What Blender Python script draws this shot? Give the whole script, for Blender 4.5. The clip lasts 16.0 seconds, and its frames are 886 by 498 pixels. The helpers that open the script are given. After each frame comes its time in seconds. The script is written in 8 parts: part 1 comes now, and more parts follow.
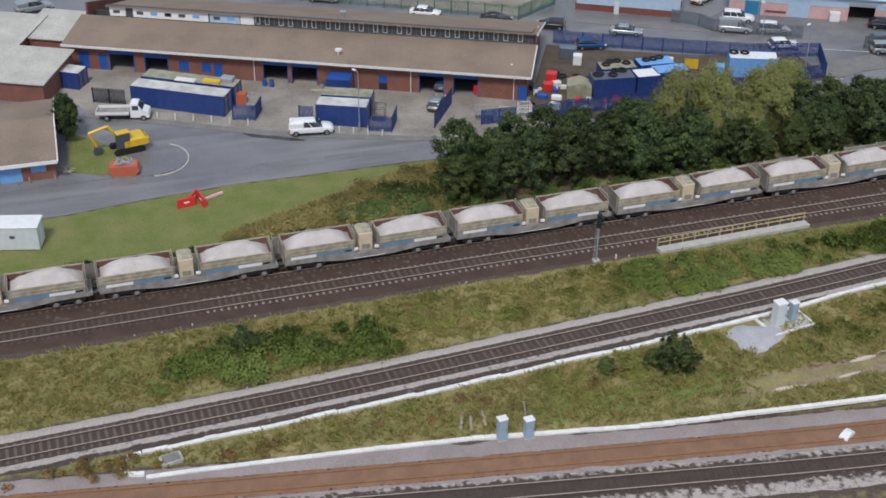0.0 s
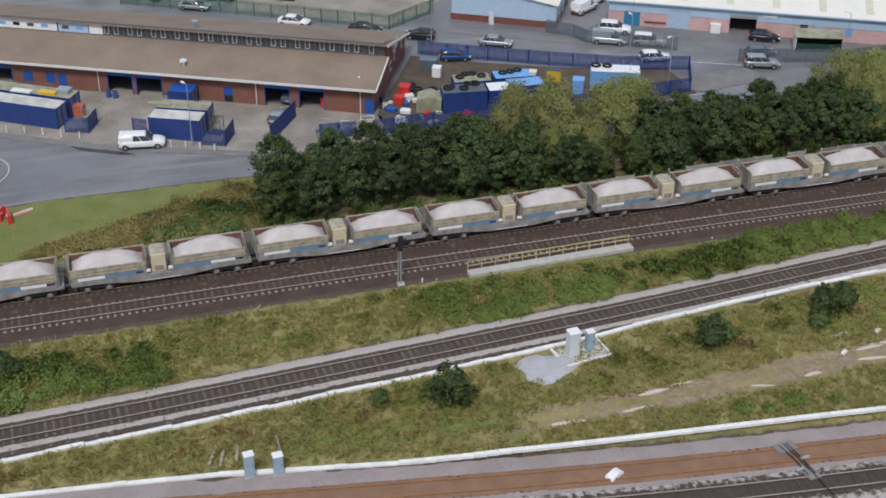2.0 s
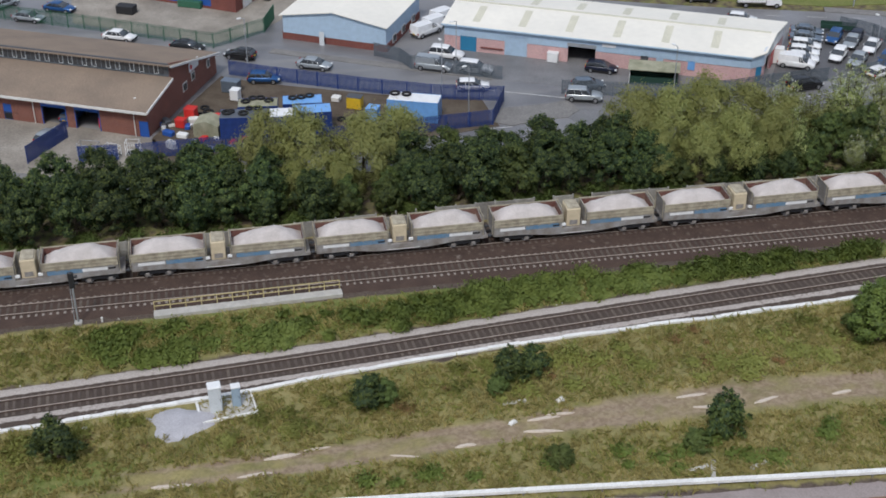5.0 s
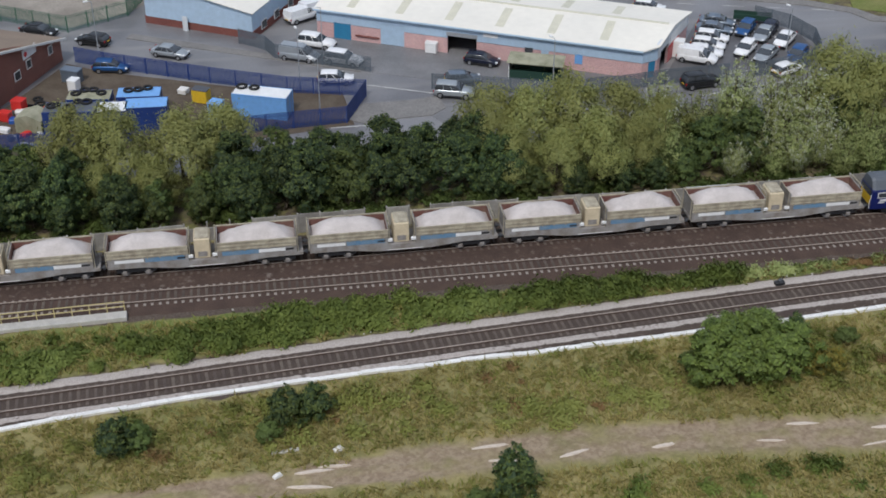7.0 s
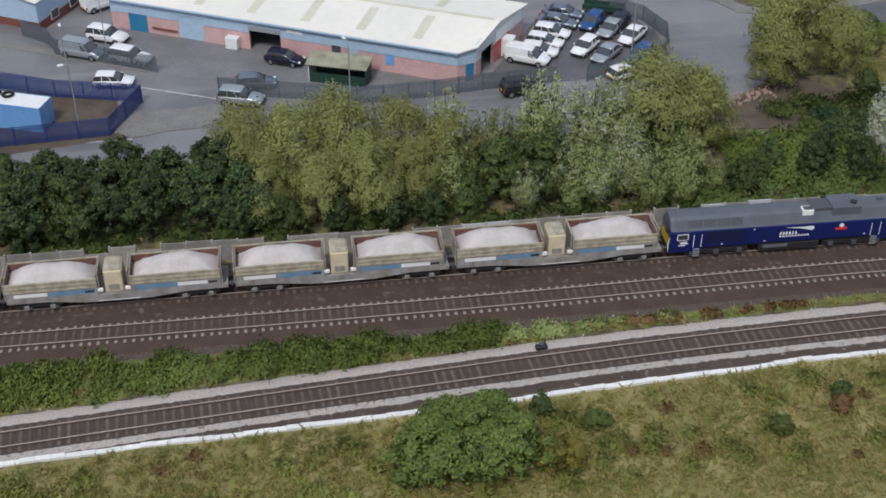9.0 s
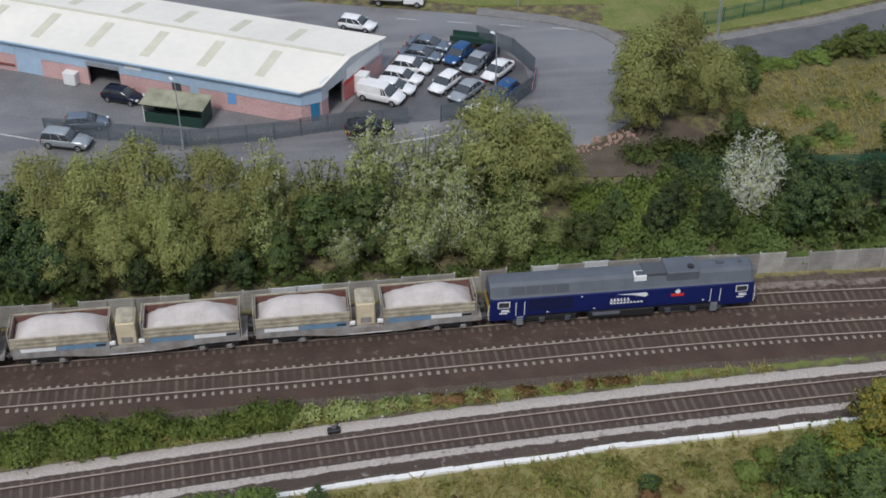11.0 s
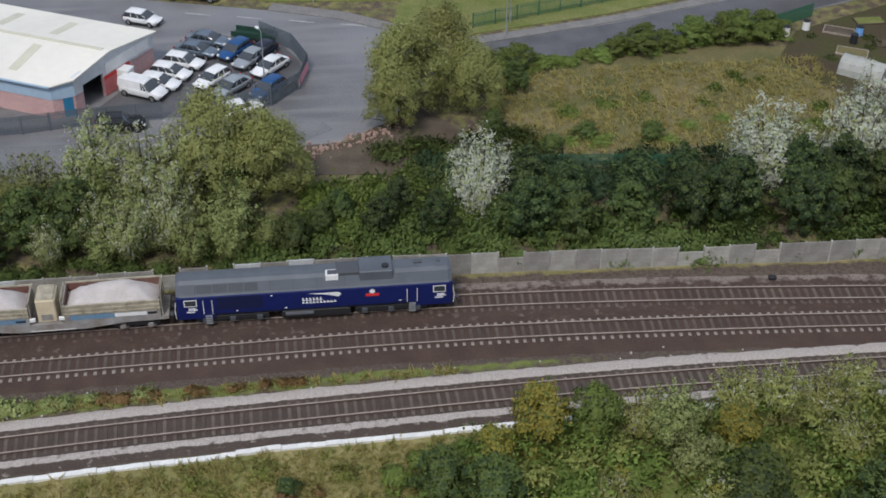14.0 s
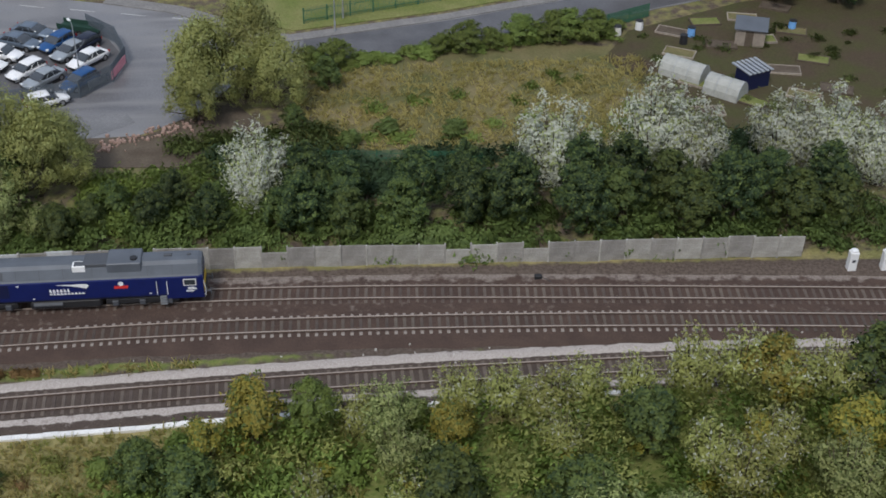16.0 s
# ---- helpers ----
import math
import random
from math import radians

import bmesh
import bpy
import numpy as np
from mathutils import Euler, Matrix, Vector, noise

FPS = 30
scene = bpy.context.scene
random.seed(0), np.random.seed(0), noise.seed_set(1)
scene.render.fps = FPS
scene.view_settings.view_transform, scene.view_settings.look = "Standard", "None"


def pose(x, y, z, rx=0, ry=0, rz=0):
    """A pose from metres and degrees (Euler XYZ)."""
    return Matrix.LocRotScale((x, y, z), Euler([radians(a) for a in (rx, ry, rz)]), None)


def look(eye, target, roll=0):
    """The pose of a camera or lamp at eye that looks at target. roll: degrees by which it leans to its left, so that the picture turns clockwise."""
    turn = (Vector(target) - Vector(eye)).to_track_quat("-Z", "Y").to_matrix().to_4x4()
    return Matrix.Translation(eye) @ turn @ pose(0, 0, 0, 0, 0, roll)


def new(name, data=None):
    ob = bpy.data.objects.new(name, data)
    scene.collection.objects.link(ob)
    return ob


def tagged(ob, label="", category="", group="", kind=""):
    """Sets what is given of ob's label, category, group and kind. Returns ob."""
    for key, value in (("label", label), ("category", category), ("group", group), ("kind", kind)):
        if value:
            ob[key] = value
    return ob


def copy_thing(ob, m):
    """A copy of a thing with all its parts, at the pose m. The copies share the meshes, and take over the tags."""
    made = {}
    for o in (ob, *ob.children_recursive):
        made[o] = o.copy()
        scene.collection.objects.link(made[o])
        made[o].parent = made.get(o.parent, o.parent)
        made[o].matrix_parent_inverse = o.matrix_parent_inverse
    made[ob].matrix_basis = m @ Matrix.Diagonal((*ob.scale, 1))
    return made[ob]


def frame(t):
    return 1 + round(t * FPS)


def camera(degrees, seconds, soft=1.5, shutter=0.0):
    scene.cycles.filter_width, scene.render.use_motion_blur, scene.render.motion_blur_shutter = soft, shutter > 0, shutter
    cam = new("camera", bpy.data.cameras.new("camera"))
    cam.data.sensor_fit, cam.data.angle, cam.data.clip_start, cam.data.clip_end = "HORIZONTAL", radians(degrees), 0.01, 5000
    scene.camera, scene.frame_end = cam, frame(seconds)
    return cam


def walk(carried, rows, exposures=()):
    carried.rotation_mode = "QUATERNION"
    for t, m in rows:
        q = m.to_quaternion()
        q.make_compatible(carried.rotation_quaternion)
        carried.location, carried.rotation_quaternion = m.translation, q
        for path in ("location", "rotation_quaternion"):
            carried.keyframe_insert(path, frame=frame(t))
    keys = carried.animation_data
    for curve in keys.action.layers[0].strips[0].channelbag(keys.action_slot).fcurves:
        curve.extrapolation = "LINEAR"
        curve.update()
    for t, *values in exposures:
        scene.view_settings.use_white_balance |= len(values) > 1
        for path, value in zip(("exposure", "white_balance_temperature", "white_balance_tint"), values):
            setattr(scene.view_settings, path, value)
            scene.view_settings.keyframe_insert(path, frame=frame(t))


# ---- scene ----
cam = camera(37.86, 16.0, soft=1.75)
# seconds, eye x y z, heading, tilt down and lean in degrees
PATH = [
    (0.00, -20.23, -106.60, 68.12, 17.242, 31.587, 0.636),
    (0.50, -15.65, -106.10, 67.96, 17.112, 31.568, 0.558),
    (1.00, -10.39, -106.18, 67.76, 16.945, 31.546, 0.546),
    (1.50, -4.53, -106.69, 67.60, 16.765, 31.525, 0.557),
    (2.00, 1.73, -107.52, 67.43, 16.149, 31.534, 0.539),
    (2.50, 8.47, -108.79, 67.37, 15.298, 31.574, 0.462),
    (3.00, 15.54, -109.91, 67.39, 14.038, 31.652, 0.321),
    (3.50, 22.78, -110.37, 67.49, 13.045, 31.710, 0.081),
    (4.00, 29.92, -109.96, 67.49, 11.768, 31.763, -0.150),
    (4.20, 32.72, -109.71, 67.46, 11.157, 31.783, -0.377),
    (6.50, 55.59, -100.51, 62.87, 9.990, 30.222, 0.544),
    (7.00, 62.55, -97.54, 62.60, 9.267, 32.417, 0.287),
    (7.50, 69.65, -93.90, 62.53, 8.625, 35.266, -0.024),
    (8.00, 76.39, -90.14, 62.52, 8.291, 35.403, -0.068),
    (8.50, 82.59, -86.52, 62.59, 8.136, 35.434, 0.016),
    (9.00, 88.70, -83.22, 62.08, 8.033, 35.341, 0.114),
    (9.50, 94.50, -79.84, 61.25, 8.381, 35.341, 0.304),
    (9.70, 96.70, -78.53, 60.93, 8.363, 35.315, 0.353),
    (11.80, 108.85, -75.35, 62.98, 7.565, 35.994, 0.230),
    (12.00, 110.22, -75.45, 62.76, 7.444, 35.943, 0.284),
    (12.50, 113.87, -75.82, 62.17, 7.419, 35.804, 0.372),
    (13.00, 118.38, -76.17, 61.69, 7.407, 35.751, 0.390),
    (13.50, 123.29, -76.64, 61.28, 7.460, 35.714, 0.450),
    (14.00, 128.43, -77.13, 60.93, 7.644, 35.659, 0.542),
    (14.50, 133.85, -77.61, 60.53, 7.551, 35.626, 0.642),
    (15.00, 139.21, -78.25, 60.43, 7.454, 35.655, 0.871),
    (15.50, 143.93, -78.84, 60.33, 7.410, 35.585, 1.073),
    (16.00, 147.51, -79.20, 60.30, 7.150, 35.551, 1.066),
]


def aimed(x, y, z, heading, tilt, lean):
    return pose(x, y, z, 90 - tilt, 0, -heading) @ pose(0, 0, 0, 0, 0, lean)


walk(cam, [(r[0], aimed(*r[1:])) for r in PATH])

# world and light
world = bpy.data.worlds.new("sky")
scene.world = world
world.use_nodes = True
wn = world.node_tree
sky = wn.nodes.new("ShaderNodeTexSky")
sky.sky_type = "NISHITA"
sky.sun_disc = False
sky.sun_elevation, sky.sun_rotation = radians(48), radians(200)
sky.air_density, sky.dust_density, sky.ozone_density = 1.0, 4.0, 1.0
soft_sky = wn.nodes.new("ShaderNodeMix")
soft_sky.data_type = "RGBA"
soft_sky.inputs[0].default_value = 0.75
soft_sky.inputs[7].default_value = (7.6, 8.9, 11.4, 1)
wn.links.new(sky.outputs[0], soft_sky.inputs[6])
wn.links.new(soft_sky.outputs[2], wn.nodes["Background"].inputs[0])
wn.nodes["Background"].inputs[1].default_value = 0.071
sun = new("sun", bpy.data.lights.new("sun", "SUN"))
sun.data.energy, sun.data.angle, sun.data.color = 2.1, radians(12), (1.0, 0.98, 0.96)
sun.matrix_world = look((-30, -60, 90), (0, 0, 0))
scene.view_settings.exposure = 0.03


# ---------------------------------------------------------------- materials
def mat(name, col, col2=None, rough=0.8, metal=0.0, scale=1.5, fine=14.0, bump=0.15, vary=0.0, island=0.0, spec=0.3, leafy=0.0, amount=0.6, dist=0.03, grain=0.17):
    """Two-scale varied surface: col and col2 mixed by broad noise, fine grain on top."""
    m = bpy.data.materials.new(name)
    m.use_nodes = True
    t = m.node_tree
    n, l = t.nodes, t.links
    bs = n["Principled BSDF"]
    bs.inputs["Roughness"].default_value, bs.inputs["Metallic"].default_value = rough, metal
    bs.inputs["Specular IOR Level"].default_value = spec
    col2 = col2 or tuple(c * 0.72 for c in col)
    co = n.new("ShaderNodeTexCoord")
    big, small = n.new("ShaderNodeTexNoise"), n.new("ShaderNodeTexNoise")
    for k, s in ((big, scale), (small, fine)):
        k.inputs["Scale"].default_value, k.inputs["Detail"].default_value = s, 5
        l.new(co.outputs["Object"], k.inputs["Vector"])
    ramp = n.new("ShaderNodeMapRange")
    ramp.inputs[1].default_value, ramp.inputs[2].default_value = 0.35, 0.65
    l.new(big.outputs[0], ramp.inputs[0])
    mix = n.new("ShaderNodeMix")
    mix.data_type = "RGBA"
    mix.inputs[6].default_value, mix.inputs[7].default_value = (*col, 1), (*col2, 1)
    scaled = n.new("ShaderNodeMath")
    scaled.operation = "MULTIPLY"
    scaled.inputs[1].default_value = amount
    l.new(ramp.outputs[0], scaled.inputs[0])
    fac = scaled.outputs[0]
    if island:
        geo, add = n.new("ShaderNodeNewGeometry"), n.new("ShaderNodeMath")
        add.operation, add.use_clamp = "MULTIPLY_ADD", True
        add.inputs[1].default_value = island
        l.new(geo.outputs["Random Per Island"], add.inputs[0])
        l.new(fac, add.inputs[2])
        fac = add.outputs[0]
    l.new(fac, mix.inputs[0])
    hsv = n.new("ShaderNodeHueSaturation")
    l.new(mix.outputs[2], hsv.inputs["Color"])
    val = n.new("ShaderNodeMapRange")
    val.inputs[1].default_value, val.inputs[2].default_value = 0.3, 0.7
    val.inputs[3].default_value, val.inputs[4].default_value = 1 - grain, 1 + grain
    l.new(small.outputs[0], val.inputs[0])
    if vary:
        oi, mr, mu = n.new("ShaderNodeObjectInfo"), n.new("ShaderNodeMapRange"), n.new("ShaderNodeMath")
        mr.inputs[3].default_value, mr.inputs[4].default_value = 1 - vary, 1 + vary
        l.new(oi.outputs["Random"], mr.inputs[0])
        mu.operation = "MULTIPLY"
        l.new(mr.outputs[0], mu.inputs[0])
        l.new(val.outputs[0], mu.inputs[1])
        l.new(mu.outputs[0], hsv.inputs["Value"])
        hr = n.new("ShaderNodeMapRange")
        hr.inputs[3].default_value, hr.inputs[4].default_value = 0.5 - vary * 0.05, 0.5 + vary * 0.05
        l.new(oi.outputs["Random"], hr.inputs[0])
        l.new(hr.outputs[0], hsv.inputs["Hue"])
    else:
        l.new(val.outputs[0], hsv.inputs["Value"])
    l.new(hsv.outputs[0], bs.inputs["Base Color"])
    if bump:
        b = n.new("ShaderNodeBump")
        b.inputs["Strength"].default_value, b.inputs["Distance"].default_value = bump, dist
        l.new(small.outputs[0], b.inputs["Height"])
        l.new(b.outputs[0], bs.inputs["Normal"])
    if leafy:
        tr, ms = n.new("ShaderNodeBsdfTranslucent"), n.new("ShaderNodeMixShader")
        l.new(hsv.outputs[0], tr.inputs["Color"])
        ms.inputs[0].default_value = leafy
        l.new(bs.outputs[0], ms.inputs[1])
        l.new(tr.outputs[0], ms.inputs[2])
        l.new(ms.outputs[0], n["Material Output"].inputs["Surface"])
    return m


def attr_mix(m, attr, layers):
    """Lay further surfaces over a mat() by a mesh attribute's channels: (channel, colour, colour2, edge noise)."""
    t = m.node_tree
    n, l = t.nodes, t.links
    bs = n["Principled BSDF"]
    cur = bs.inputs["Base Color"].links[0].from_socket
    at = n.new("ShaderNodeAttribute")
    at.attribute_name = attr
    sep = n.new("ShaderNodeSeparateColor")
    l.new(at.outputs["Color"], sep.inputs[0])
    co = n.new("ShaderNodeTexCoord")
    for ch, c1, c2, sc, soft in layers:
        no = n.new("ShaderNodeTexNoise")
        no.inputs["Scale"].default_value, no.inputs["Detail"].default_value = sc, 6
        l.new(co.outputs["Object"], no.inputs["Vector"])
        gr = n.new("ShaderNodeTexNoise")
        gr.inputs["Scale"].default_value, gr.inputs["Detail"].default_value = sc * 4.7, 4
        l.new(co.outputs["Object"], gr.inputs["Vector"])
        add = n.new("ShaderNodeMath")
        add.operation = "ADD"
        l.new(sep.outputs[ch], add.inputs[0])
        l.new(no.outputs[0], add.inputs[1])
        rg = n.new("ShaderNodeMapRange")
        rg.interpolation_type = "SMOOTHSTEP"
        rg.inputs[1].default_value, rg.inputs[2].default_value = 1.0 - soft, 1.0 + soft
        l.new(add.outputs[0], rg.inputs[0])
        cm = n.new("ShaderNodeMix")
        cm.data_type = "RGBA"
        cm.inputs[6].default_value, cm.inputs[7].default_value = (*c1, 1), (*c2, 1)
        r2 = n.new("ShaderNodeMapRange")
        r2.inputs[1].default_value, r2.inputs[2].default_value = 0.38, 0.62
        l.new(gr.outputs[0], r2.inputs[0])
        l.new(r2.outputs[0], cm.inputs[0])
        mx = n.new("ShaderNodeMix")
        mx.data_type = "RGBA"
        l.new(rg.outputs[0], mx.inputs[0])
        l.new(cur, mx.inputs[6])
        l.new(cm.outputs[2], mx.inputs[7])
        cur = mx.outputs[2]
    l.new(cur, bs.inputs["Base Color"])
    return m


def paint(name, col, rough=0.35, metal=0.0, **k):
    k = {"bump": 0.03, "amount": 0.35, "spec": 0.5, "grain": 0.08, **k}
    return mat(name, col, rough=rough, metal=metal, **k)


GRASS = attr_mix(mat("rough_grass", (0.30, 0.255, 0.115), (0.185, 0.175, 0.07), 0.95, scale=0.32, fine=3.5, bump=0.9, amount=1.0, spec=0.1, dist=0.15), "zone", [
    (2, (0.13, 0.165, 0.045), (0.19, 0.2, 0.068), 0.5, 0.22),
    (1, (0.082, 0.062, 0.05), (0.125, 0.098, 0.08), 0.9, 0.2),
    (0, (0.24, 0.178, 0.122), (0.33, 0.258, 0.18), 0.5, 0.3)])
BED_MAIN = attr_mix(mat("brown_ballast", (0.088, 0.06, 0.048), (0.056, 0.039, 0.033), 0.95, scale=0.5, fine=9, bump=0.8, spec=0.1), "zone", [
    (0, (0.26, 0.218, 0.188), (0.175, 0.145, 0.124), 1.3, 0.14)])
BED_PALE = attr_mix(mat("grey_ballast", (0.088, 0.068, 0.057), (0.062, 0.048, 0.041), 0.95, scale=0.6, fine=9, bump=0.8, spec=0.1), "zone", [
    (0, (0.47, 0.42, 0.38), (0.34, 0.297, 0.268), 2.2, 0.14)])
BED_PINK = mat("pinkish_ballast", (0.33, 0.28, 0.265), (0.25, 0.21, 0.197), 0.95, scale=0.4, fine=9, bump=0.8, spec=0.1)
RUST = mat("rusty_rail", (0.3, 0.15, 0.07), (0.2, 0.1, 0.05), 0.85, bump=0.2)
RUSTBED = mat("rust_stained_ballast", (0.26, 0.155, 0.1), (0.185, 0.105, 0.07), 0.95, scale=0.6, fine=9, bump=0.7, spec=0.1)
# rust of web and foot, darkened to hold the shadow below the rail head
RAILWEB = mat("rusty_shaded_rail_web", (0.075, 0.05, 0.04), (0.05, 0.034, 0.028), 0.85, bump=0.1)
RAIL = mat("worn_rail_steel", (0.4, 0.335, 0.285), (0.27, 0.215, 0.175), 0.45, 0.1, bump=0.05)
SLEEPER = mat("concrete_sleeper", (0.118, 0.093, 0.078), (0.085, 0.066, 0.054), 0.9, scale=1.2, vary=0.25, bump=0.2)
SLEEPER_DARK = mat("stained_sleeper", (0.1, 0.08, 0.068), (0.068, 0.054, 0.045), 0.9, scale=1.2, vary=0.3, bump=0.2)
CONC = mat("pale_concrete", (0.48, 0.46, 0.42), (0.33, 0.31, 0.28), 0.9, vary=0.15, bump=0.2)
SLEEPER_MIX = mat("brake_dust_stained_sleeper", (0.105, 0.083, 0.069), (0.072, 0.057, 0.047), 0.9, scale=1.2, vary=0.25, bump=0.2)
_n, _l = SLEEPER_MIX.node_tree.nodes, SLEEPER_MIX.node_tree.links
_bs = _n["Principled BSDF"]
_src = _bs.inputs["Base Color"].links[0].from_socket
_tc, _sp, _ab, _mr, _mx = _n.new("ShaderNodeTexCoord"), _n.new("ShaderNodeSeparateXYZ"), _n.new("ShaderNodeMath"), _n.new("ShaderNodeMapRange"), _n.new("ShaderNodeMix")
_ab.operation, _mx.data_type = "ABSOLUTE", "RGBA"
_mr.inputs[1].default_value, _mr.inputs[2].default_value = 0.85, 1.0
_mx.inputs[7].default_value = (0.27, 0.235, 0.205, 1)
_l.new(_tc.outputs["Object"], _sp.inputs[0])
_l.new(_sp.outputs[1], _ab.inputs[0])
_l.new(_ab.outputs[0], _mr.inputs[0])
_l.new(_mr.outputs[0], _mx.inputs[0])
_l.new(_src, _mx.inputs[6])
_l.new(_mx.outputs[2], _bs.inputs["Base Color"])
WALLC = mat("weathered_wall_concrete", (0.36, 0.345, 0.315), (0.22, 0.205, 0.18), 0.92, scale=0.7, vary=0.22, bump=0.3, amount=0.9)
WALLW = mat("whitewashed_panel", (0.62, 0.64, 0.64), (0.45, 0.46, 0.46), 0.85, bump=0.2)
TROUGH = mat("white_concrete_trough", (0.78, 0.77, 0.74), (0.58, 0.56, 0.53), 0.85, scale=0.6, vary=0.07, bump=0.2)
ASPH = mat("damp_asphalt", (0.2, 0.196, 0.2), (0.135, 0.132, 0.137), 0.4, scale=0.12, fine=6, bump=0.15, spec=0.45, amount=1.0)
_n, _l = ASPH.node_tree.nodes, ASPH.node_tree.links
_bs = _n["Principled BSDF"]
_src = _bs.inputs["Base Color"].links[0].from_socket
_tc, _mp, _no, _mr, _mx, _ro = _n.new("ShaderNodeTexCoord"), _n.new("ShaderNodeMapping"), _n.new("ShaderNodeTexNoise"), _n.new("ShaderNodeMapRange"), _n.new("ShaderNodeMix"), _n.new("ShaderNodeMapRange")
_mp.inputs["Rotation"].default_value, _mp.inputs["Scale"].default_value = (0, 0, radians(8)), (0.05, 0.55, 1)
_no.inputs["Scale"].default_value, _no.inputs["Detail"].default_value = 1.0, 6
_mr.inputs[1].default_value, _mr.inputs[2].default_value = 0.48, 0.66
_mx.data_type = "RGBA"
_mx.inputs[7].default_value = (0.228, 0.224, 0.224, 1)
_ro.inputs[3].default_value, _ro.inputs[4].default_value = 0.32, 0.62
_l.new(_tc.outputs["Object"], _mp.inputs[0])
_l.new(_mp.outputs[0], _no.inputs["Vector"])
_l.new(_no.outputs[0], _mr.inputs[0])
_l.new(_mr.outputs[0], _mx.inputs[0])
_l.new(_src, _mx.inputs[6])
_l.new(_mx.outputs[2], _bs.inputs["Base Color"])
_l.new(_mr.outputs[0], _ro.inputs[0])
_l.new(_ro.outputs[0], _bs.inputs["Roughness"])
PATCH = mat("patched_asphalt", (0.2, 0.197, 0.2), (0.13, 0.13, 0.132), 0.5, scale=0.3, fine=6, bump=0.15)
YARD = mat("stained_concrete_yard", (0.34, 0.305, 0.26), (0.22, 0.195, 0.165), 0.85, scale=0.22, fine=4, bump=0.15, amount=1.0)
PAVE = mat("pavement_grey", (0.22, 0.21, 0.2), (0.15, 0.145, 0.14), 0.85, scale=0.5, fine=5)
LINE = mat("road_paint", (0.6, 0.6, 0.58), (0.3, 0.3, 0.29), 0.8, scale=1.5, amount=0.9)
LAWN = mat("mown_grass", (0.14, 0.168, 0.05), (0.2, 0.2, 0.078), 0.95, scale=0.35, fine=5, bump=0.6, amount=1.0, spec=0.1, dist=0.08)
MEADOW = mat("dry_meadow", (0.2, 0.165, 0.085), (0.1, 0.108, 0.042), 0.95, scale=0.16, fine=4, bump=0.8, amount=1.0, spec=0.1, dist=0.15)
SOIL = mat("bare_soil", (0.085, 0.064, 0.047), (0.14, 0.115, 0.085), 0.95, scale=0.5, fine=5, bump=0.5)


def brickwork(name, c1, c2, mortar):
    m = mat(name, c1, c2, 0.9, scale=0.6, fine=12, bump=0.1)
    n, l = m.node_tree.nodes, m.node_tree.links
    bs = n["Principled BSDF"]
    src = bs.inputs["Base Color"].links[0].from_socket
    co, sx, cx = n.new("ShaderNodeTexCoord"), n.new("ShaderNodeSeparateXYZ"), n.new("ShaderNodeCombineXYZ")
    l.new(co.outputs["Object"], sx.inputs[0])
    ad = n.new("ShaderNodeMath")
    l.new(sx.outputs[0], ad.inputs[0])
    l.new(sx.outputs[1], ad.inputs[1])
    l.new(ad.outputs[0], cx.inputs[0])
    l.new(sx.outputs[2], cx.inputs[1])
    br = n.new("ShaderNodeTexBrick")
    br.inputs["Scale"].default_value, br.inputs["Brick Width"].default_value, br.inputs["Row Height"].default_value, br.inputs["Mortar Size"].default_value = 1.0, 0.225, 0.075, 0.01
    br.inputs["Color1"].default_value, br.inputs["Color2"].default_value, br.inputs["Mortar"].default_value = (0.8, 0.8, 0.8, 1), (1.1, 1.05, 1, 1), (*mortar, 1)
    l.new(cx.outputs[0], br.inputs["Vector"])
    mu = n.new("ShaderNodeMix")
    mu.data_type, mu.blend_type = "RGBA", "MULTIPLY"
    mu.inputs[0].default_value = 1
    l.new(src, mu.inputs[6])
    l.new(br.outputs[0], mu.inputs[7])
    l.new(mu.outputs[2], bs.inputs["Base Color"])
    return m


BRICK = brickwork("red_brick", (0.22, 0.088, 0.064), (0.155, 0.064, 0.05), (1.3, 1.7, 1.9))
PINKB = brickwork("pink_blockwork", (0.6, 0.39, 0.38), (0.5, 0.31, 0.31), (1.05, 1.1, 1.1))
DBRICK = brickwork("dark_red_brick", (0.2, 0.07, 0.055), (0.14, 0.05, 0.045), (1.2, 1.4, 1.5))
ROOFB = mat("brown_felt_roof", (0.262, 0.2, 0.15), (0.205, 0.158, 0.122), 0.9, scale=0.22, fine=7, bump=0.2, amount=0.9)
ROOFW = mat("cream_sheet_roof", (0.80, 0.76, 0.67), (0.70, 0.67, 0.60), 0.6, scale=0.1, fine=1.2, bump=0.02, amount=0.8, grain=0.03)
ROOFG = mat("rooflight_sheet", (0.62, 0.59, 0.47), (0.52, 0.5, 0.4), 0.55, scale=0.5, bump=0.05)
ROOFP = mat("fibre_cement_roof", (0.5, 0.48, 0.43), (0.36, 0.34, 0.3), 0.85, scale=0.4, fine=5)
CLAD = paint("pale_blue_cladding", (0.42, 0.55, 0.68), 0.45)
WHITE = paint("white_paint", (0.78, 0.78, 0.77), 0.4)
TRIM = paint("white_fascia", (0.72, 0.7, 0.66), 0.6)
BLUE = paint("yard_blue_paint", (0.02, 0.05, 0.2), 0.5, amount=0.7)
BLUE2 = paint("door_blue", (0.02, 0.09, 0.36), 0.45)
LBLUE = paint("tarpaulin_blue", (0.17, 0.38, 0.72), 0.45, bump=0.2)
TEAL = paint("door_teal", (0.03, 0.2, 0.36), 0.5)
NAVY = paint("locomotive_blue", (0.006, 0.014, 0.1), 0.3, amount=0.5)
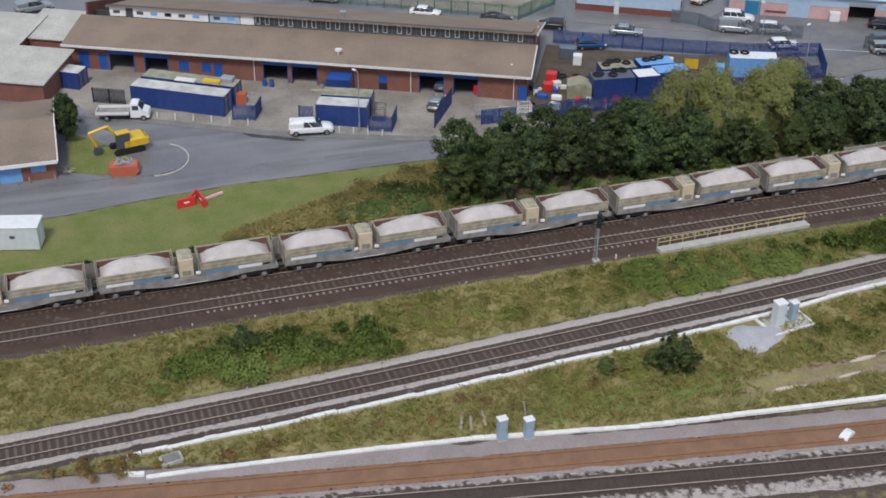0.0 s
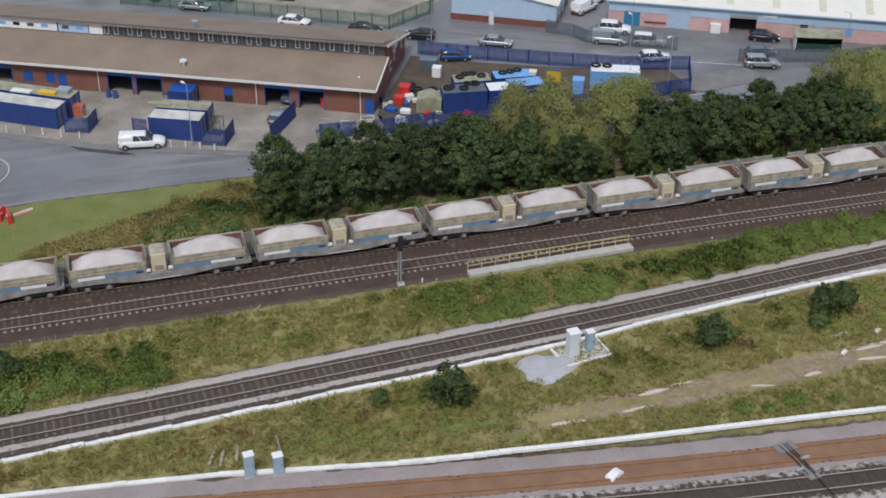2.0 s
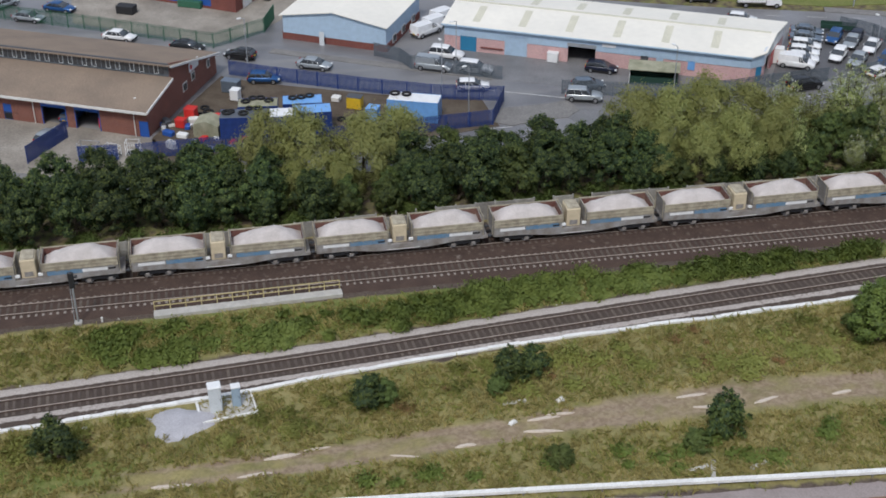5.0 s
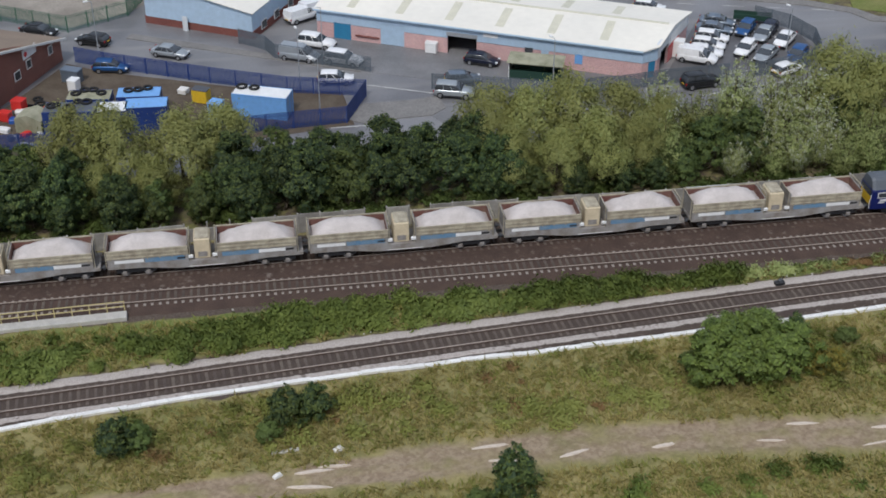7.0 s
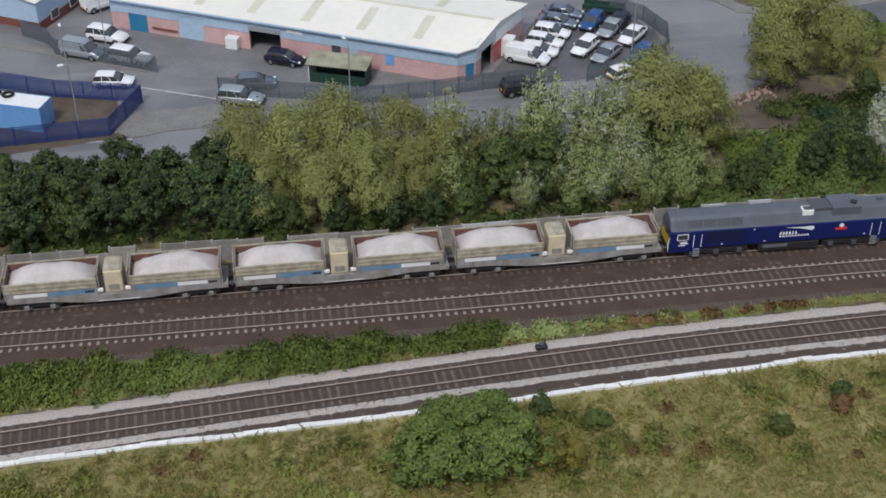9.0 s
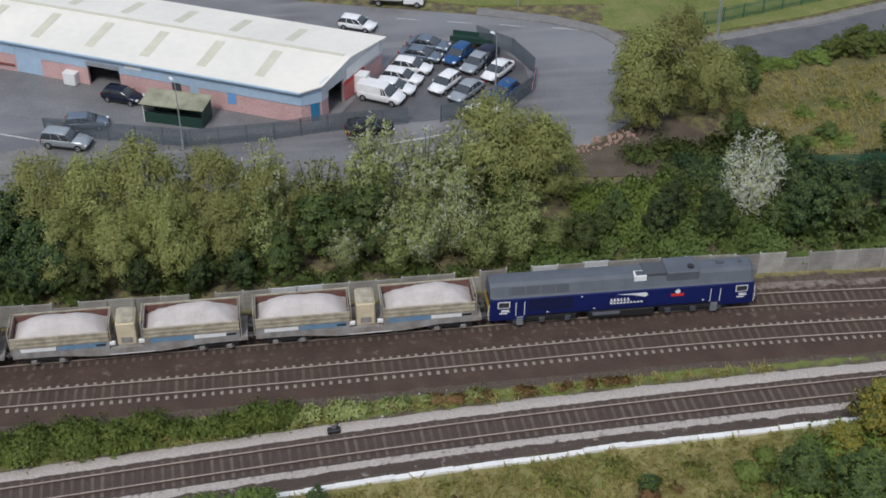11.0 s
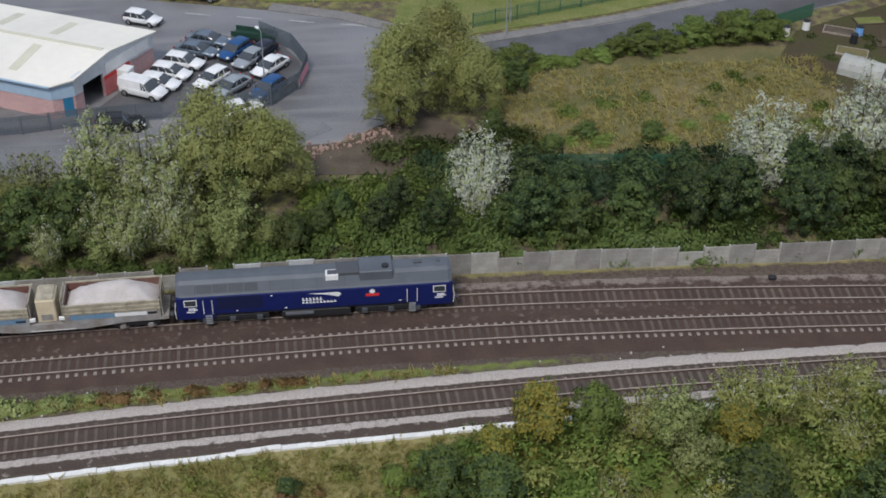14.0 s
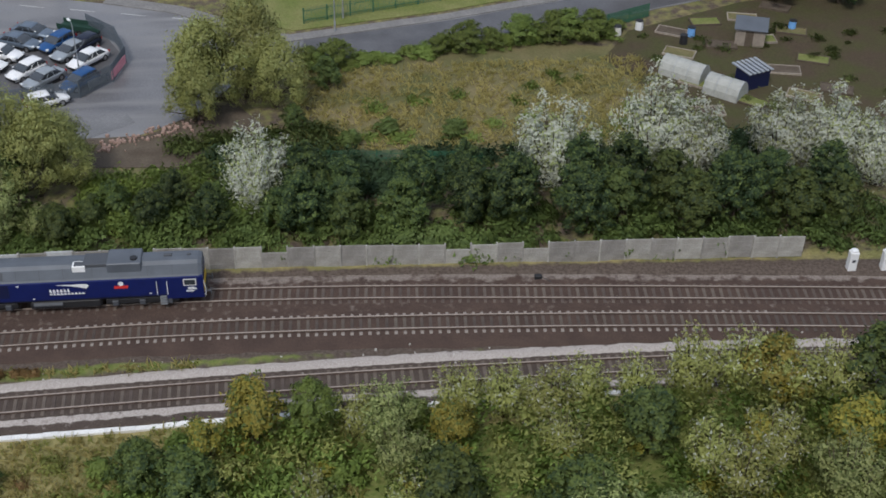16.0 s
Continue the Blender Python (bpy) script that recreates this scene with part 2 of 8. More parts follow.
NAVYD = paint("shadow_blue_panel", (0.006, 0.01, 0.05), 0.45)
LGREY = paint("locomotive_roof_grey", (0.1, 0.112, 0.13), 0.5, amount=0.6, scale=0.8)
DGREY = paint("dark_grille_grey", (0.07, 0.075, 0.085), 0.6)
BLACK = paint("black_underframe", (0.018, 0.018, 0.02), 0.6)
RUBBER = mat("tyre_rubber", (0.02, 0.02, 0.021), None, 0.85, bump=0.1)
ALLOY = paint("wheel_alloy", (0.45, 0.45, 0.46), 0.35, 0.8)
STEEL = paint("galvanised_steel", (0.42, 0.44, 0.46), 0.5, 0.5)
PALIS = paint("palisade_grey", (0.13, 0.155, 0.18), 0.6, 0.2)
GREENP = paint("fence_green", (0.035, 0.13, 0.075), 0.6)
DGREEN = paint("shelter_green", (0.015, 0.05, 0.035), 0.6)
RED = paint("red_barrier", (0.62, 0.035, 0.03), 0.45)
ORANGE = paint("orange_red", (0.48, 0.12, 0.06), 0.6)
YELLOW = paint("plant_yellow", (0.68, 0.44, 0.03), 0.45)
SILVER = paint("car_silver", (0.4, 0.43, 0.45), 0.3, 0.5)
CARBLUE = paint("car_blue", (0.02, 0.09, 0.25), 0.3, 0.3)
CARDARK = paint("car_dark_navy", (0.012, 0.016, 0.035), 0.25, 0.2)
CARBLACK = paint("car_black", (0.012, 0.012, 0.013), 0.25)
CARGREY = paint("car_grey_blue", (0.16, 0.2, 0.25), 0.3, 0.4)
CARWHITE = paint("car_white", (0.8, 0.8, 0.8), 0.25)
GLASS = paint("tinted_window_glass", (0.045, 0.052, 0.06), 0.06, spec=1.0)
LAMPR = paint("tail_lamp_red", (0.35, 0.01, 0.01), 0.2)
LAMPW = paint("headlamp_clear", (0.7, 0.72, 0.74), 0.15)
WAGG = mat("weathered_wagon_grey", (0.32, 0.31, 0.3), (0.2, 0.17, 0.145), 0.75, scale=1.1, bump=0.15, amount=0.9)
WAGY = mat("dusty_yellow_ribs", (0.43, 0.385, 0.29), (0.26, 0.225, 0.17), 0.85, scale=1.4, bump=0.2, amount=0.9)
WAGB = mat("faded_wagon_blue", (0.12, 0.23, 0.35), (0.2, 0.27, 0.33), 0.6, scale=1.2, amount=0.8)
WAGR = mat("maroon_wagon_inside", (0.14, 0.06, 0.05), (0.2, 0.13, 0.1), 0.8, scale=1.2, amount=0.9)
WAGC = mat("cream_wagon_box", (0.62, 0.52, 0.36), (0.42, 0.35, 0.24), 0.7, scale=1.2)
STONE = mat("pale_limestone_load", (0.56, 0.51, 0.485), (0.42, 0.38, 0.355), 0.95, scale=1.0, fine=16, bump=0.8, spec=0.1)
WOOD = mat("grey_timber", (0.36, 0.31, 0.25), (0.22, 0.19, 0.155), 0.9, scale=2, vary=0.2)
BARK = mat("bark", (0.11, 0.085, 0.06), (0.06, 0.048, 0.035), 0.95, scale=2, fine=12, bump=0.6)
CAB = paint("cabinet_pale_grey", (0.62, 0.65, 0.67), 0.5)
CABB = paint("cabinet_blue_grey", (0.32, 0.41, 0.49), 0.5)


def foliage(name, c1, c2, vary=0.22, leafy=0.36, scale=0.9, island=0.48):
    return mat(name, c1, c2, 0.6, scale=scale, fine=5, bump=0, vary=vary, island=island, leafy=leafy, amount=0.45, spec=0.25)


L_DARK = foliage("dark_leaves", (0.064, 0.1, 0.043), (0.03, 0.053, 0.026))
L_GREEN = foliage("green_leaves", (0.165, 0.208, 0.058), (0.076, 0.108, 0.034))
L_WILLOW = foliage("olive_willow_leaves", (0.34, 0.345, 0.118), (0.215, 0.23, 0.076), island=0.3, vary=0.14)
L_SILVER = foliage("silver_poplar_leaves", (0.6, 0.61, 0.53), (0.4, 0.42, 0.32), island=0.45, vary=0.12)
L_SAGE = foliage("sage_leaves", (0.4, 0.43, 0.17), (0.21, 0.25, 0.09), island=0.42)
L_BRAMBLE = foliage("bramble_leaves", (0.25, 0.31, 0.075), (0.12, 0.172, 0.043))
L_SALLOW = foliage("olive_sallow_leaves", (0.41, 0.42, 0.135), (0.225, 0.245, 0.074), island=0.4)
L_YELLOW = foliage("yellowing_leaves", (0.37, 0.3, 0.06), (0.22, 0.205, 0.045))
L_RUST = foliage("autumn_rust_leaves", (0.33, 0.2, 0.085), (0.2, 0.145, 0.06))
BLADE = foliage("grass_blades", (0.5, 0.425, 0.18), (0.31, 0.285, 0.105), vary=0.1, scale=0.25, island=0.3, leafy=0.42)
BLADEG = foliage("green_grass_blades", (0.36, 0.375, 0.11), (0.225, 0.25, 0.068), vary=0.1, scale=0.25, island=0.3, leafy=0.42)


# ---------------------------------------------------------------- mesh helpers
class M:
    """A growing mesh in local metres."""

    def __init__(self):
        self.v, self.f = [], []

    def add(self, vs, fs):
        k = len(self.v)
        self.v += [tuple(p) for p in vs]
        self.f += [tuple(k + i for i in f) for f in fs]
        return self

    def box(self, x0, y0, z0, x1, y1, z1, c=0.0):
        if c <= 0:
            vs = [(x, y, z) for x in (x0, x1) for y in (y0, y1) for z in (z0, z1)]
            return self.add(vs, [(0, 1, 3, 2), (4, 6, 7, 5), (0, 4, 5, 1), (2, 3, 7, 6), (0, 2, 6, 4), (1, 5, 7, 3)])
        # chamfered uprights and top edges
        def ring(i, z):
            return [(x0 + i + c, y0 + i, z), (x1 - i - c, y0 + i, z), (x1 - i, y0 + i + c, z), (x1 - i, y1 - i - c, z),
                    (x1 - i - c, y1 - i, z), (x0 + i + c, y1 - i, z), (x0 + i, y1 - i - c, z), (x0 + i, y0 + i + c, z)]
        vs = ring(0, z0) + ring(0, z1 - c) + ring(c, z1)
        fs = [tuple(range(7, -1, -1)), tuple(range(16, 24))]
        for a in (0, 8):
            fs += [(a + i, a + (i + 1) % 8, a + 8 + (i + 1) % 8, a + 8 + i) for i in range(8)]
        return self.add(vs, fs)

    def cyl(self, p, q, r, r2=None, n=10):
        p, q = Vector(p), Vector(q)
        r2 = r if r2 is None else r2
        d = (q - p).normalized()
        a = d.orthogonal().normalized()
        b = d.cross(a)
        vs = [p + (a * math.cos(t) + b * math.sin(t)) * r for t in [2 * math.pi * i / n for i in range(n)]]
        vs += [q + (a * math.cos(t) + b * math.sin(t)) * r2 for t in [2 * math.pi * i / n for i in range(n)]]
        return self.add(vs, [(i, (i + 1) % n, n + (i + 1) % n, n + i) for i in range(n)] + [tuple(range(n - 1, -1, -1)), tuple(range(n, 2 * n))])

    def tube(self, pts, r, n=6):
        for a, b in zip(pts, pts[1:]):
            self.cyl(a, b, r, r, n)
        return self

    def side(self, prof, hw):
        """A body from a side outline [(x, z)], with half width hw(x, z)."""
        k = len(prof)
        vs = [(x, -hw(x, z), z) for x, z in prof] + [(x, hw(x, z), z) for x, z in prof]
        fs = [(i, (i + 1) % k, k + (i + 1) % k, k + i) for i in range(k)]
        return self.add(vs, fs + [tuple(range(k - 1, -1, -1)), tuple(range(k, 2 * k))])

    def across(self, prof, x0, x1):
        """A bar along x with the cross-section [(y, z)]."""
        k = len(prof)
        vs = [(x0, y, z) for y, z in prof] + [(x1, y, z) for y, z in prof]
        fs = [(i, (i + 1) % k, k + (i + 1) % k, k + i) for i in range(k)]
        return self.add(vs, fs + [tuple(range(k - 1, -1, -1)), tuple(range(k, 2 * k))])

    def mesh(self, name, material, smooth=False):
        me = bpy.data.meshes.new(name)
        me.from_pydata(self.v, [], self.f)
        bm = bmesh.new()
        bm.from_mesh(me)
        if len(bm.faces) < 60000:
            bmesh.ops.recalc_face_normals(bm, faces=bm.faces)
        bm.to_mesh(me)
        bm.free()
        me.materials.append(material)
        if smooth:
            me.shade_smooth()
        return me


def thing(name, x, y, z=0.0, rz=0.0, label="", category="", group="", kind=""):
    ob = new(name)
    ob.matrix_world = pose(x, y, z, 0, 0, rz)
    return tagged(ob, label, category, group, kind)


def part(name, m, material, parent, label="", smooth=False, at=None):
    me = m if isinstance(m, bpy.types.Mesh) else m.mesh(name, material, smooth)
    ob = new(name, me)
    ob.parent = parent
    if at is not None:
        ob.matrix_local = at
    if label:
        ob["label"] = label
    return ob


def solid(name, m, material, label="", category="", kind="", group="", smooth=False):
    ob = new(name, m.mesh(name, material, smooth))
    return tagged(ob, label, category, group, kind)


def curve_y(pts):
    """A smooth plan line y(x) through points."""
    xs, ys = [p[0] for p in pts], [p[1] for p in pts]
    gx = np.arange(-260, 320, 1.0)
    gy = np.interp(gx, xs, ys)
    for i in range(3):
        gy = np.convolve(np.pad(gy, 7, "edge"), np.ones(15) / 15, "valid")
    return lambda x: np.interp(x, gx, gy)


RAILBED = -0.25      # level of the railway land; rail heads at 0
c_far = curve_y([(-260, -0.2), (0, 0.1), (40, 0.5), (120, 0.6), (135, 0.45), (148, -0.1), (158, -1.0), (175, -2.7), (200, -5.4), (320, -20)])
c_near = curve_y([(-260, -5.4), (-30, -4.3), (25, -3.8), (57, -3.75), (102, -4.0), (138, -3.5), (158, -4.6), (175, -6.0), (200, -8.7), (320, -23)])
c_branch = curve_y([(-260, -28), (-60, -21.9), (-30, -20.9), (-4, -19.9), (16, -18.7), (45, -16.8), (67, -14.8), (90, -13.0), (114, -11.2), (135, -10.6), (150, -10.3), (180, -11.0), (200, -13), (320, -27)])
c_rusty = curve_y([(-260, 5), (-60, -22.2), (-18, -29.0), (8, -33.2), (40, -38.1), (80, -42.2), (140, -47), (320, -60)])
c_south = curve_y([(-260, 1.5), (-60, -25.5), (-18, -32.2), (8, -36.5), (38, -41.4), (80, -45.8), (140, -50.6), (320, -64)])
wall_y = curve_y([(-260, 3.6), (-30, 3.2), (22, 3.1), (34, 3.5), (44.5, 4.3), (67, 4.7), (102, 4.2), (126, 4.2), (144, 3.5), (158, 2.7), (172, 1.8), (187, 0.9), (320, -10)])
trough_a = curve_y([(-20, -23.9), (5.7, -22.7), (20.8, -21.6), (36, -20.6), (44.5, -19.4), (55, -18.0), (69, -17.0), (94, -16.1), (104, -15.6), (120, -14.4), (136, -13.9), (170, -13.6), (320, -13)])
trough_b = curve_y([(-20, -26.3), (-12, -27.5), (1.2, -28.6), (11.4, -29.9), (18, -31.8), (29, -33.3), (40, -34.4), (50, -35.2), (64, -36.6), (81, -38.5), (110, -41.2), (320, -56)])
dirt_y = curve_y([(10, -30), (31, -29.2), (44, -29.8), (57, -28.9), (84, -27.4), (100, -29.0), (113, -30.7), (150, -35), (320, -45)])

# ---------------------------------------------------------------- ground
gx = np.concatenate([[-3000, -1200, -500, -260, -140], np.arange(-70, 225, 0.62), [240, 280, 400, 700, 1500, 3000]])
gyy = np.concatenate([[-3000, -1200, -500, -200, -90], np.arange(-62, 7, 0.62), np.arange(7, 90, 4.0), [120, 200, 500, 1200, 3000]])
X, Y = np.meshgrid(gx, gyy, indexing="ij")
rg = np.random.default_rng(5)


def smooth_noise(X, Y, wave, seed):
    r = np.random.default_rng(seed)
    out = np.zeros_like(X)
    for k in range(9):
        a, w, p = r.uniform(0, 6.28), wave * r.uniform(0.6, 1.7), r.uniform(0, 6.28)
        out += np.sin((X * np.cos(a) + Y * np.sin(a)) * 6.28 / w + p)
    return out / 5.0


def band(d, half, edge):
    return np.clip((half + edge - np.abs(d)) / (2 * edge), 0, 1)


main_zone = np.clip((wall_y(X) + 0.3 - Y) / 1.2, 0, 1) * np.clip((Y - (c_near(X) - 4.0)) / 1.0, 0, 1)
north = np.clip((Y - wall_y(X)) / 0.8, 0, 1)
earth = np.maximum.reduce([main_zone, band(Y - c_branch(X), 2.7, 0.8), band(Y - c_rusty(X), 3.3, 0.6), band(Y - c_south(X), 3.5, 0.6),
                           band(Y - (trough_a(X) + 1.1), 1.0, 0.6) * (X > -20), (Y < c_south(X) - 2) * 0.6])
ruts = np.maximum(band(Y - dirt_y(X) - 1.0, 0.35, 0.3), band(Y - dirt_y(X) + 0.9, 0.35, 0.3))
dirt = np.clip(np.maximum(band(Y - dirt_y(X), 1.5 + 0.6 * (X > 70), 0.8) * (0.42 + 0.2 * np.clip((X - 48) / 10, 0, 1)), ruts * 0.95), 0, 1) * np.clip((X - 18) / 25, 0, 1)
lush = np.clip(0.3 + 0.5 * smooth_noise(X, Y, 17, 3), 0, 1) * 0.62 * (1 - main_zone)
lush = np.maximum(lush, 0.85 * band(Y - (c_branch(X) + c_near(X)) / 2 - 0.2, 3.2, 1.5) * (X > 30))
lush = np.maximum(lush, north * 0.45)
lush = np.maximum(lush, 1.0 * (X > 139) * (Y < -16))
lush = np.maximum(lush, 0.95 * band(Y + 28.0, 1.6, 1.4) * np.clip((X - 8) / 6, 0, 1) * np.clip((36 - X) / 8, 0, 1))
earth = np.maximum(earth, north * 0.55)
pads = np.maximum(np.clip(1.6 - np.hypot(X - 38.3, (Y + 22.3) * 1.5) / 4.2, 0, 1), np.clip(1.5 - np.hypot(X - 9, Y + 29.3) / 3.0, 0, 1))
flat = np.clip(np.maximum(np.maximum(earth, dirt * 1.2), pads), 0, 1)
Z = np.where(north > 0, RAILBED + north * 0.22, RAILBED)
Z = Z + (1 - flat) * (1 - north) * np.clip(0.12 + 0.14 * smooth_noise(X, Y, 6, 4) + 0.07 * smooth_noise(X, Y, 2.2, 8), 0, 0.6) * ((X > -70) & (X < 225))
Z = Z + main_zone * np.clip((Y - c_far(X) - 1.9) / 1.5, 0, 1) * 0.28 - ruts * 0.06
nx, ny = X.shape
idx = np.arange(nx * ny).reshape(nx, ny)
me = bpy.data.meshes.new("ground")
me.from_pydata(np.stack([X, Y, Z], -1).reshape(-1, 3).tolist(), [], np.stack([idx[:-1, :-1], idx[1:, :-1], idx[1:, 1:], idx[:-1, 1:]], -1).reshape(-1, 4).tolist())
za = me.color_attributes.new("zone", "FLOAT_COLOR", "POINT")
za.data.foreach_set("color", np.stack([dirt, earth * 0.95, lush, np.ones_like(X)], -1).astype(np.float32).ravel())
me.materials.append(GRASS)
me.shade_smooth()
tagged(new("ground", me), "rough dry grass and weeds with a worn dirt track and bare earth", "ground", kind="structure")


def ground_z(x, y):
    i = int(np.clip(np.searchsorted(gx, x) - 1, 0, nx - 2))
    j = int(np.clip(np.searchsorted(gyy, y) - 1, 0, ny - 2))
    return float(Z[i, j])


def strip(name, line, x0, x1, prof, material, zone=None, step=1.0, label="", category="", kind="structure"):
    """A band along a plan line; prof: [(across, z)], zone: value per profile point for the shader."""
    xs = np.arange(x0, x1 + step, step)
    ys = line(xs)
    dy = np.gradient(ys, xs)
    ln = np.sqrt(1 + dy * dy)
    vs, k, wr = [], len(prof), np.random.default_rng(len(name))
    for i, x in enumerate(xs):
        for a, z in prof:
            j = wr.normal(0, 0.05) if abs(a) > 1.6 else 0
            vs.append((x - (a + j) * dy[i] / ln[i], ys[i] + (a + j) / ln[i], z + wr.normal(0, 0.006)))
    fs = [(i * k + j, (i + 1) * k + j, (i + 1) * k + j + 1, i * k + j + 1) for i in range(len(xs) - 1) for j in range(k - 1)]
    me = bpy.data.meshes.new(name)
    me.from_pydata(vs, [], fs)
    if zone is not None:
        za = me.color_attributes.new("zone", "FLOAT_COLOR", "POINT")
        za.data.foreach_set("color", np.tile(np.array([[z, 0, 0, 1] for z in zone], np.float32), (len(xs), 1)).ravel())
    me.materials.append(material)
    me.shade_smooth()
    ob = new(name, me)
    return tagged(ob, label, category, kind=kind)


def railway(tag, line, x0, x1, railmat, sleepermat, singles, single_mat=None, step=0.65):
    tr = thing("railway_track", 0, 0, 0, 0, tag, "railway track", "railway tracks", "structure")
    xs = np.arange(x0, x1, 2.0)
    ys = line(xs)
    dy = np.gradient(ys, xs)
    for s in (-0.7525, 0.7525):
        m = M()
        prof = [(-0.07, -0.15), (0.07, -0.15), (0.025, -0.12), (0.025, -0.045), (0.048, -0.035), (0.048, 0.0), (-0.048, 0.0), (-0.048, -0.035), (-0.025, -0.045), (-0.025, -0.12)]
        k = len(prof)
        vs = [(x - (s + a) * d, y + s + a, z) for x, y, d in zip(xs, ys, dy) for a, z in prof]
        m.add(vs, [(i * k + j, i * k + (j + 1) % k, (i + 1) * k + (j + 1) % k, (i + 1) * k + j) for i in range(len(xs) - 1) for j in range(k)])
        rail = part("rail", m, railmat, tr)
        if railmat == RAIL:
            rail.data.materials.append(RAILWEB)
            rail.data.polygons.foreach_set("material_index", [0 if j in (4, 5, 6) else 1 for i in range(len(xs) - 1) for j in range(k)])
    one = M().box(-0.125, -1.25, -0.34, 0.125, 1.25, -0.145, 0.03).mesh("sleeper", single_mat or sleepermat)
    rest = M()
    r = np.random.default_rng(int(abs(x0)) + len(tag))
    for x in np.arange(x0 + 0.3, x1, step):
        y, d = float(line(x)), float(line(x + 0.5) - line(x - 0.5))
        dz, dx, da = r.normal(-0.008, 0.006), r.normal(0, 0.012), r.normal(0, 0.012)
        if singles and singles[0] <= x <= singles[1]:
            part("sleeper", one, sleepermat, tr, at=Matrix.Translation((x + dx, y, dz)) @ Matrix.Rotation(math.atan(d) + da, 4, "Z"))
        else:
            k = len(rest.v)
            rest.box(-0.125, -1.25, -0.34, 0.125, 1.25, -0.145 + dz)
            c, s_ = math.cos(math.atan(d) + da), math.sin(math.atan(d) + da)
            rest.v[k:] = [(x + a * c - b * s_, y + a * s_ + b * c, z) for a, b, z in rest.v[k:]]
    if rest.v:
        part("distant_sleepers", rest, sleepermat, tr)["kind"] = "stuff"
    return tr


BEDP = [(-3.2, -0.3), (-2.2, -0.2), (-1.5, -0.17), (-0.75, -0.19), (0, -0.2), (0.75, -0.19), (1.5, -0.17), (2.2, -0.2), (3.2, -0.3)]
main_mid = lambda x: (c_far(x) + c_near(x)) / 2
MAINP = [(-5.6, -0.32), (-4.4, -0.22), (-3.4, -0.18), (-2.8, -0.185), (-1.2, -0.185), (-0.6, -0.17), (0.6, -0.17), (1.2, -0.185), (2.8, -0.185), (3.4, -0.15), (3.9, -0.14), (4.6, -0.2), (5.2, -0.3)]
strip("ballast_main", main_mid, -140, 260, MAINP, BED_MAIN, [0.0, 0.0, 0.1, 0.12, 0.08, 0.3, 0.3, 0.08, 0.1, 0.45, 0.62, 0.5, 0.05], label="dark brown stained ballast under the double main line", category="ballast")
strip("ballast_branch", c_branch, -140, 260, [(-3.4, -0.3), (-2.2, -0.16), (-2.05, -0.15), (-1.5, -0.15), (-1.35, -0.18), (0, -0.2), (1.35, -0.18), (1.5, -0.13), (2.2, -0.12), (2.8, -0.3)], BED_PALE,
      [0.22, 0.3, 0.68, 0.66, 0.1, 0.06, 0.1, 0.74, 0.8, 0.45], label="pale grey ballast shoulders beside the single branch line", category="ballast")
strip("ballast_rusty", c_rusty, -140, 260, [(-1.3, -0.16), (-0.9, -0.12), (-0.55, -0.11), (0, -0.115), (0.55, -0.11), (0.9, -0.12), (1.3, -0.16)], RUSTBED, label="rust-stained ballast of a disused siding", category="ballast")
strip("ballast_siding_shoulder", c_rusty, -140, 260, [(-2.2, -0.2), (-1.2, -0.16), (1.2, -0.16), (2.6, -0.19), (3.6, -0.3)], BED_PINK, label="pinkish grey ballast beside the rusty siding", category="ballast")
strip("ballast_south", c_south, -140, 260, BEDP, BED_PALE, [0.6, 0.62, 0.5, 0.2, 0.1, 0.2, 0.5, 0.62, 0.6], label="brown ballast of the southern siding", category="ballast")
railway("double main line's far running track with worn steel rails", c_far, -140, 260, RAIL, SLEEPER, (70, 190), SLEEPER)
railway("double main line's near running track with pale sleeper ends", c_near, -140, 260, RAIL, SLEEPER_DARK, (-12, 182), SLEEPER_MIX)
railway("single branch track with brown sleepers between pale ballast shoulders", c_branch, -140, 260, RAIL, SLEEPER, (-10, 150))
railway("disused siding track with orange rusty rails", c_rusty, -140, 260, RUST, SLEEPER_DARK, None)
railway("southern siding track with brown sleepers", c_south, -140, 260, RAIL, SLEEPER_DARK, None)

# ---------------------------------------------------------------- estate surfaces
U, N_ = Vector((0.8955, -0.445)), Vector((0.445, 0.8955))   # along and behind the estate's frontages
TURN = math.degrees(math.atan2(U.y, U.x))


def sheet(name, pts, z, material, label, category):
    me = bpy.data.meshes.new(name)
    bm = bmesh.new()
    bm.faces.new([bm.verts.new((x, y, z)) for x, y in pts])
    ext = bmesh.ops.extrude_face_region(bm, geom=bm.faces[:])
    for v in ext["geom"]:
        if isinstance(v, bmesh.types.BMVert):
            v.co.z -= 0.12
    bmesh.ops.recalc_face_normals(bm, faces=bm.faces)
    bm.to_mesh(me)
    bm.free()
    me.materials.append(material)
    return tagged(new(name, me), label, category, kind="structure")


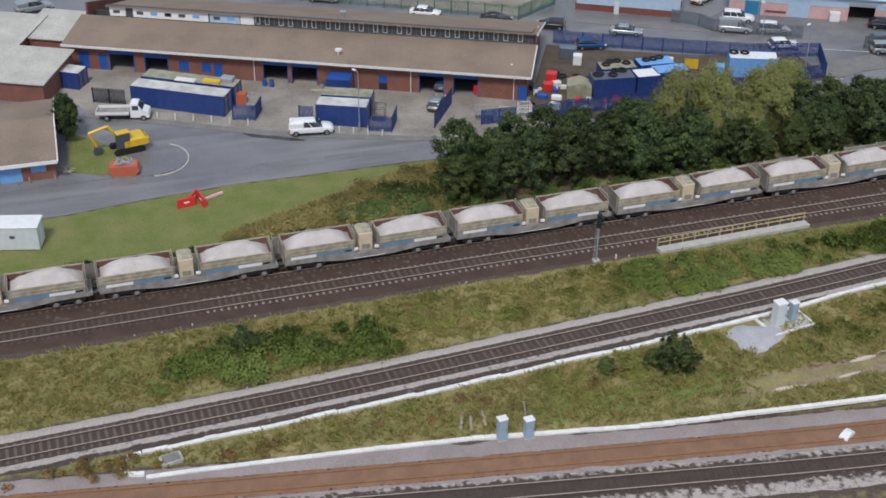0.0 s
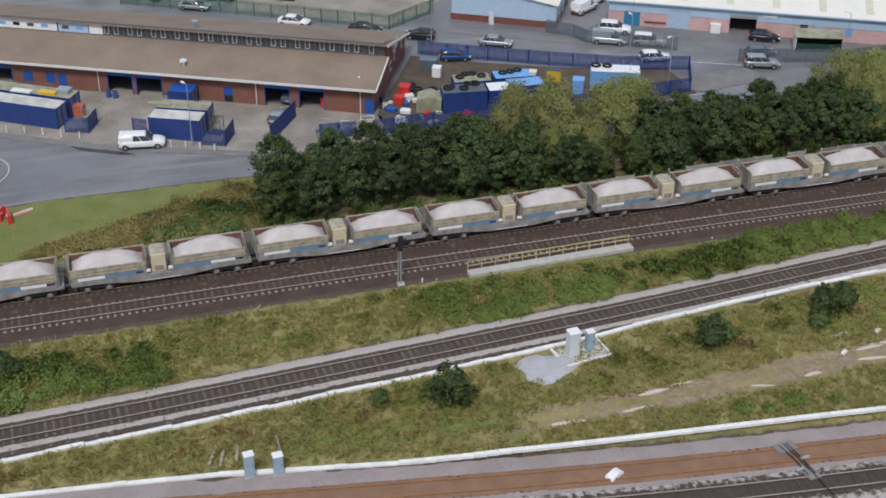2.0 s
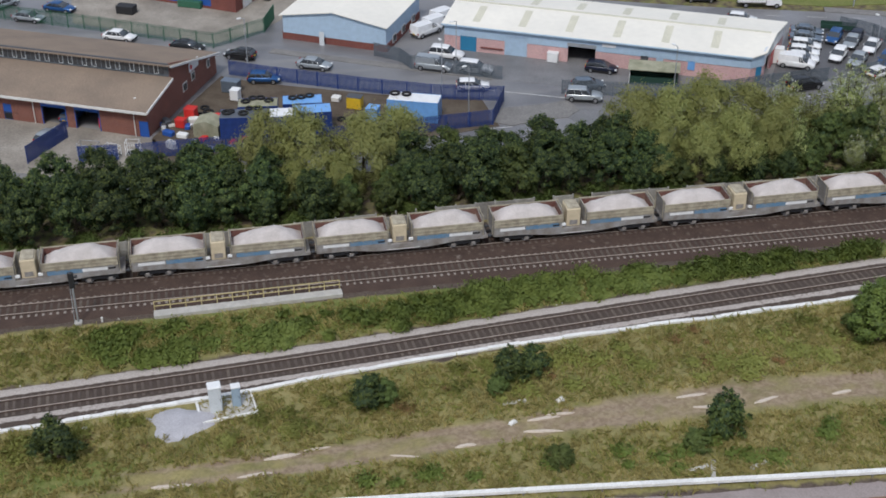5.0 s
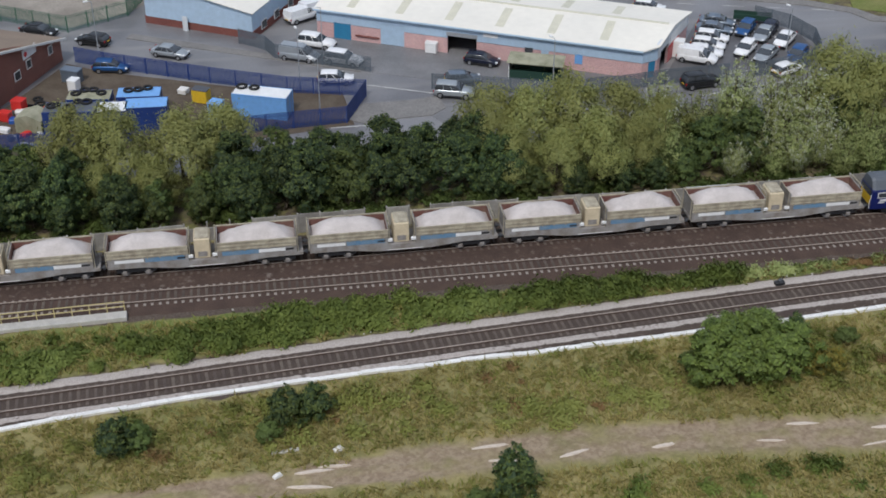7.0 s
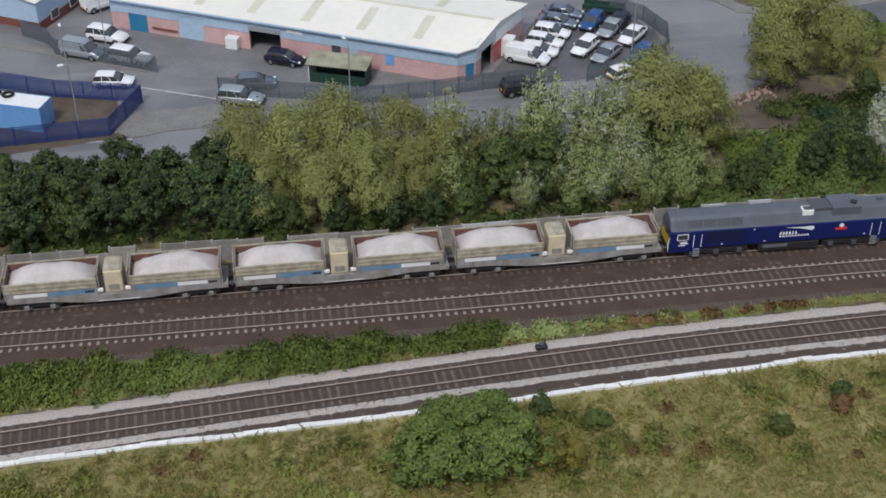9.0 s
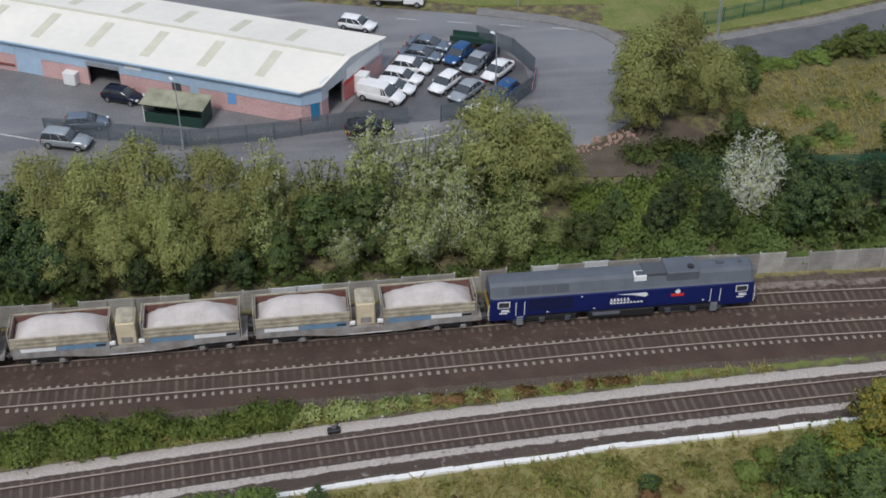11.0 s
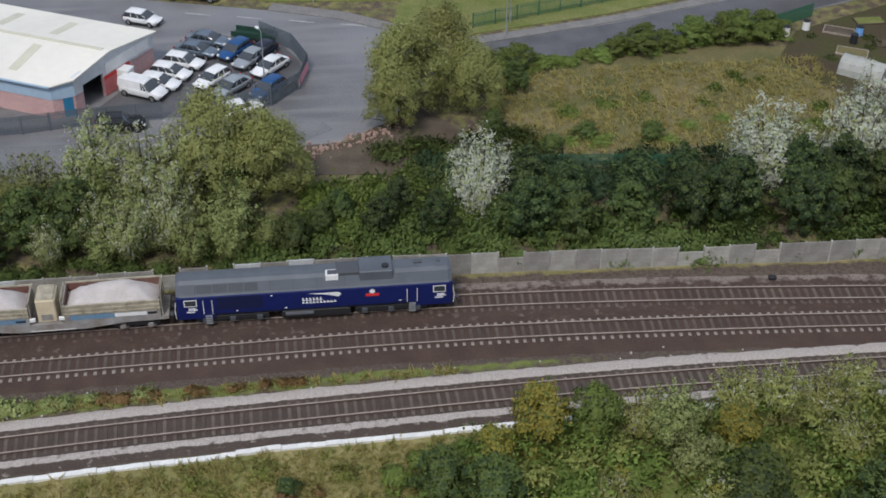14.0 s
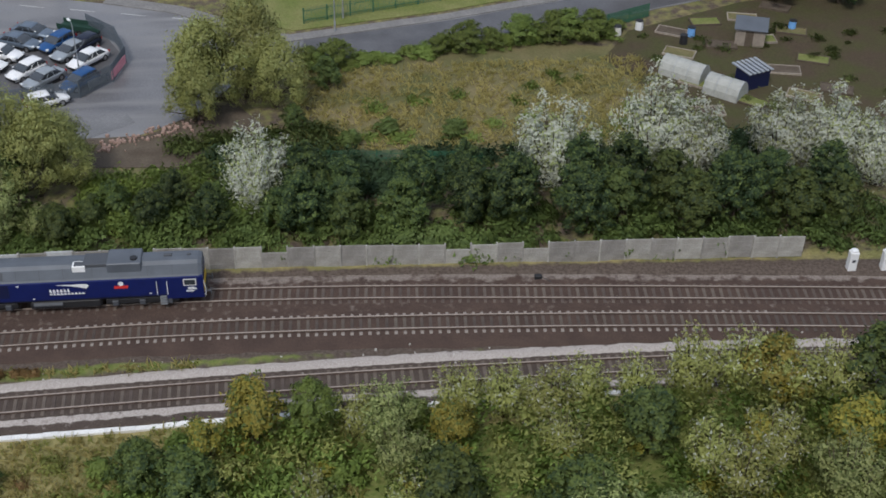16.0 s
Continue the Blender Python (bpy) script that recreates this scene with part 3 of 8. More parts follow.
sheet("road", [(-90, 16.5), (-30, 16.3), (-23, 16.6), (-15.5, 17.6), (-5, 18.5), (3.7, 18.3), (13, 18.3), (30, 17.5), (60, 17), (84, 18.5), (110, 19.5), (128, 22.5), (133, 25), (137.3, 28), (141, 34), (148, 37.2), (165, 40.6), (180, 45), (210, 55), (250, 70), (250, 84),
               (200, 60), (176, 50.3), (163, 46.4), (146, 42.5), (140.5, 44.5), (139, 47), (134, 50.5), (126, 53.5), (110, 58.5), (80, 70), (30, 95), (-60, 130), (-90, 130)], 0.03, ASPH, "damp grey asphalt estate road with patched areas", "road")
sheet("yard_concrete", [(-24, 60), (-24, 47), (-19, 40.9), (-10.3, 36), (0.8, 30), (14.7, 24.8), (24, 21.5), (32, 22), (33.5, 29), (20, 37), (0, 47), (-20, 57)], 0.06, YARD, "stained concrete forecourt outside the workshop", "forecourt")
sheet("pavement_yard", [(-20, 39.9), (-10.6, 34.9), (0.5, 28.9), (14.4, 23.7), (24.2, 20.6), (24, 21.6), (14.7, 24.9), (0.8, 30.1), (-10.3, 36.1), (-19, 41.0)], 0.1, PAVE, "pale stained pavement along the forecourt", "pavement")
sheet("wet_stain", [(-2.6, 30.6), (3.2, 27.6), (4.4, 26.6), (2.8, 26.9), (-1.6, 29.2)], 0.037, mat("wet_tarmac", (0.06, 0.055, 0.055), None, 0.25), "dark wet stain on the road by the kerb", "stain")
sheet("yard_tyres", [(33.5, 23), (58, 23), (73, 25.5), (72.5, 33.5), (60, 37), (46, 43), (41.5, 46), (33, 29.5)], 0.06, SOIL, "dirty storage yard floor beside the workshop", "yard")
sheet("yard_cars", [(109, 31.5), (118, 31), (127, 32.5), (129.5, 36.5), (129.5, 41), (127.5, 45.5), (121, 48), (118, 47)], 0.065, mat("wet_car_park_asphalt", (0.13, 0.128, 0.132), (0.09, 0.088, 0.092), 0.4, scale=0.3, fine=6, bump=0.15, amount=1.0), "dark asphalt car park", "car park")
sheet("yard_warehouse", [(66, 48), (64, 45.5), (76, 38.5), (90, 32.2), (98, 30), (109, 31.5), (107, 35), (90, 43), (72, 52)], 0.055, PATCH, "worn grey forecourt in front of the warehouse", "forecourt")
sheet("yard_back", [(22, 68), (41, 57), (48, 61), (55, 70), (50, 90), (20, 95)], 0.06, YARD, "stained concrete yard behind the green fence", "yard")
sheet("lawn", [(-90, 6), (-30, 5.2), (5, 5.2), (16, 6.5), (20, 12), (19, 18.0), (3.7, 18.0), (-5, 18.2), (-15.5, 17.3), (-23, 16.3), (-30, 16), (-90, 16)], 0.0, LAWN, "mown grass verge beside the estate road", "lawn")
sheet("pavement_island", [(-70, 25), (-30, 23.2), (-19.2, 23.4), (-13.1, 22.8), (-10.6, 23.7), (-9.3, 26), (-10.5, 28.9), (-13.5, 30.8), (-18, 33.5), (-21, 40), (-70, 60)], 0.09, ASPH, "tarmac apron with a rounded kerb", "apron")
sheet("grass_island", [(-22.5, 26), (-19, 24.2), (-16.5, 24.4), (-15.5, 28), (-19, 33), (-22, 36)], 0.11, LAWN, "small grass patch by the brick unit", "lawn")
sheet("verge_kerb", [(74.4, 25.3), (77.8, 26.2), (81.5, 26.4), (83.3, 28), (82.8, 31), (80, 30.5), (73, 30.2), (72, 27)], 0.1, PAVE, "grey pavement corner with a pale kerb", "pavement")
sheet("verge_north", [(139.5, 48.5), (141.2, 54.2), (127.1, 55.5), (112, 61), (80, 74), (80, 95), (200, 110), (200, 62), (176, 52.5), (163, 48.4), (147, 45)], 0.08, LAWN, "bright green roadside grass", "lawn")
sheet("bare_bank", [(127, 24.5), (128.5, 19.5), (140, 18.5), (146, 22), (141, 30), (137.2, 27.2), (133, 24.6)], 0.035, SOIL, "bare brown earth below the dead end", "earth bank")
sheet("meadow", [(146, 36), (150, 22), (165, 18), (186, 22), (182, 38), (170, 40.5), (158, 38)], 0.05, MEADOW, "dry yellow meadow grass", "meadow")
sheet("allotment_soil", [(182, 42), (178, 36), (184, 22), (215, 14), (230, 40), (215, 52), (196, 48)], 0.06, mat("weedy_soil", (0.07, 0.07, 0.03), (0.078, 0.058, 0.04), 0.95, scale=0.28, fine=5, bump=0.6, amount=1.0, spec=0.1, dist=0.1), "weedy soil and rough grass of allotment plots", "allotment")
sheet("patch_of_tarmac", [(84, 21.5), (128, 24.5), (132, 27), (131, 29), (112, 27), (90, 27.5), (80, 29)], 0.045, PATCH, "paler strip of repaired tarmac", "road")
sheet("patch_of_tarmac", [(-6, 20.5), (18, 21), (20, 22), (-2, 22.4)], 0.045, PATCH, "paler strip of repaired tarmac", "road")
sheet("pavement_north", [(48, 52.5), (75, 38.6), (75.6, 39.6), (48.6, 53.8)], 0.1, PAVE, "narrow pavement along the estate road", "pavement")
# darker asphalt laid over the road beyond the bend
DARKROAD = mat("darker_asphalt", (0.125, 0.123, 0.128), (0.085, 0.083, 0.087), 0.45, scale=0.25, fine=6, bump=0.15, amount=1.0)
sheet("road_resurfaced", [(146.5, 37.1), (165, 40.9), (180, 45.3), (210, 55.3), (250, 70.3), (250, 83.4), (200, 59.6), (176, 49.9), (163, 46.0), (148, 42.8)], 0.036, DARKROAD, "dark resurfaced estate road beyond the bend", "road")
sheet("pavement_bend", [(126.5, 53.3), (134, 50.3), (138.5, 47.3), (140, 44.2), (146, 42.3), (163, 46.2), (176, 50.0), (176, 51.6), (163, 47.6), (146.5, 44), (141.5, 45.5), (139.8, 48.4), (135, 51.8), (127, 55)], 0.12, PAVE, "pale kerb and pavement round the bend", "pavement")
# a low mound of rubble and soil at the dead end
m = M()
rr = np.random.default_rng(2)
for i in range(130):
    s = rr.uniform(0.08, 0.3)
    x, y = rr.uniform(129, 138), 0
    y = 22.6 + (x - 129) * 0.45 + rr.normal(0, 0.7)
    m.box(x, y, 0.0, x + s * rr.uniform(0.7, 1.5), y + s, s * 0.7 + 0.1, s * 0.2)
solid("rubble", m, mat("brick_rubble", (0.42, 0.3, 0.25), (0.3, 0.2, 0.16), 0.9, island=0.6), "broken brick and stone rubble at the dead end", "rubble", "stuff")
# road paint
for k in range(4):
    x = 119 + k * 5.5
    y = 53.2 - k * 1.5
    d = M().box(-1.4, -0.06, 0.034, 1.4, 0.06, 0.04)
    ob = tagged(new("lane_mark", d.mesh("lane_mark", LINE)), "faded white lane dash on asphalt", "road marking", "lane dashes", "structure")
    ob.matrix_world = pose(x, y, 0, 0, 0, -18)
for x0, y0, x1, y1 in ((76, 34.8, 84, 31.2), (70, 37.8, 76, 34.8), (112, 26.8, 124, 29.2), (69, 25.1, 74.4, 25.1)):
    w = Vector((x1 - x0, y1 - y0))
    ob = tagged(new("edge_mark", M().box(0, -0.09, 0.048, w.length, 0.09, 0.054).mesh("edge_mark", LINE)), "worn pale road edge line", "road marking", kind="structure")
    ob.matrix_world = pose(x0, y0, 0, 0, 0, math.degrees(math.atan2(w.y, w.x)))
m = M()
for a in range(0, 12):
    t0, t1 = -1.75 + a * 0.23, -1.75 + (a + 1) * 0.23 - 0.015
    for t, tt in ((t0, t1),):
        p, q = (-12.9 + 3.6 * math.cos(t), 26.5 + 4.0 * math.sin(t)), (-12.9 + 3.6 * math.cos(tt), 26.5 + 4.0 * math.sin(tt))
        d = Vector((q[0] - p[0], q[1] - p[1])).normalized()
        n = Vector((-d.y, d.x)) * 0.08
        m.add([(p[0] - n.x, p[1] - n.y, 0.02), (q[0] - n.x, q[1] - n.y, 0.02), (q[0] + n.x, q[1] + n.y, 0.02), (p[0] + n.x, p[1] + n.y, 0.02),
               (p[0] - n.x, p[1] - n.y, 0.15), (q[0] - n.x, q[1] - n.y, 0.15), (q[0] + n.x, q[1] + n.y, 0.15), (p[0] + n.x, p[1] + n.y, 0.15)],
              [(0, 1, 2, 3), (4, 5, 6, 7), (0, 1, 5, 4), (2, 3, 7, 6), (1, 2, 6, 5), (0, 3, 7, 4)])
solid("kerb", m, CONC, "rounded pale kerb of the apron", "kerb", "structure")


# ---------------------------------------------------------------- buildings
def wall_with_gaps(m, length, h, gaps, y0=0.0, y1=0.25, z0=0.0):
    """Wall pieces along x around openings (x0, x1, bottom, top)."""
    x = 0.0
    for a, b, lo, hi in sorted(gaps):
        if a > x:
            m.box(x, y0, z0, a, y1, h)
        if lo > z0:
            m.box(a, y0, z0, b, y1, lo)
        if hi < h:
            m.box(a, y0, hi, b, y1, h)
        x = b
    if x < length:
        m.box(x, y0, z0, length, y1, h)
    return m


def slab(m, pts, t):
    """A sloping plate: its corners in turn, thickness below."""
    k = len(pts)
    vs = list(pts) + [(x, y, z - t) for x, y, z in pts]
    return m.add(vs, [tuple(range(k)), tuple(range(2 * k - 1, k - 1, -1))] + [(i, k + i, k + (i + 1) % k, (i + 1) % k) for i in range(k)])


# workshop with a clerestory: origin at its front left corner, x along the front
LEN = 59.1
wk = thing("workshop", -20.6, 55.4, 0, TURN + 0.85, "long red brick workshop with brown felt roofs and a glazed clerestory", "building")
EAVE, CB, CT, BACK, DEP = 3.72, 4.82, 6.38, 2.6, 19.2
doors = [(5.4, 8.6, 0, 2.9), (10.1, 13.1, 0, 2.7), (25.7, 28.8, 0, 2.9), (29.4, 32.6, 0, 2.9), (45.7, 48.7, 0, 2.9), (50.0, 53.0, 0, 2.9), (40.5, 41.6, 0, 2.1), (3.9, 5.0, 0.0, 2.3), (14.6, 15.9, 0.7, 2.1), (17.6, 18.8, 0.7, 2.1), (19.2, 20.3, 0, 2.1), (1.2, 2.6, 0, 2.4), (58.0, 59.1, 0, 2.0)]
front = wall_with_gaps(M(), LEN, EAVE - 0.1, doors)
for k in range(0, len(front.v), 8):
    part("brick_panel", M().add(front.v[k:k + 8], [tuple(i - k for i in f) for f in front.f[k // 8 * 6:k // 8 * 6 + 6]]), BRICK, wk)
g = M()
prof = [(0.25, 0), (DEP, 0), (DEP, BACK), (7.0, CT - 0.05), (6.6, CT - 0.05), (6.6, CB), (0.25, EAVE - 0.05)]
part("gable_wall", M().across(prof, LEN - 0.25, LEN), BRICK, wk)
part("gable_wall", M().across(prof, 0, 0.25), BRICK, wk)
part("back_wall", M().box(0.25, DEP - 0.25, 0, LEN - 0.25, DEP - 0.02, BACK - 0.1), BRICK, wk)
part("lower_roof", slab(M(), [(-0.6, -0.9, EAVE - 0.15), (LEN + 0.5, -0.9, EAVE - 0.15), (LEN + 0.5, 6.5, CB), (-0.6, 6.5, CB)], 0.16), ROOFB, wk)
up = slab(M(), [(3.0, 6.0, CT + 0.05), (LEN + 0.5, 6.0, CT + 0.05), (LEN + 0.5, DEP + 0.3, BACK + 0.15), (3.0, DEP + 0.3, BACK + 0.15)], 0.16)
part("upper_roof", up, ROOFB, wk)
tm = M().box(-0.6, -1.0, EAVE - 0.42, LEN + 0.52, -0.9, EAVE - 0.12)
part("gutter_fascia", tm, TRIM, wk, "white eaves fascia board")
slab(tm := M(), [(LEN + 0.52, -0.95, EAVE - 0.06), (LEN + 0.66, -0.95, EAVE - 0.06), (LEN + 0.66, 6.2, CB + 0.06), (LEN + 0.52, 6.2, CB + 0.06)], 0.26)
slab(tm, [(LEN + 0.52, 5.9, CT + 0.1), (LEN + 0.66, 5.9, CT + 0.1), (LEN + 0.66, DEP + 0.3, BACK + 0.2), (LEN + 0.52, DEP + 0.3, BACK + 0.2)], 0.26)
part("verge_board", tm, TRIM, wk, "white verge board")
cl = part("clerestory", M().box(2.9, 6.55, CB - 0.1, LEN - 0.05, 6.8, CT - 0.02), DGREY, wk, "dark clerestory glazing band")
rw = np.random.default_rng(8)
PANE = 0.62
for k in range(int((LEN - 23.2) / PANE)):
    x = 23.1 + k * PANE
    part("pane", M().box(x + 0.03, 6.5, CB + 0.18, x + PANE - 0.03, 6.548, CT - 0.2), GLASS, cl)
    part("mullion", M().box(x - 0.03, 6.47, CB + 0.15, x + 0.03, 6.549, CT - 0.17), PALIS, cl)
    if k % 5 in (0, 2):
        fr = M()
        for a, b, c, d in ((0.02, 0.25, 0.07, 1.3), (PANE - 0.07, 0.25, PANE - 0.02, 1.3), (0.02, 1.25, PANE - 0.02, 1.3), (0.02, 0.25, PANE - 0.02, 0.3)):
            fr.box(x + a, 6.42, CB + b, x + c, 6.469, CB + d)
        part("window_frame", fr, CAB, cl, "pale opening light frame")
part("sill_rail", M().box(22.9, 6.42, CB + 0.08, LEN - 0.1, 6.549, CB + 0.15), PALIS, cl)
for x0, x1, mt in ((3.4, 5.6, WHITE), (6.6, 16.8, WHITE), (17.0, 21.0, CLAD), (21.1, 22.9, WHITE)):
    bn = part("banner", M().box(x0, 6.38, CB + 0.12, x1, 6.43, CT - 0.12), mt, wk, "pale sign banner with plain printed bars")
    for k in range(int((x1 - x0) * 0.5)):
        part("printed_bar", M().box(x0 + 0.5 + k * 1.9, 6.365, CB + 0.5, x0 + 1.4 + k * 1.9, 6.379, CB + 0.95), (DGREY, LBLUE, CARDARK)[k % 3], bn)
for a, b, lo, hi in doors:
    if b - a > 2.5:
        part("roller_housing", M().box(a, -0.06, hi - 0.5, b, 0.2, hi), BLUE2, wk, "blue roller shutter housing")
        part("door_frame", M().box(a - 0.1, -0.05, 0, a, 0.2, hi), BLUE2, wk)
        part("door_frame", M().box(b, -0.05, 0, b + 0.1, 0.2, hi), BLUE2, wk)
    else:
        part("door", M().box(a, 0.05, lo, b, 0.12, hi), BLUE2, wk, "blue painted door")
part("inside_wall", M().box(0.3, 9.0, 0, LEN - 0.3, 9.2, CB - 0.3), DGREY, wk)
vt = M().cyl((35.2, 1.2, 3.7), (35.2, 1.2, 4.4), 0.16).cyl((35.2, 1.2, 4.4), (35.2, 1.2, 4.65), 0.45)
part("roof_vent", vt, TRIM, wk, "white mushroom roof vent")
part("roof_vent", M().cyl((34, 9.5, 5.2), (34, 9.5, 6.2), 0.25).cyl((34, 9.5, 6.2), (34, 9.5, 6.4), 0.42), STEEL, wk)
part("roof_vent", M().cyl((57, 1.6, 3.6), (57, 1.6, 4.05), 0.14), TRIM, wk)
for x in (31.0, 48.5, 54.0, 18.5, 13.0):
    part("wall_lamp", M().box(x, -0.25, 2.95, x + 0.3, -0.02, 3.15, 0.03), WHITE, wk)
for x in (24.5, 44.6, 57.5):
    part("downpipe", M().cyl((x, -0.1, 0), (x, -0.1, EAVE - 0.2), 0.06), TRIM, wk)
for y, zz, w in ((9.5, 1.5, 1.2), (12.0, 1.9, 1.0), (16.5, 1.7, 0.9)):
    wf = part("window", M().box(LEN, y, zz, LEN + 0.06, y + w, zz + 1.1), TRIM, wk, "white framed gable window")
    part("pane", M().box(LEN + 0.06, y + 0.12, zz + 0.12, LEN + 0.075, y + w - 0.12, zz + 0.98), GLASS, wf)
sg = part("wall_sign", M().box(LEN, 11.6, 3.2, LEN + 0.08, 14.2, 4.3), WHITE, wk, "white gable sign with a plain red emblem")
part("emblem", M().cyl((LEN + 0.08, 12.1, 3.75), (LEN + 0.1, 12.1, 3.75), 0.3), RED, sg)

# warehouse with a cream roof
wh = thing("warehouse", 71.0, 50.0, 0, -27.0, "pink and pale blue warehouse with a cream sheet roof", "building")
WL, WD, WE, WR = 41.2, 12.9, 3.6, 4.5
CUT = 1.45
gaps = [(8.2, 11.2, 0, 2.7), (16.6, 20.2, 0, 2.75), (26.0, 27.0, 0, 2.1)]
for a, b in ((0, 8.2), (11.2, 16.6), (20.2, 26.0), (27.0, WL - CUT)):
    part("block_wall", M().box(a, 0, 0, b, 0.25, 2.0), PINKB, wh, "pink blockwork lower wall")
part("cladding", wall_with_gaps(M(), WL - CUT, WE, [(a, b, 2.0, max(hi, 2.02)) for a, b, lo, hi in gaps], -0.06, 0.2, 2.0), CLAD, wh, "pale blue profiled cladding")
rib_me = M().box(0, -0.09, 2.05, 0.12, -0.06, WE - 0.1).mesh("cladding_rib", CLAD)
for k in range(int((WL - CUT) / 0.6)):
    x = 0.3 + k * 0.6
    if not any(a - 0.2 < x < b + 0.1 for a, b, lo, hi in gaps):
        part("cladding_rib", rib_me, CLAD, wh, at=Matrix.Translation((x, 0, 0)))
# right end wall with an open bay, slightly out of square
END = Matrix.Translation((WL, CUT, 0)) @ Matrix.Rotation(radians(-8.5), 4, "Z") @ Matrix.Translation((-WL, -CUT, 0))
part("end_wall", wall_with_gaps(M(), WD, 2.0, [(0, CUT, 0, 2.0), (2.6, 5.4, 0, 2.0)], 0.0, 0.25), PINKB, wh, at=END @ Matrix.Translation((WL, 0, 0)) @ Matrix.Rotation(radians(90), 4, "Z"))
eg = [(CUT, 2.0), (2.6, 2.0), (2.6, 2.6), (5.4, 2.6), (5.4, 2.0), (WD, 2.0), (WD, WE), (WD / 2, WR - 0.05), (CUT, WE + 0.27)]
diag = Matrix.Translation((WL - CUT, 0, 0)) @ Matrix.Rotation(radians(45), 4, "Z")
part("corner_wall", M().box(0.0, 0.0, 0, CUT * 1.414, 0.25, 2.0), PINKB, wh, "pink blockwork across the cut corner", at=diag)
part("corner_cladding", M().box(0.0, -0.06, 2.0, CUT * 1.414, 0.2, WE), CLAD, wh, at=diag)
part("corner_door", M().box(0.9, -0.05, 0.02, 1.8, 0.0, 1.95), TEAL, wh, "teal door in the cut corner", at=diag)
part("end_cladding", M().across(eg, WL - 0.2, WL + 0.05), CAB, wh, "pale grey end cladding", at=END)
part("end_wall", M().across([(0.25, 0), (WD, 0), (WD, WE), (WD / 2, WR - 0.05), (0.25, WE)], 0, 0.25), CLAD, wh)
part("back_wall", M().box(0.25, WD - 0.25, 0, WL + 1.4, WD, WE - 0.05), CLAD, wh)
part("signboard", M().box(WL + 0.05, 5.8, 2.3, WL + 0.12, 12.2, 3.45), WHITE, wh, "white signboard on the end wall", at=END)
part("red_band", M().box(WL + 0.05, 5.5, 1.75, WL + 0.1, 9.2, 2.15), RED, wh, at=END)
part("painted_panel", M().box(WL + 0.05, 5.5, 0.1, WL + 0.09, 8.2, 1.74), mat("faded_red_paint", (0.62, 0.2, 0.2), (0.5, 0.14, 0.14), 0.6), wh, "faded red painted panel", at=END)
RISE = (WR - WE - 0.02) / (WD / 2 + 0.35)
rf = part("roof", slab(slab(M(), [(-0.3, -0.35, WE + 0.02), (WL - CUT + 0.15, -0.35, WE + 0.02), (WL + 0.3, CUT - 0.2, WE + 0.02 + (CUT + 0.15) * RISE), (WL + 1.05, WD / 2, WR), (-0.3, WD / 2, WR)], 0.14),
                       [(-0.3, WD / 2, WR), (WL + 1.05, WD / 2, WR), (WL + 2.05, WD + 0.3, WE + 0.02), (-0.3, WD + 0.3, WE + 0.02)], 0.14), ROOFW, wh)
sl = (WR - WE) / (WD / 2 + 0.35)
for k in range(6):
    x = 3.5 + k * 6.2
    for y0, y1, f in ((1.0, 5.4, 1), (7.9, 11.6, -1)):
        z0, z1 = (WE + 0.03 + sl * (y0 + 0.35), WE + 0.03 + sl * (y1 + 0.35)) if f > 0 else (WR + 0.01 - sl * (y0 - WD / 2), WR + 0.01 - sl * (y1 - WD / 2))
        part("rooflight", slab(M(), [(x, y0, z0 + 0.01), (x + 1.0, y0, z0 + 0.01), (x + 1.0, y1, z1 + 0.01), (x, y1, z1 + 0.01)], 0.03), ROOFG, rf, "dull translucent rooflight strip")
part("ridge_cap", M().box(-0.3, WD / 2 - 0.2, WR - 0.02, WL + 0.3, WD / 2 + 0.2, WR + 0.05), ROOFG, rf)
part("gutter", M().box(-0.3, -0.5, WE - 0.16, WL - CUT + 0.1, -0.36, WE + 0.0), CLAD, wh)
sd = part("roller_door", M().box(8.2, 0.05, 0, 11.2, 0.12, 2.7), CLAD, wh, "closed pale blue roller door")
for k in range(12):
    part("slat", M().box(8.2, 0.02, 0.1 + k * 0.21, 11.2, 0.05, 0.25 + k * 0.21), CLAD, sd)
part("roller_housing", M().box(16.5, -0.1, 2.3, 20.3, 0.2, 2.78), STEEL, wh)
part("door", M().box(2.2, -0.06, 0, 4.4, 0.0, 2.1), TEAL, wh, "teal double door")
part("door", M().box(26.0, 0.1, 0, 27.0, 0.16, 2.1), DGREY, wh, "dark personnel door")
part("door", M().box(32.0, -0.06, 0.9, 32.9, 0.0, 2.1), LBLUE, wh, "pale blue shuttered hatch")
part("door", M().box(28.0, -0.05, 0, 28.9, 0.0, 2.4), CLAD, wh)
part("wall_sign", M().box(21.0, -0.14, 2.75, 22.8, -0.095, 3.15), WHITE, wh)
part("wall_rail", M().box(5.0, -0.2, 0.7, 8.0, -0.02, 0.85), DBRICK, wh)
part("inside_wall", M().box(0.3, 8.0, 0, WL - 0.3, 8.2, WE - 0.2), DGREY, wh)

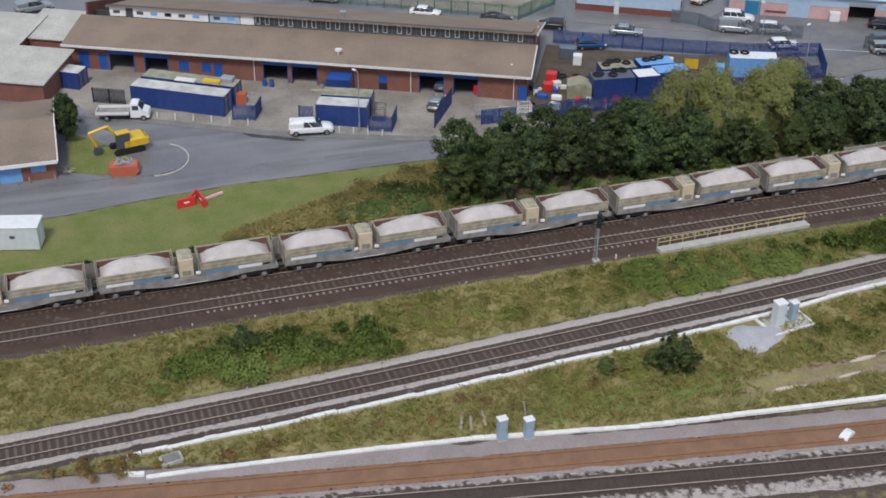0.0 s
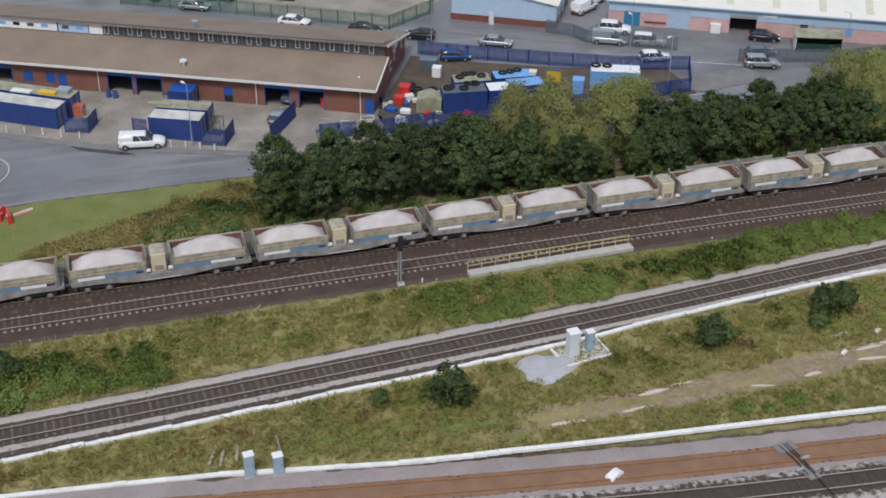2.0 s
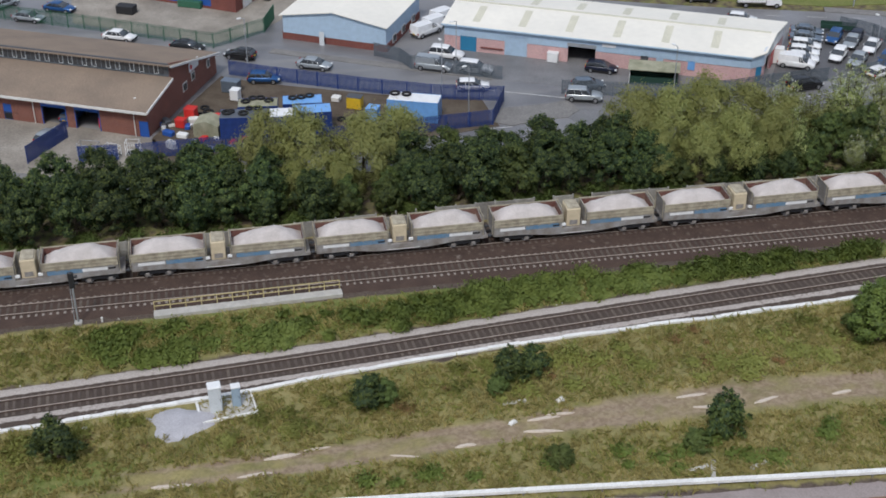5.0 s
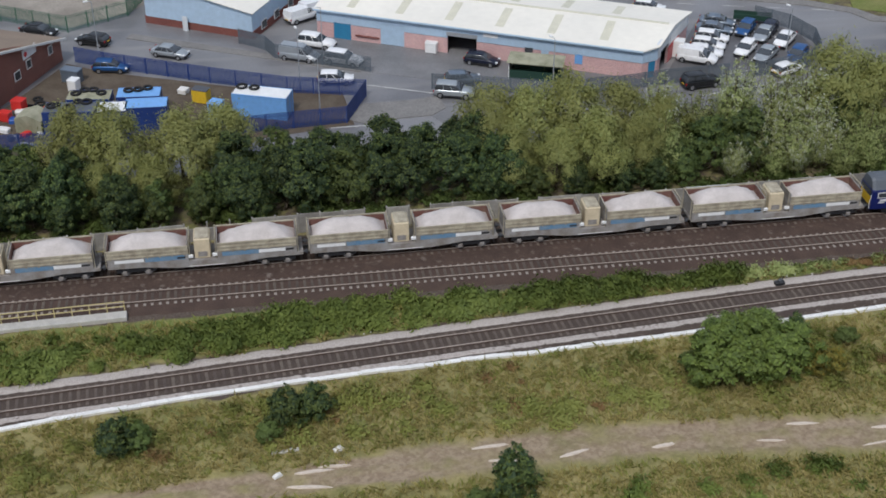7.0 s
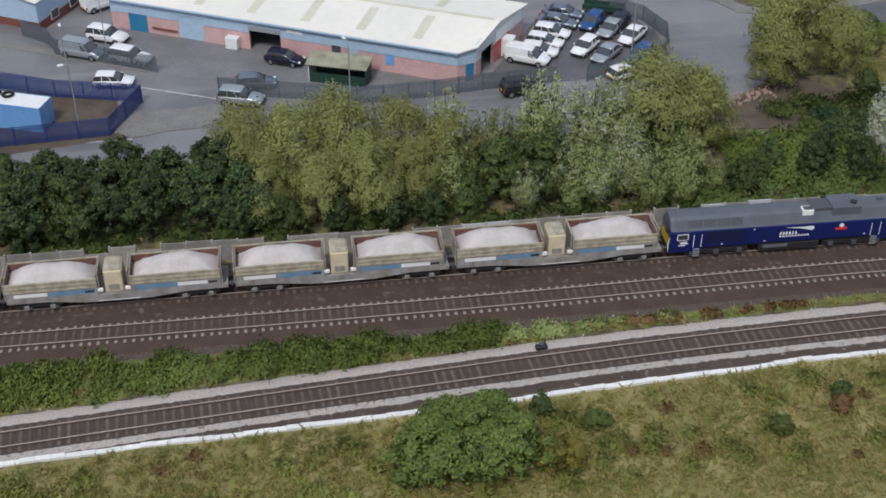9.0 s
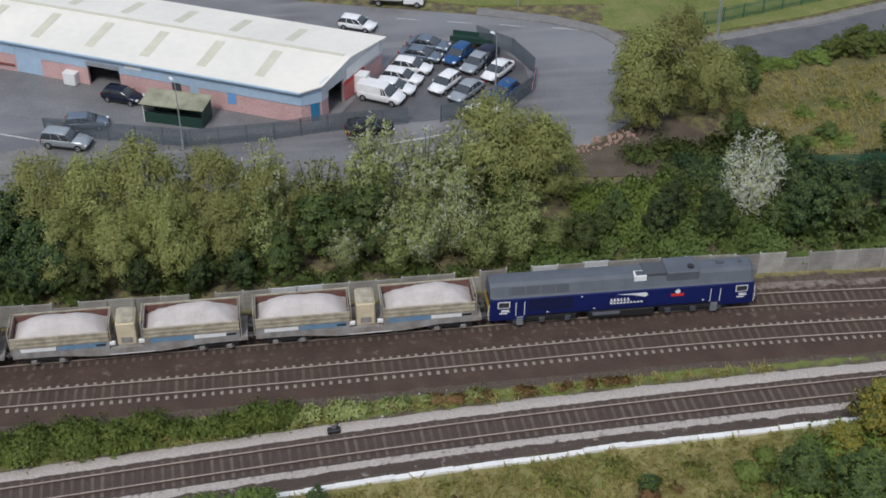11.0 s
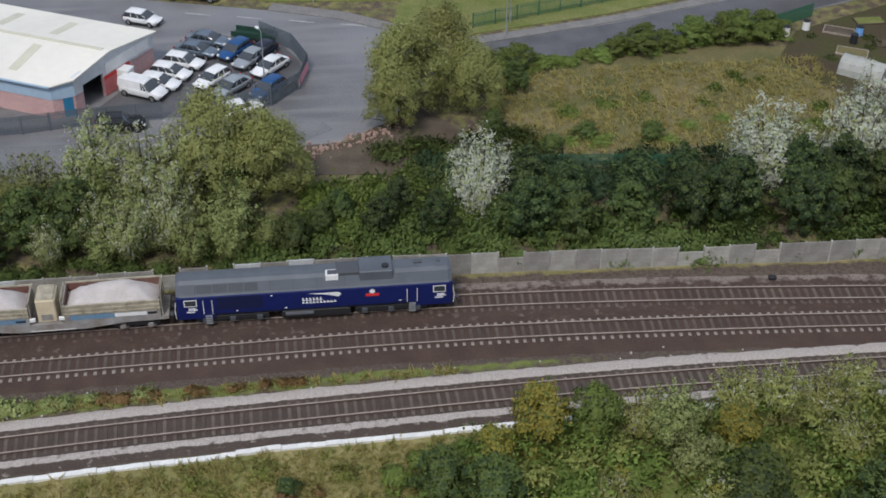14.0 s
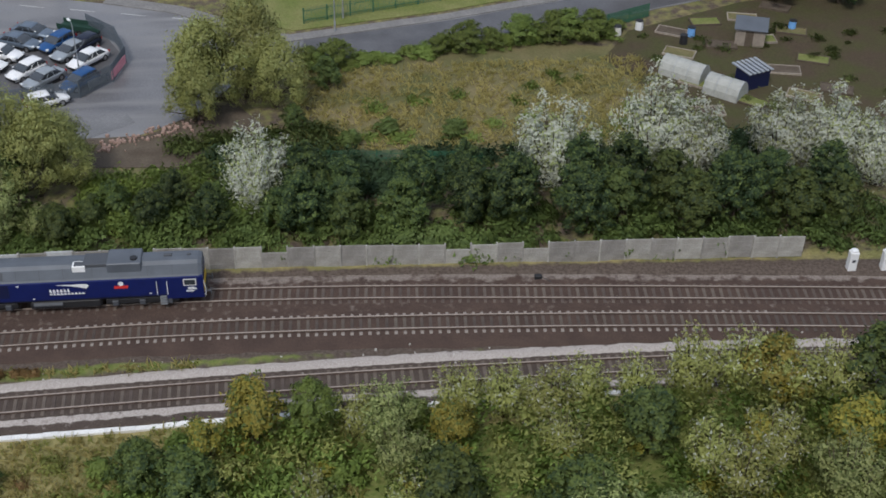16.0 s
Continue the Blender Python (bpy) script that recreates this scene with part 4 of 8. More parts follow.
# smaller gabled unit beyond the road
su = thing("industrial_unit", 50.2, 57.2, 0, -29.0, "pale blue clad gabled unit on a brick plinth", "building")
gp_ = [(0.15, 1.0), (14.9, 1.0), (14.9, 3.5), (7.5, 4.6), (0.15, 3.5)]
part("plinth", M().box(0, 0, 0, 15, 13, 1.05), DBRICK, su)
part("cladding", M().add([(x, -0.05, z) for x, z in gp_] + [(x, 13.05, z) for x, z in gp_], [(0, 1, 2, 3, 4), (9, 8, 7, 6, 5)] + [(i, (i + 1) % 5, 5 + (i + 1) % 5, 5 + i) for i in range(5)]), CLAD, su)
part("roof", slab(slab(M(), [(-0.2, -0.4, 3.5), (7.5, -0.4, 4.75), (7.5, 13.4, 4.75), (-0.2, 13.4, 3.5)], 0.1), [(7.5, -0.4, 4.75), (15.2, -0.4, 3.5), (15.2, 13.4, 3.5), (7.5, 13.4, 4.75)], 0.1), ROOFW, su, "white sheet roof")
for y in (2.0, 5.5, 9.5):
    wf = part("window", M().box(15.0, y, 0.5, 15.08, y + 1.4, 1.6), WHITE, su)
    part("pane", M().box(15.08, y + 0.1, 0.6, 15.1, y + 1.3, 1.5), GLASS, wf)
part("notice_board", M().box(5.6, -0.6, 0, 6.3, -0.5, 1.9), CAB, su)

# unit with blue shutters behind the green fence
bu = thing("brick_unit", 27.5, 78.5, 0, -32, "dark brick unit with blue shutters behind the green fence", "building")
part("wall", wall_with_gaps(M(), 20, 3.2, [(1.0, 4.0, 0, 2.8), (6, 16, 0.4, 2.6)]), DBRICK, bu)
part("side_wall", M().box(19.75, 0.25, 0, 20, 12, 3.2).box(0, 0.25, 0, 0.25, 12, 3.2).box(0, 12, 0, 20, 12.2, 3.2), DBRICK, bu)
part("shutter", M().box(6, 0.08, 0.4, 16, 0.15, 2.6), BLUE2, bu, "blue roller shutter")
part("shutter", M().box(1, 0.08, 0, 4, 0.15, 2.8), WHITE, bu, "white roller shutter")
part("shutter", M().box(20.0, 2.0, 0, 20.06, 4.6, 2.6), WHITE, bu)
part("shutter", M().box(20.0, 6.0, 0, 20.06, 9.6, 2.6), BLUE2, bu)
part("roof", slab(M(), [(-0.4, -0.5, 3.25), (20.4, -0.5, 3.25), (20.4, 12.5, 4.2), (-0.4, 12.5, 4.2)], 0.15), ROOFP, bu)

# small brick unit by the apron
hu = thing("brick_unit", -42.0, 25.4, 0, -1.0, "small red brick unit with a brown pitched roof and blue shutters", "building")
part("wall", wall_with_gaps(M(), 18.2, 2.5, [(12.2, 14.6, 0, 2.2), (15.6, 17.2, 1.0, 2.2)]), BRICK, hu)
part("side_wall", M().across([(0.25, 0), (15, 0), (15, 2.5), (7.5, 3.9), (0.25, 2.5)], 17.95, 18.2), BRICK, hu)
part("side_wall", M().across([(0.25, 0), (15, 0), (15, 2.5), (7.5, 3.9), (0.25, 2.5)], 0, 0.25), BRICK, hu)
part("back_wall", M().box(0.25, 14.75, 0, 17.9, 15, 2.5), BRICK, hu)
part("shutter", M().box(12.2, 0.06, 0, 14.6, 0.12, 2.2), LBLUE, hu, "pale blue shutter")
part("window", M().box(15.6, 0.06, 1.0, 17.2, 0.12, 2.2), LBLUE, hu, "pale blue boarded window")
part("roof", slab(slab(M(), [(-0.3, -0.7, 2.55), (18.5, -0.7, 2.55), (18.5, 7.5, 4.0), (-0.3, 7.5, 4.0)], 0.14), [(-0.3, 7.5, 4.0), (18.5, 7.5, 4.0), (18.5, 15.6, 2.55), (-0.3, 15.6, 2.55)], 0.14), ROOFB, hu)
part("fascia", M().box(-0.3, -0.8, 2.2, 18.5, -0.7, 2.6), WHITE, hu, "white eaves fascia")
part("verge_board", slab(slab(M(), [(18.5, -0.75, 2.62), (18.62, -0.75, 2.62), (18.62, 7.5, 4.07), (18.5, 7.5, 4.07)], 0.24), [(18.5, 7.5, 4.07), (18.62, 7.5, 4.07), (18.62, 15.6, 2.62), (18.5, 15.6, 2.62)], 0.24), WHITE, hu)
for x in (11.4, 14.0, 15.3, 18.0, 9.0):
    b = thing("bollard", -42 + x, 24.4, 0.09, 0, "short grey steel bollard", "bollard", "bollards by the brick unit")
    part("post", M().cyl((0, 0, 0), (0, 0, 0.8), 0.07), STEEL, b)

# flat-roofed sheds at the workshop's left end
for x, y, w, d, h, mt, lb in ((-35.5, 50.5, 12.5, 9, 2.7, ROOFP, "brick lean-to shed with a grey cement roof"), (-26.5, 60, 7, 8, 3.2, ROOFP, "small shed with a pale cement roof"), (-40, 62, 14, 10, 3.2, ROOFP, "brick shed with a pale cement roof")):
    s = thing("shed", x, y, 0, TURN, lb, "shed")
    part("wall", M().box(0, 0, 0, w, d, h - 0.1), BRICK, s)
    part("roof", slab(M(), [(-0.3, -0.3, h), (w + 0.3, -0.3, h), (w + 0.3, d + 0.3, h + 0.7), (-0.3, d + 0.3, h + 0.7)], 0.14), mt, s)

# white cabin at the wall
cb = thing("site_cabin", -30.6, 11.2, 0, -14, "white steel site cabin on the grass", "cabin")
part("body", M().box(0, 0, 0.1, 4.6, 2.4, 2.6, 0.06), CAB, cb)
part("roof", M().box(-0.08, -0.08, 2.6, 4.68, 2.48, 2.72, 0.05), WHITE, cb)
part("door", M().box(4.6, 0.6, 0.15, 4.65, 1.5, 2.1), WHITE, cb)
part("vent", M().box(1.8, -0.05, 1.4, 2.3, 0.0, 1.7), DGREY, cb)
part("skid", M().box(0.2, 0.1, -0.02, 4.4, 0.3, 0.1).box(0.2, 2.1, -0.02, 4.4, 2.3, 0.1), DGREY, cb)

# ---------------------------------------------------------------- concrete panel wall along the railway
pw = thing("boundary_wall", 0, 0, 0, 0, "weathered concrete post and panel boundary wall", "wall", kind="structure")
BAY = 2.05
panels = {}
for kind_, boards in (("full", 4), ("low", 3)):
    for mt in (WALLC, WALLW):
        m = M()
        for k in range(boards):
            m.box(0.0, -0.04 + 0.008 * (k % 2), k * 0.5, BAY - 0.1, 0.04, k * 0.5 + 0.485, 0.012)
        panels[kind_, mt.name] = m.mesh("panel", mt)
postm = M().box(-0.07, -0.09, -0.2, 0.07, 0.09, 2.08, 0.02).mesh("post", WALLC)
wr = np.random.default_rng(11)
x, k = -88.0, 0
while x < 186.5:
    y, d = float(wall_y(x)), float(wall_y(x + 1) - wall_y(x - 1)) / 2
    a = math.degrees(math.atan(d))
    base = -0.12 + 0.12 * math.sin(x * 0.11)
    part("post", postm, WALLC, pw, at=pose(x, y, base, 0, 0, a))
    gap = abs(x - 133.5) < 1.05
    white = abs(x - 103) < 1.1 or abs(x - 123) < 1.1 or abs(x - 105) < 1.0 or abs(x - 127) < 1.1
    if not gap:
        part("panel", panels["low" if wr.random() < 0.16 else "full", (WALLW if white else WALLC).name], None, pw, "whitewashed panel" if white else "", at=pose(x + 0.05 * math.cos(radians(a)), y, base + wr.normal(0, 0.03), wr.normal(0, 1.2), 0, a))
    x += BAY * math.cos(radians(a))
    k += 1
gf = M()
for i in range(9):
    t = i * 0.7
    gf.box(0.2 + 0.13 * i, -0.062, 0.8 + 0.3 * math.sin(t * 1.3), 0.3 + 0.13 * i, -0.055, 1.1 + 0.3 * math.sin(t * 1.3))
part("painted_scrawl", gf, DGREY, pw, "dark scrawled paint shapes", at=pose(102.3, float(wall_y(102.3)) - 0.02, 0, 0, 0, 0))

# white cable troughing: a row of concrete lids
def troughing(line, x0, x1, w, label, raised=None):
    t = thing("cable_trough", 0, 0, 0, 0, label, "cable trough", kind="structure")
    lid = M().box(0, -w / 2, -0.1, 0.992, w / 2, 0.16, 0.012).mesh("lid", TROUGH)
    x = x0
    r = np.random.default_rng(int(x1))
    # added black boards draw the shadow beneath the raised lids as solid colour
    legs, shade_face = M().box(-0.06, -w / 2 + 0.02, -0.4, 0.06, w / 2 - 0.02, 0.22).mesh("leg", PAVE), M().box(0, w / 2 - 0.1, -0.4, 1.0, w / 2 - 0.04, 0.2).mesh("back_board", BLACK)
    while x < x1:
        y, d = float(line(x)), float(line(x + 0.5) - line(x - 0.5))
        if raised is not None and x > raised:
            lift = 0.33 * min(1.0, (x - raised) / 9)
            at_ = pose(x, y, RAILBED - 0.2 + lift, 0, 0, math.degrees(math.atan(d)))
            part("back_board", shade_face, BLACK, t, "dark board under the trough", at=at_)
            if int(x) % 3 == 0:
                part("leg", legs, PAVE, t, at=at_)
            part("lid", lid, TROUGH, t, at=pose(x, y, RAILBED + 0.12 + lift + r.normal(0, 0.005), r.normal(0, 0.5), 0, math.degrees(math.atan(d))))
            x += 1.0 * math.cos(math.atan(d))
            continue
        part("lid", lid, TROUGH, t, at=pose(x, y + r.normal(0, 0.006), max(ground_z(x, y) + 0.03, RAILBED + 0.02) + r.normal(0, 0.005), r.normal(0, 0.5), 0, math.degrees(math.atan(d))))
        x += 1.0 * math.cos(math.atan(d))
    return t


ta = troughing(trough_a, -19.5, 170, 0.42, "white concrete cable trough beside the branch line")
tb = troughing(trough_b, -19.5, 100, 0.42, "white concrete cable trough along the siding", 20)
lp = M()
for i in range(9):
    t0, t1 = math.pi / 2 + i * math.pi / 9, math.pi / 2 + (i + 1) * math.pi / 9
    p, q = (-19.6 + 1.7 * math.cos(t0), -25.1 + 1.25 * math.sin(t0)), (-19.6 + 1.7 * math.cos(t1), -25.1 + 1.25 * math.sin(t1))
    d = Vector((q[0] - p[0], q[1] - p[1])).normalized()
    n = Vector((-d.y, d.x)) * 0.21
    vs = [(p[0] - n.x, p[1] - n.y), (q[0] - n.x, q[1] - n.y), (q[0] + n.x, q[1] + n.y), (p[0] + n.x, p[1] + n.y)]
    lp.add([(a, b, -0.3) for a, b in vs] + [(a, b, 0.04) for a, b in vs], [(0, 1, 2, 3), (4, 5, 6, 7), (0, 1, 5, 4), (1, 2, 6, 5), (2, 3, 7, 6), (3, 0, 4, 7)])
part("trough_loop", lp, TROUGH, ta)

# ---------------------------------------------------------------- foliage
def leaf_cloud(rng, centres, radii, count, size, squash=1.0, droop=0.0, slim=0.56, rise=0.3):
    """Corners and soft normals of many small leaves scattered through clumps, thickest near their outsides."""
    c = np.asarray(centres, float)
    r = np.asarray(radii, float)
    mid = c.mean(0)
    pick = rng.choice(len(c), count, p=r ** 2 / (r ** 2).sum())
    d = rng.normal(size=(count, 3))
    d[:, 2] = np.where(d[:, 2] < -0.5, -d[:, 2] * 0.6, d[:, 2])
    d /= np.linalg.norm(d, axis=1, keepdims=True)
    far = np.clip(rng.normal(0.78, 0.34, count), 0.1, 1.8)
    p = c[pick] + d * (r[pick] * far)[:, None] * np.array([1, 1, squash])
    p[:, 2] = np.maximum(p[:, 2], rng.uniform(0.0, 0.25, count))
    out = c[pick] - mid
    out /= np.linalg.norm(out, axis=1, keepdims=True) + 0.6
    soft = d * 0.5 + out * 0.75 + rng.normal(size=(count, 3)) * 0.18 + np.array([0, 0, rise])
    soft /= np.linalg.norm(soft, axis=1, keepdims=True)
    nrm = soft * 0.9 + rng.normal(size=(count, 3)) * 0.42
    nrm /= np.linalg.norm(nrm, axis=1, keepdims=True)
    t = np.cross(nrm, rng.normal(size=(count, 3)))
    t[:, 2] -= droop
    t -= nrm * (t * nrm).sum(1, keepdims=True)
    t /= np.linalg.norm(t, axis=1, keepdims=True) + 1e-6
    b = np.cross(nrm, t)
    s = (size * rng.uniform(0.6, 1.4, count))[:, None]
    v = np.stack([p + t * s * 1.1, p - t * s * 0.8 + b * s * slim, p - t * s * 0.8 - b * s * slim], 1)
    face = np.cross(v[:, 1] - v[:, 0], v[:, 2] - v[:, 0])
    turn = (face * soft).sum(1) < 0
    v[turn] = v[turn][:, ::-1]
    return v.reshape(-1, 3), np.repeat(soft, 3, 0)


def leaves_to_mesh(name, sets):
    """One mesh of three-cornered leaves from (corners, normals, material) sets."""
    v = np.concatenate([a for a, n, m in sets])
    me = bpy.data.meshes.new(name)
    me.from_pydata(v.tolist(), [], np.arange(len(v)).reshape(-1, 3).tolist())
    ids = []
    for k, (a, n, m) in enumerate(sets):
        me.materials.append(m)
        ids += [k] * (len(a) // 3)
    me.polygons.foreach_set("material_index", ids)
    me.shade_smooth()
    me.normals_split_custom_set_from_vertices(np.concatenate([n for a, n, m in sets]).tolist())
    return me


def crown_clumps(rng, w, h, z0, n, lumpy=0.36, plume=1.0):
    """Clump centres and radii filling an uneven crown w wide and h high above z0."""
    c, r = [], []
    lean = rng.normal(0, 0.06, 2) * w
    n = int(n * 2.6)
    for i in range(n):
        a, u = rng.uniform(0, 6.283), (i + 0.5) / n
        zz = 0.06 + 0.86 * u ** 0.9
        wide = max(0.16, 1.0 - abs(zz - 0.38) ** 1.6 * 2.0) * (1 + 0.22 * math.sin(a * 3 + seed_phase(rng)))
        rad = w / 2 * wide * rng.uniform(0.3, 0.95) ** 0.6
        c.append((rad * math.cos(a) + lean[0] * zz, rad * math.sin(a) + lean[1] * zz, z0 + h * zz * rng.uniform(0.9, 1.06)))
        r.append(w / 2 * lumpy * rng.uniform(0.55, 1.0) * 0.8)
    c.append((0, 0, z0 + h * 0.42))
    r.append(w * 0.3)
    return c, r


def seed_phase(rng):
    return rng.uniform(0, 0.9)


def plume_clumps(rng, w, h, z0, n):
    """Clumps strung along rising branches, for crowns of upright plumes with gaps between them."""
    c, r, stems = [], [], []
    for i in range(n):
        a, u = 6.283 * (i * 0.618 % 1) + rng.normal(0, 0.2), math.sqrt((i + 0.4) / n)
        top = h * (1.0 - 0.42 * u ** 1.5) * rng.uniform(0.82, 1.05)
        x, y = w / 2 * u * math.cos(a), w / 2 * u * math.sin(a)
        k = 6
        for q in range(k):
            f = (q + 0.5) / k
            c.append((x * (0.35 + 0.65 * f) + rng.normal(0, 0.05) * w, y * (0.35 + 0.65 * f) + rng.normal(0, 0.05) * w, z0 + (top - z0) * (0.12 + 0.86 * f)))
            r.append(w * 0.155 * (1.15 - 0.75 * f) * rng.uniform(0.8, 1.2))
        stems.append((x, y, top))
    return c, r, stems


def make_tree(name, seed, w, h, trunk_h, leafmat, count, size, label, clumps=16, droop=0.0, lumpy=0.36, second=None, share=0.22, plumes=0, rise=0.3):
    rng = np.random.default_rng(seed)
    count, size = int(count * (1.0 if droop < 0.2 else 1.2)), size * (0.86 if droop < 0.2 else 0.84)
    t = thing(name, 0, -400, 0, 0, label, "bush" if "bush" in name or "shrub" in name else "tree")
    m = M()
    base_r = 0.025 * h + 0.04
    if plumes:
        c, r, stems = plume_clumps(rng, w, h, trunk_h, plumes)
        for x, y, z in stems:
            m.cyl((x * 0.08, y * 0.08, -0.2), (x * 0.5, y * 0.5, z * 0.45), base_r * 0.45, base_r * 0.28, 5)
            m.cyl((x * 0.5, y * 0.5, z * 0.45), (x, y, z * 0.95), base_r * 0.28, base_r * 0.06, 5)
    else:
        c, r = crown_clumps(rng, w, h - trunk_h, trunk_h, clumps, lumpy)
        top = Vector((rng.normal(0, 0.1) * w, rng.normal(0, 0.1) * w, trunk_h + (h - trunk_h) * 0.55))
        m.cyl((0, 0, -0.2), (top.x * 0.4, top.y * 0.4, trunk_h + 0.3), base_r, base_r * 0.7, 7)
        m.cyl((top.x * 0.4, top.y * 0.4, trunk_h + 0.3), top, base_r * 0.7, base_r * 0.25, 7)
        for cc in c[:8]:
            m.cyl((top.x * 0.3, top.y * 0.3, trunk_h * 0.9 + 0.2), cc, base_r * 0.4, base_r * 0.1, 5)
    part("trunk", m, BARK, t, smooth=True)
    k = dict(squash=1.0 + droop * 0.8, droop=droop, slim=0.56 - 0.22 * min(1, droop * 2), rise=rise)
    sets = [(*leaf_cloud(rng, c, r, count, size, **k), leafmat)]
    if second:
        top_c = [(x * 1.03, y * 1.03, z + 0.12) for x, y, z in c]
        sets.append((*leaf_cloud(rng, top_c, r, int(count * share), size, **k), second))
    part("crown", leaves_to_mesh("crown", sets), leafmat, t)
    return t


KINDS = {
    # brighter green second leaves put the highlights of the dark crowns into colour
    "dark": [make_tree("tree", 10 + i, 5.4, 7.0, 0.5, L_DARK, 7600, 0.155, "dense dark green broadleaf tree behind the wall", 34, lumpy=0.24, second=L_GREEN, share=0.38) for i in range(3)],
    "green": [make_tree("tree", 20 + i, 4.8, 6.0, 0.3, L_GREEN, 6600, 0.155, "mid green bushy tree behind the wall", 34, lumpy=0.24, second=L_DARK, share=0.2) for i in range(3)],
    "willow": [make_tree("willow_tree", 30 + i, 7.0, 8.6, 0.8, L_WILLOW, 10000, 0.175, "olive yellow willow with soft drooping foliage", 30, droop=0.9, lumpy=0.3, second=L_SAGE, share=0.12) for i in range(3)],
    "silver": [make_tree("poplar_tree", 40 + i, 5.0, 8.0, 0.5, L_SAGE, 6000, 0.155, "white poplar with silvery leaf undersides", plumes=17, droop=0.4, second=L_SILVER, share=0.24) for i in range(3)],
    "white": [make_tree("poplar_tree", 50 + i, 5.6, 8.0, 0.5, L_SILVER, 6800, 0.165, "pale white poplar turned silver by the wind", plumes=19, droop=0.4, second=L_SAGE, share=0.3) for i in range(2)],
    "bramble": [make_tree("bramble_bush", 60 + i, 3.4, 2.2, 0.1, L_BRAMBLE, 2600, 0.15, "bright green bramble thicket", 14) for i in range(3)],
    "shrub": [make_tree("shrub", 70 + i, 3.2, 3.0, 0.15, L_GREEN, 3400, 0.15, "rounded green shrub in rough grass", 18, lumpy=0.28) for i in range(2)],
    "darkshrub": [make_tree("shrub", 75 + i, 3.2, 3.4, 0.15, L_GREEN, 2400, 0.15, "dark green shrub in rough grass", 18, lumpy=0.28, second=L_DARK, share=0.6) for i in range(2)],
    "yellow": [make_tree("tree", 80 + i, 4.2, 5.2, 0.4, L_YELLOW, 4500, 0.16, "small tree turning yellow in autumn", 16, second=L_GREEN) for i in range(2)],
    "sage": [make_tree("tree", 85 + i, 4.6, 6.2, 0.3, L_SAGE, 4600, 0.15, "grey green sallow with pale leaves", plumes=18, droop=0.3, second=L_GREEN, share=0.3) for i in range(3)],
    "shoots": [make_tree("sallow_bush", 95 + i, 4.0, 5.4, 0.2, L_SALLOW, 3800, 0.135, "slender upright sallow shoots with thin olive leaves", plumes=22, droop=0.3, second=L_SILVER, share=0.1) for i in range(3)],
    "bush": [make_tree("shrub", 105 + i, 4.8, 6.0, 0.3, L_BRAMBLE, 5600, 0.15, "large mid green bush beside the dirt track", 30, lumpy=0.26, second=L_GREEN, share=0.35) for i in range(2)],
    "rust": [make_tree("bramble_bush", 90, 2.2, 1.6, 0.1, L_RUST, 1500, 0.13, "rust brown autumn scrub", 12)],
}
more = np.random.default_rng(77)

def plant(kind, x, y, s=1.0, h=1.0, group=""):
    src = KINDS[kind][int(more.integers(len(KINDS[kind])))]
    t = copy_thing(src, pose(x, y, ground_z(x, y), 0, 0, more.uniform(0, 360)))
    t.scale = (s * more.uniform(0.92, 1.08), s * more.uniform(0.92, 1.08), s * h * more.uniform(0.93, 1.07))
    if group:
        t["group"] = group
    return t


BELT = "tree belt behind the wall"


def belt(x0, x1, kinds, y0, y1, step, s, h=1.0):
    x = x0
    while x < x1:
        for row in range(2):
            y = y0 + (y1 - y0) * (row + more.uniform(0.1, 0.6)) / 2
            plant(kinds[int(more.integers(len(kinds)))], x + more.uniform(-1, 1), y + float(wall_y(x)) - 4, s * more.uniform(0.85, 1.12), h, BELT)
        x += step * more.uniform(0.8, 1.2)


belt(18, 42, ["dark", "green", "dark"], 7, 16, 3.6, 1.08, 0.98)
belt(38, 47, ["green", "dark"], 7, 13, 3.4, 0.95)
for x, y, s in ((45, 14.5, 1.0), (50, 13.5, 1.12), (55.5, 14, 1.12), (59.5, 15, 1.0), (48, 10.5, 0.6), (53, 10.5, 0.65)):
    plant("willow", x, y, s, group=BELT)
belt(45, 63, ["green", "dark"], 6.5, 9, 3.6, 0.75)
belt(61, 85, ["dark", "green", "dark"], 7, 15, 3.3, 1.08, 0.95)
for x, y, s in ((85, 13.5, 1.05), (89.5, 14, 1.12), (94, 13, 1.12), (98.5, 14, 1.05), (87, 9.5, 0.8), (91, 9, 0.85), (95.5, 8.8, 0.9), (99.5, 9.5, 0.8), (103, 13.5, 0.85)):
    plant("willow", x, y, s, group=BELT)
belt(84, 104, ["green", "dark"], 6.5, 8.5, 4.5, 0.6)
belt(103, 126, ["silver", "silver", "sage", "green", "sage"], 8, 17, 3.8, 1.08, 1.05)
for x, y, s in ((112, 17, 1.15), (121.5, 15.5, 1.2), (125, 15.5, 1.1), (127.5, 17, 0.8)):
    plant("willow" if x > 117 else "silver", x, y, s, group=BELT)
belt(104, 130, ["sage", "silver", "sage", "green"], 7, 10, 4.2, 0.72)
belt(131, 150, ["green", "dark"], 8.5, 13, 4.2, 0.62)
belt(146, 192, ["dark", "green", "dark"], 7.5, 14, 4.2, 0.92)
for x, y, s in ((143.3, 11.5, 1.15), (145.6, 12.5, 0.8), (168.6, 13.0, 1.28), (177.3, 14.0, 1.35), (180.4, 13.2, 1.15), (188.8, 14.0, 1.15), (192.8, 13.0, 1.3), (196.5, 11.0, 1.1)):
    plant("white", x, y, s, group=BELT)
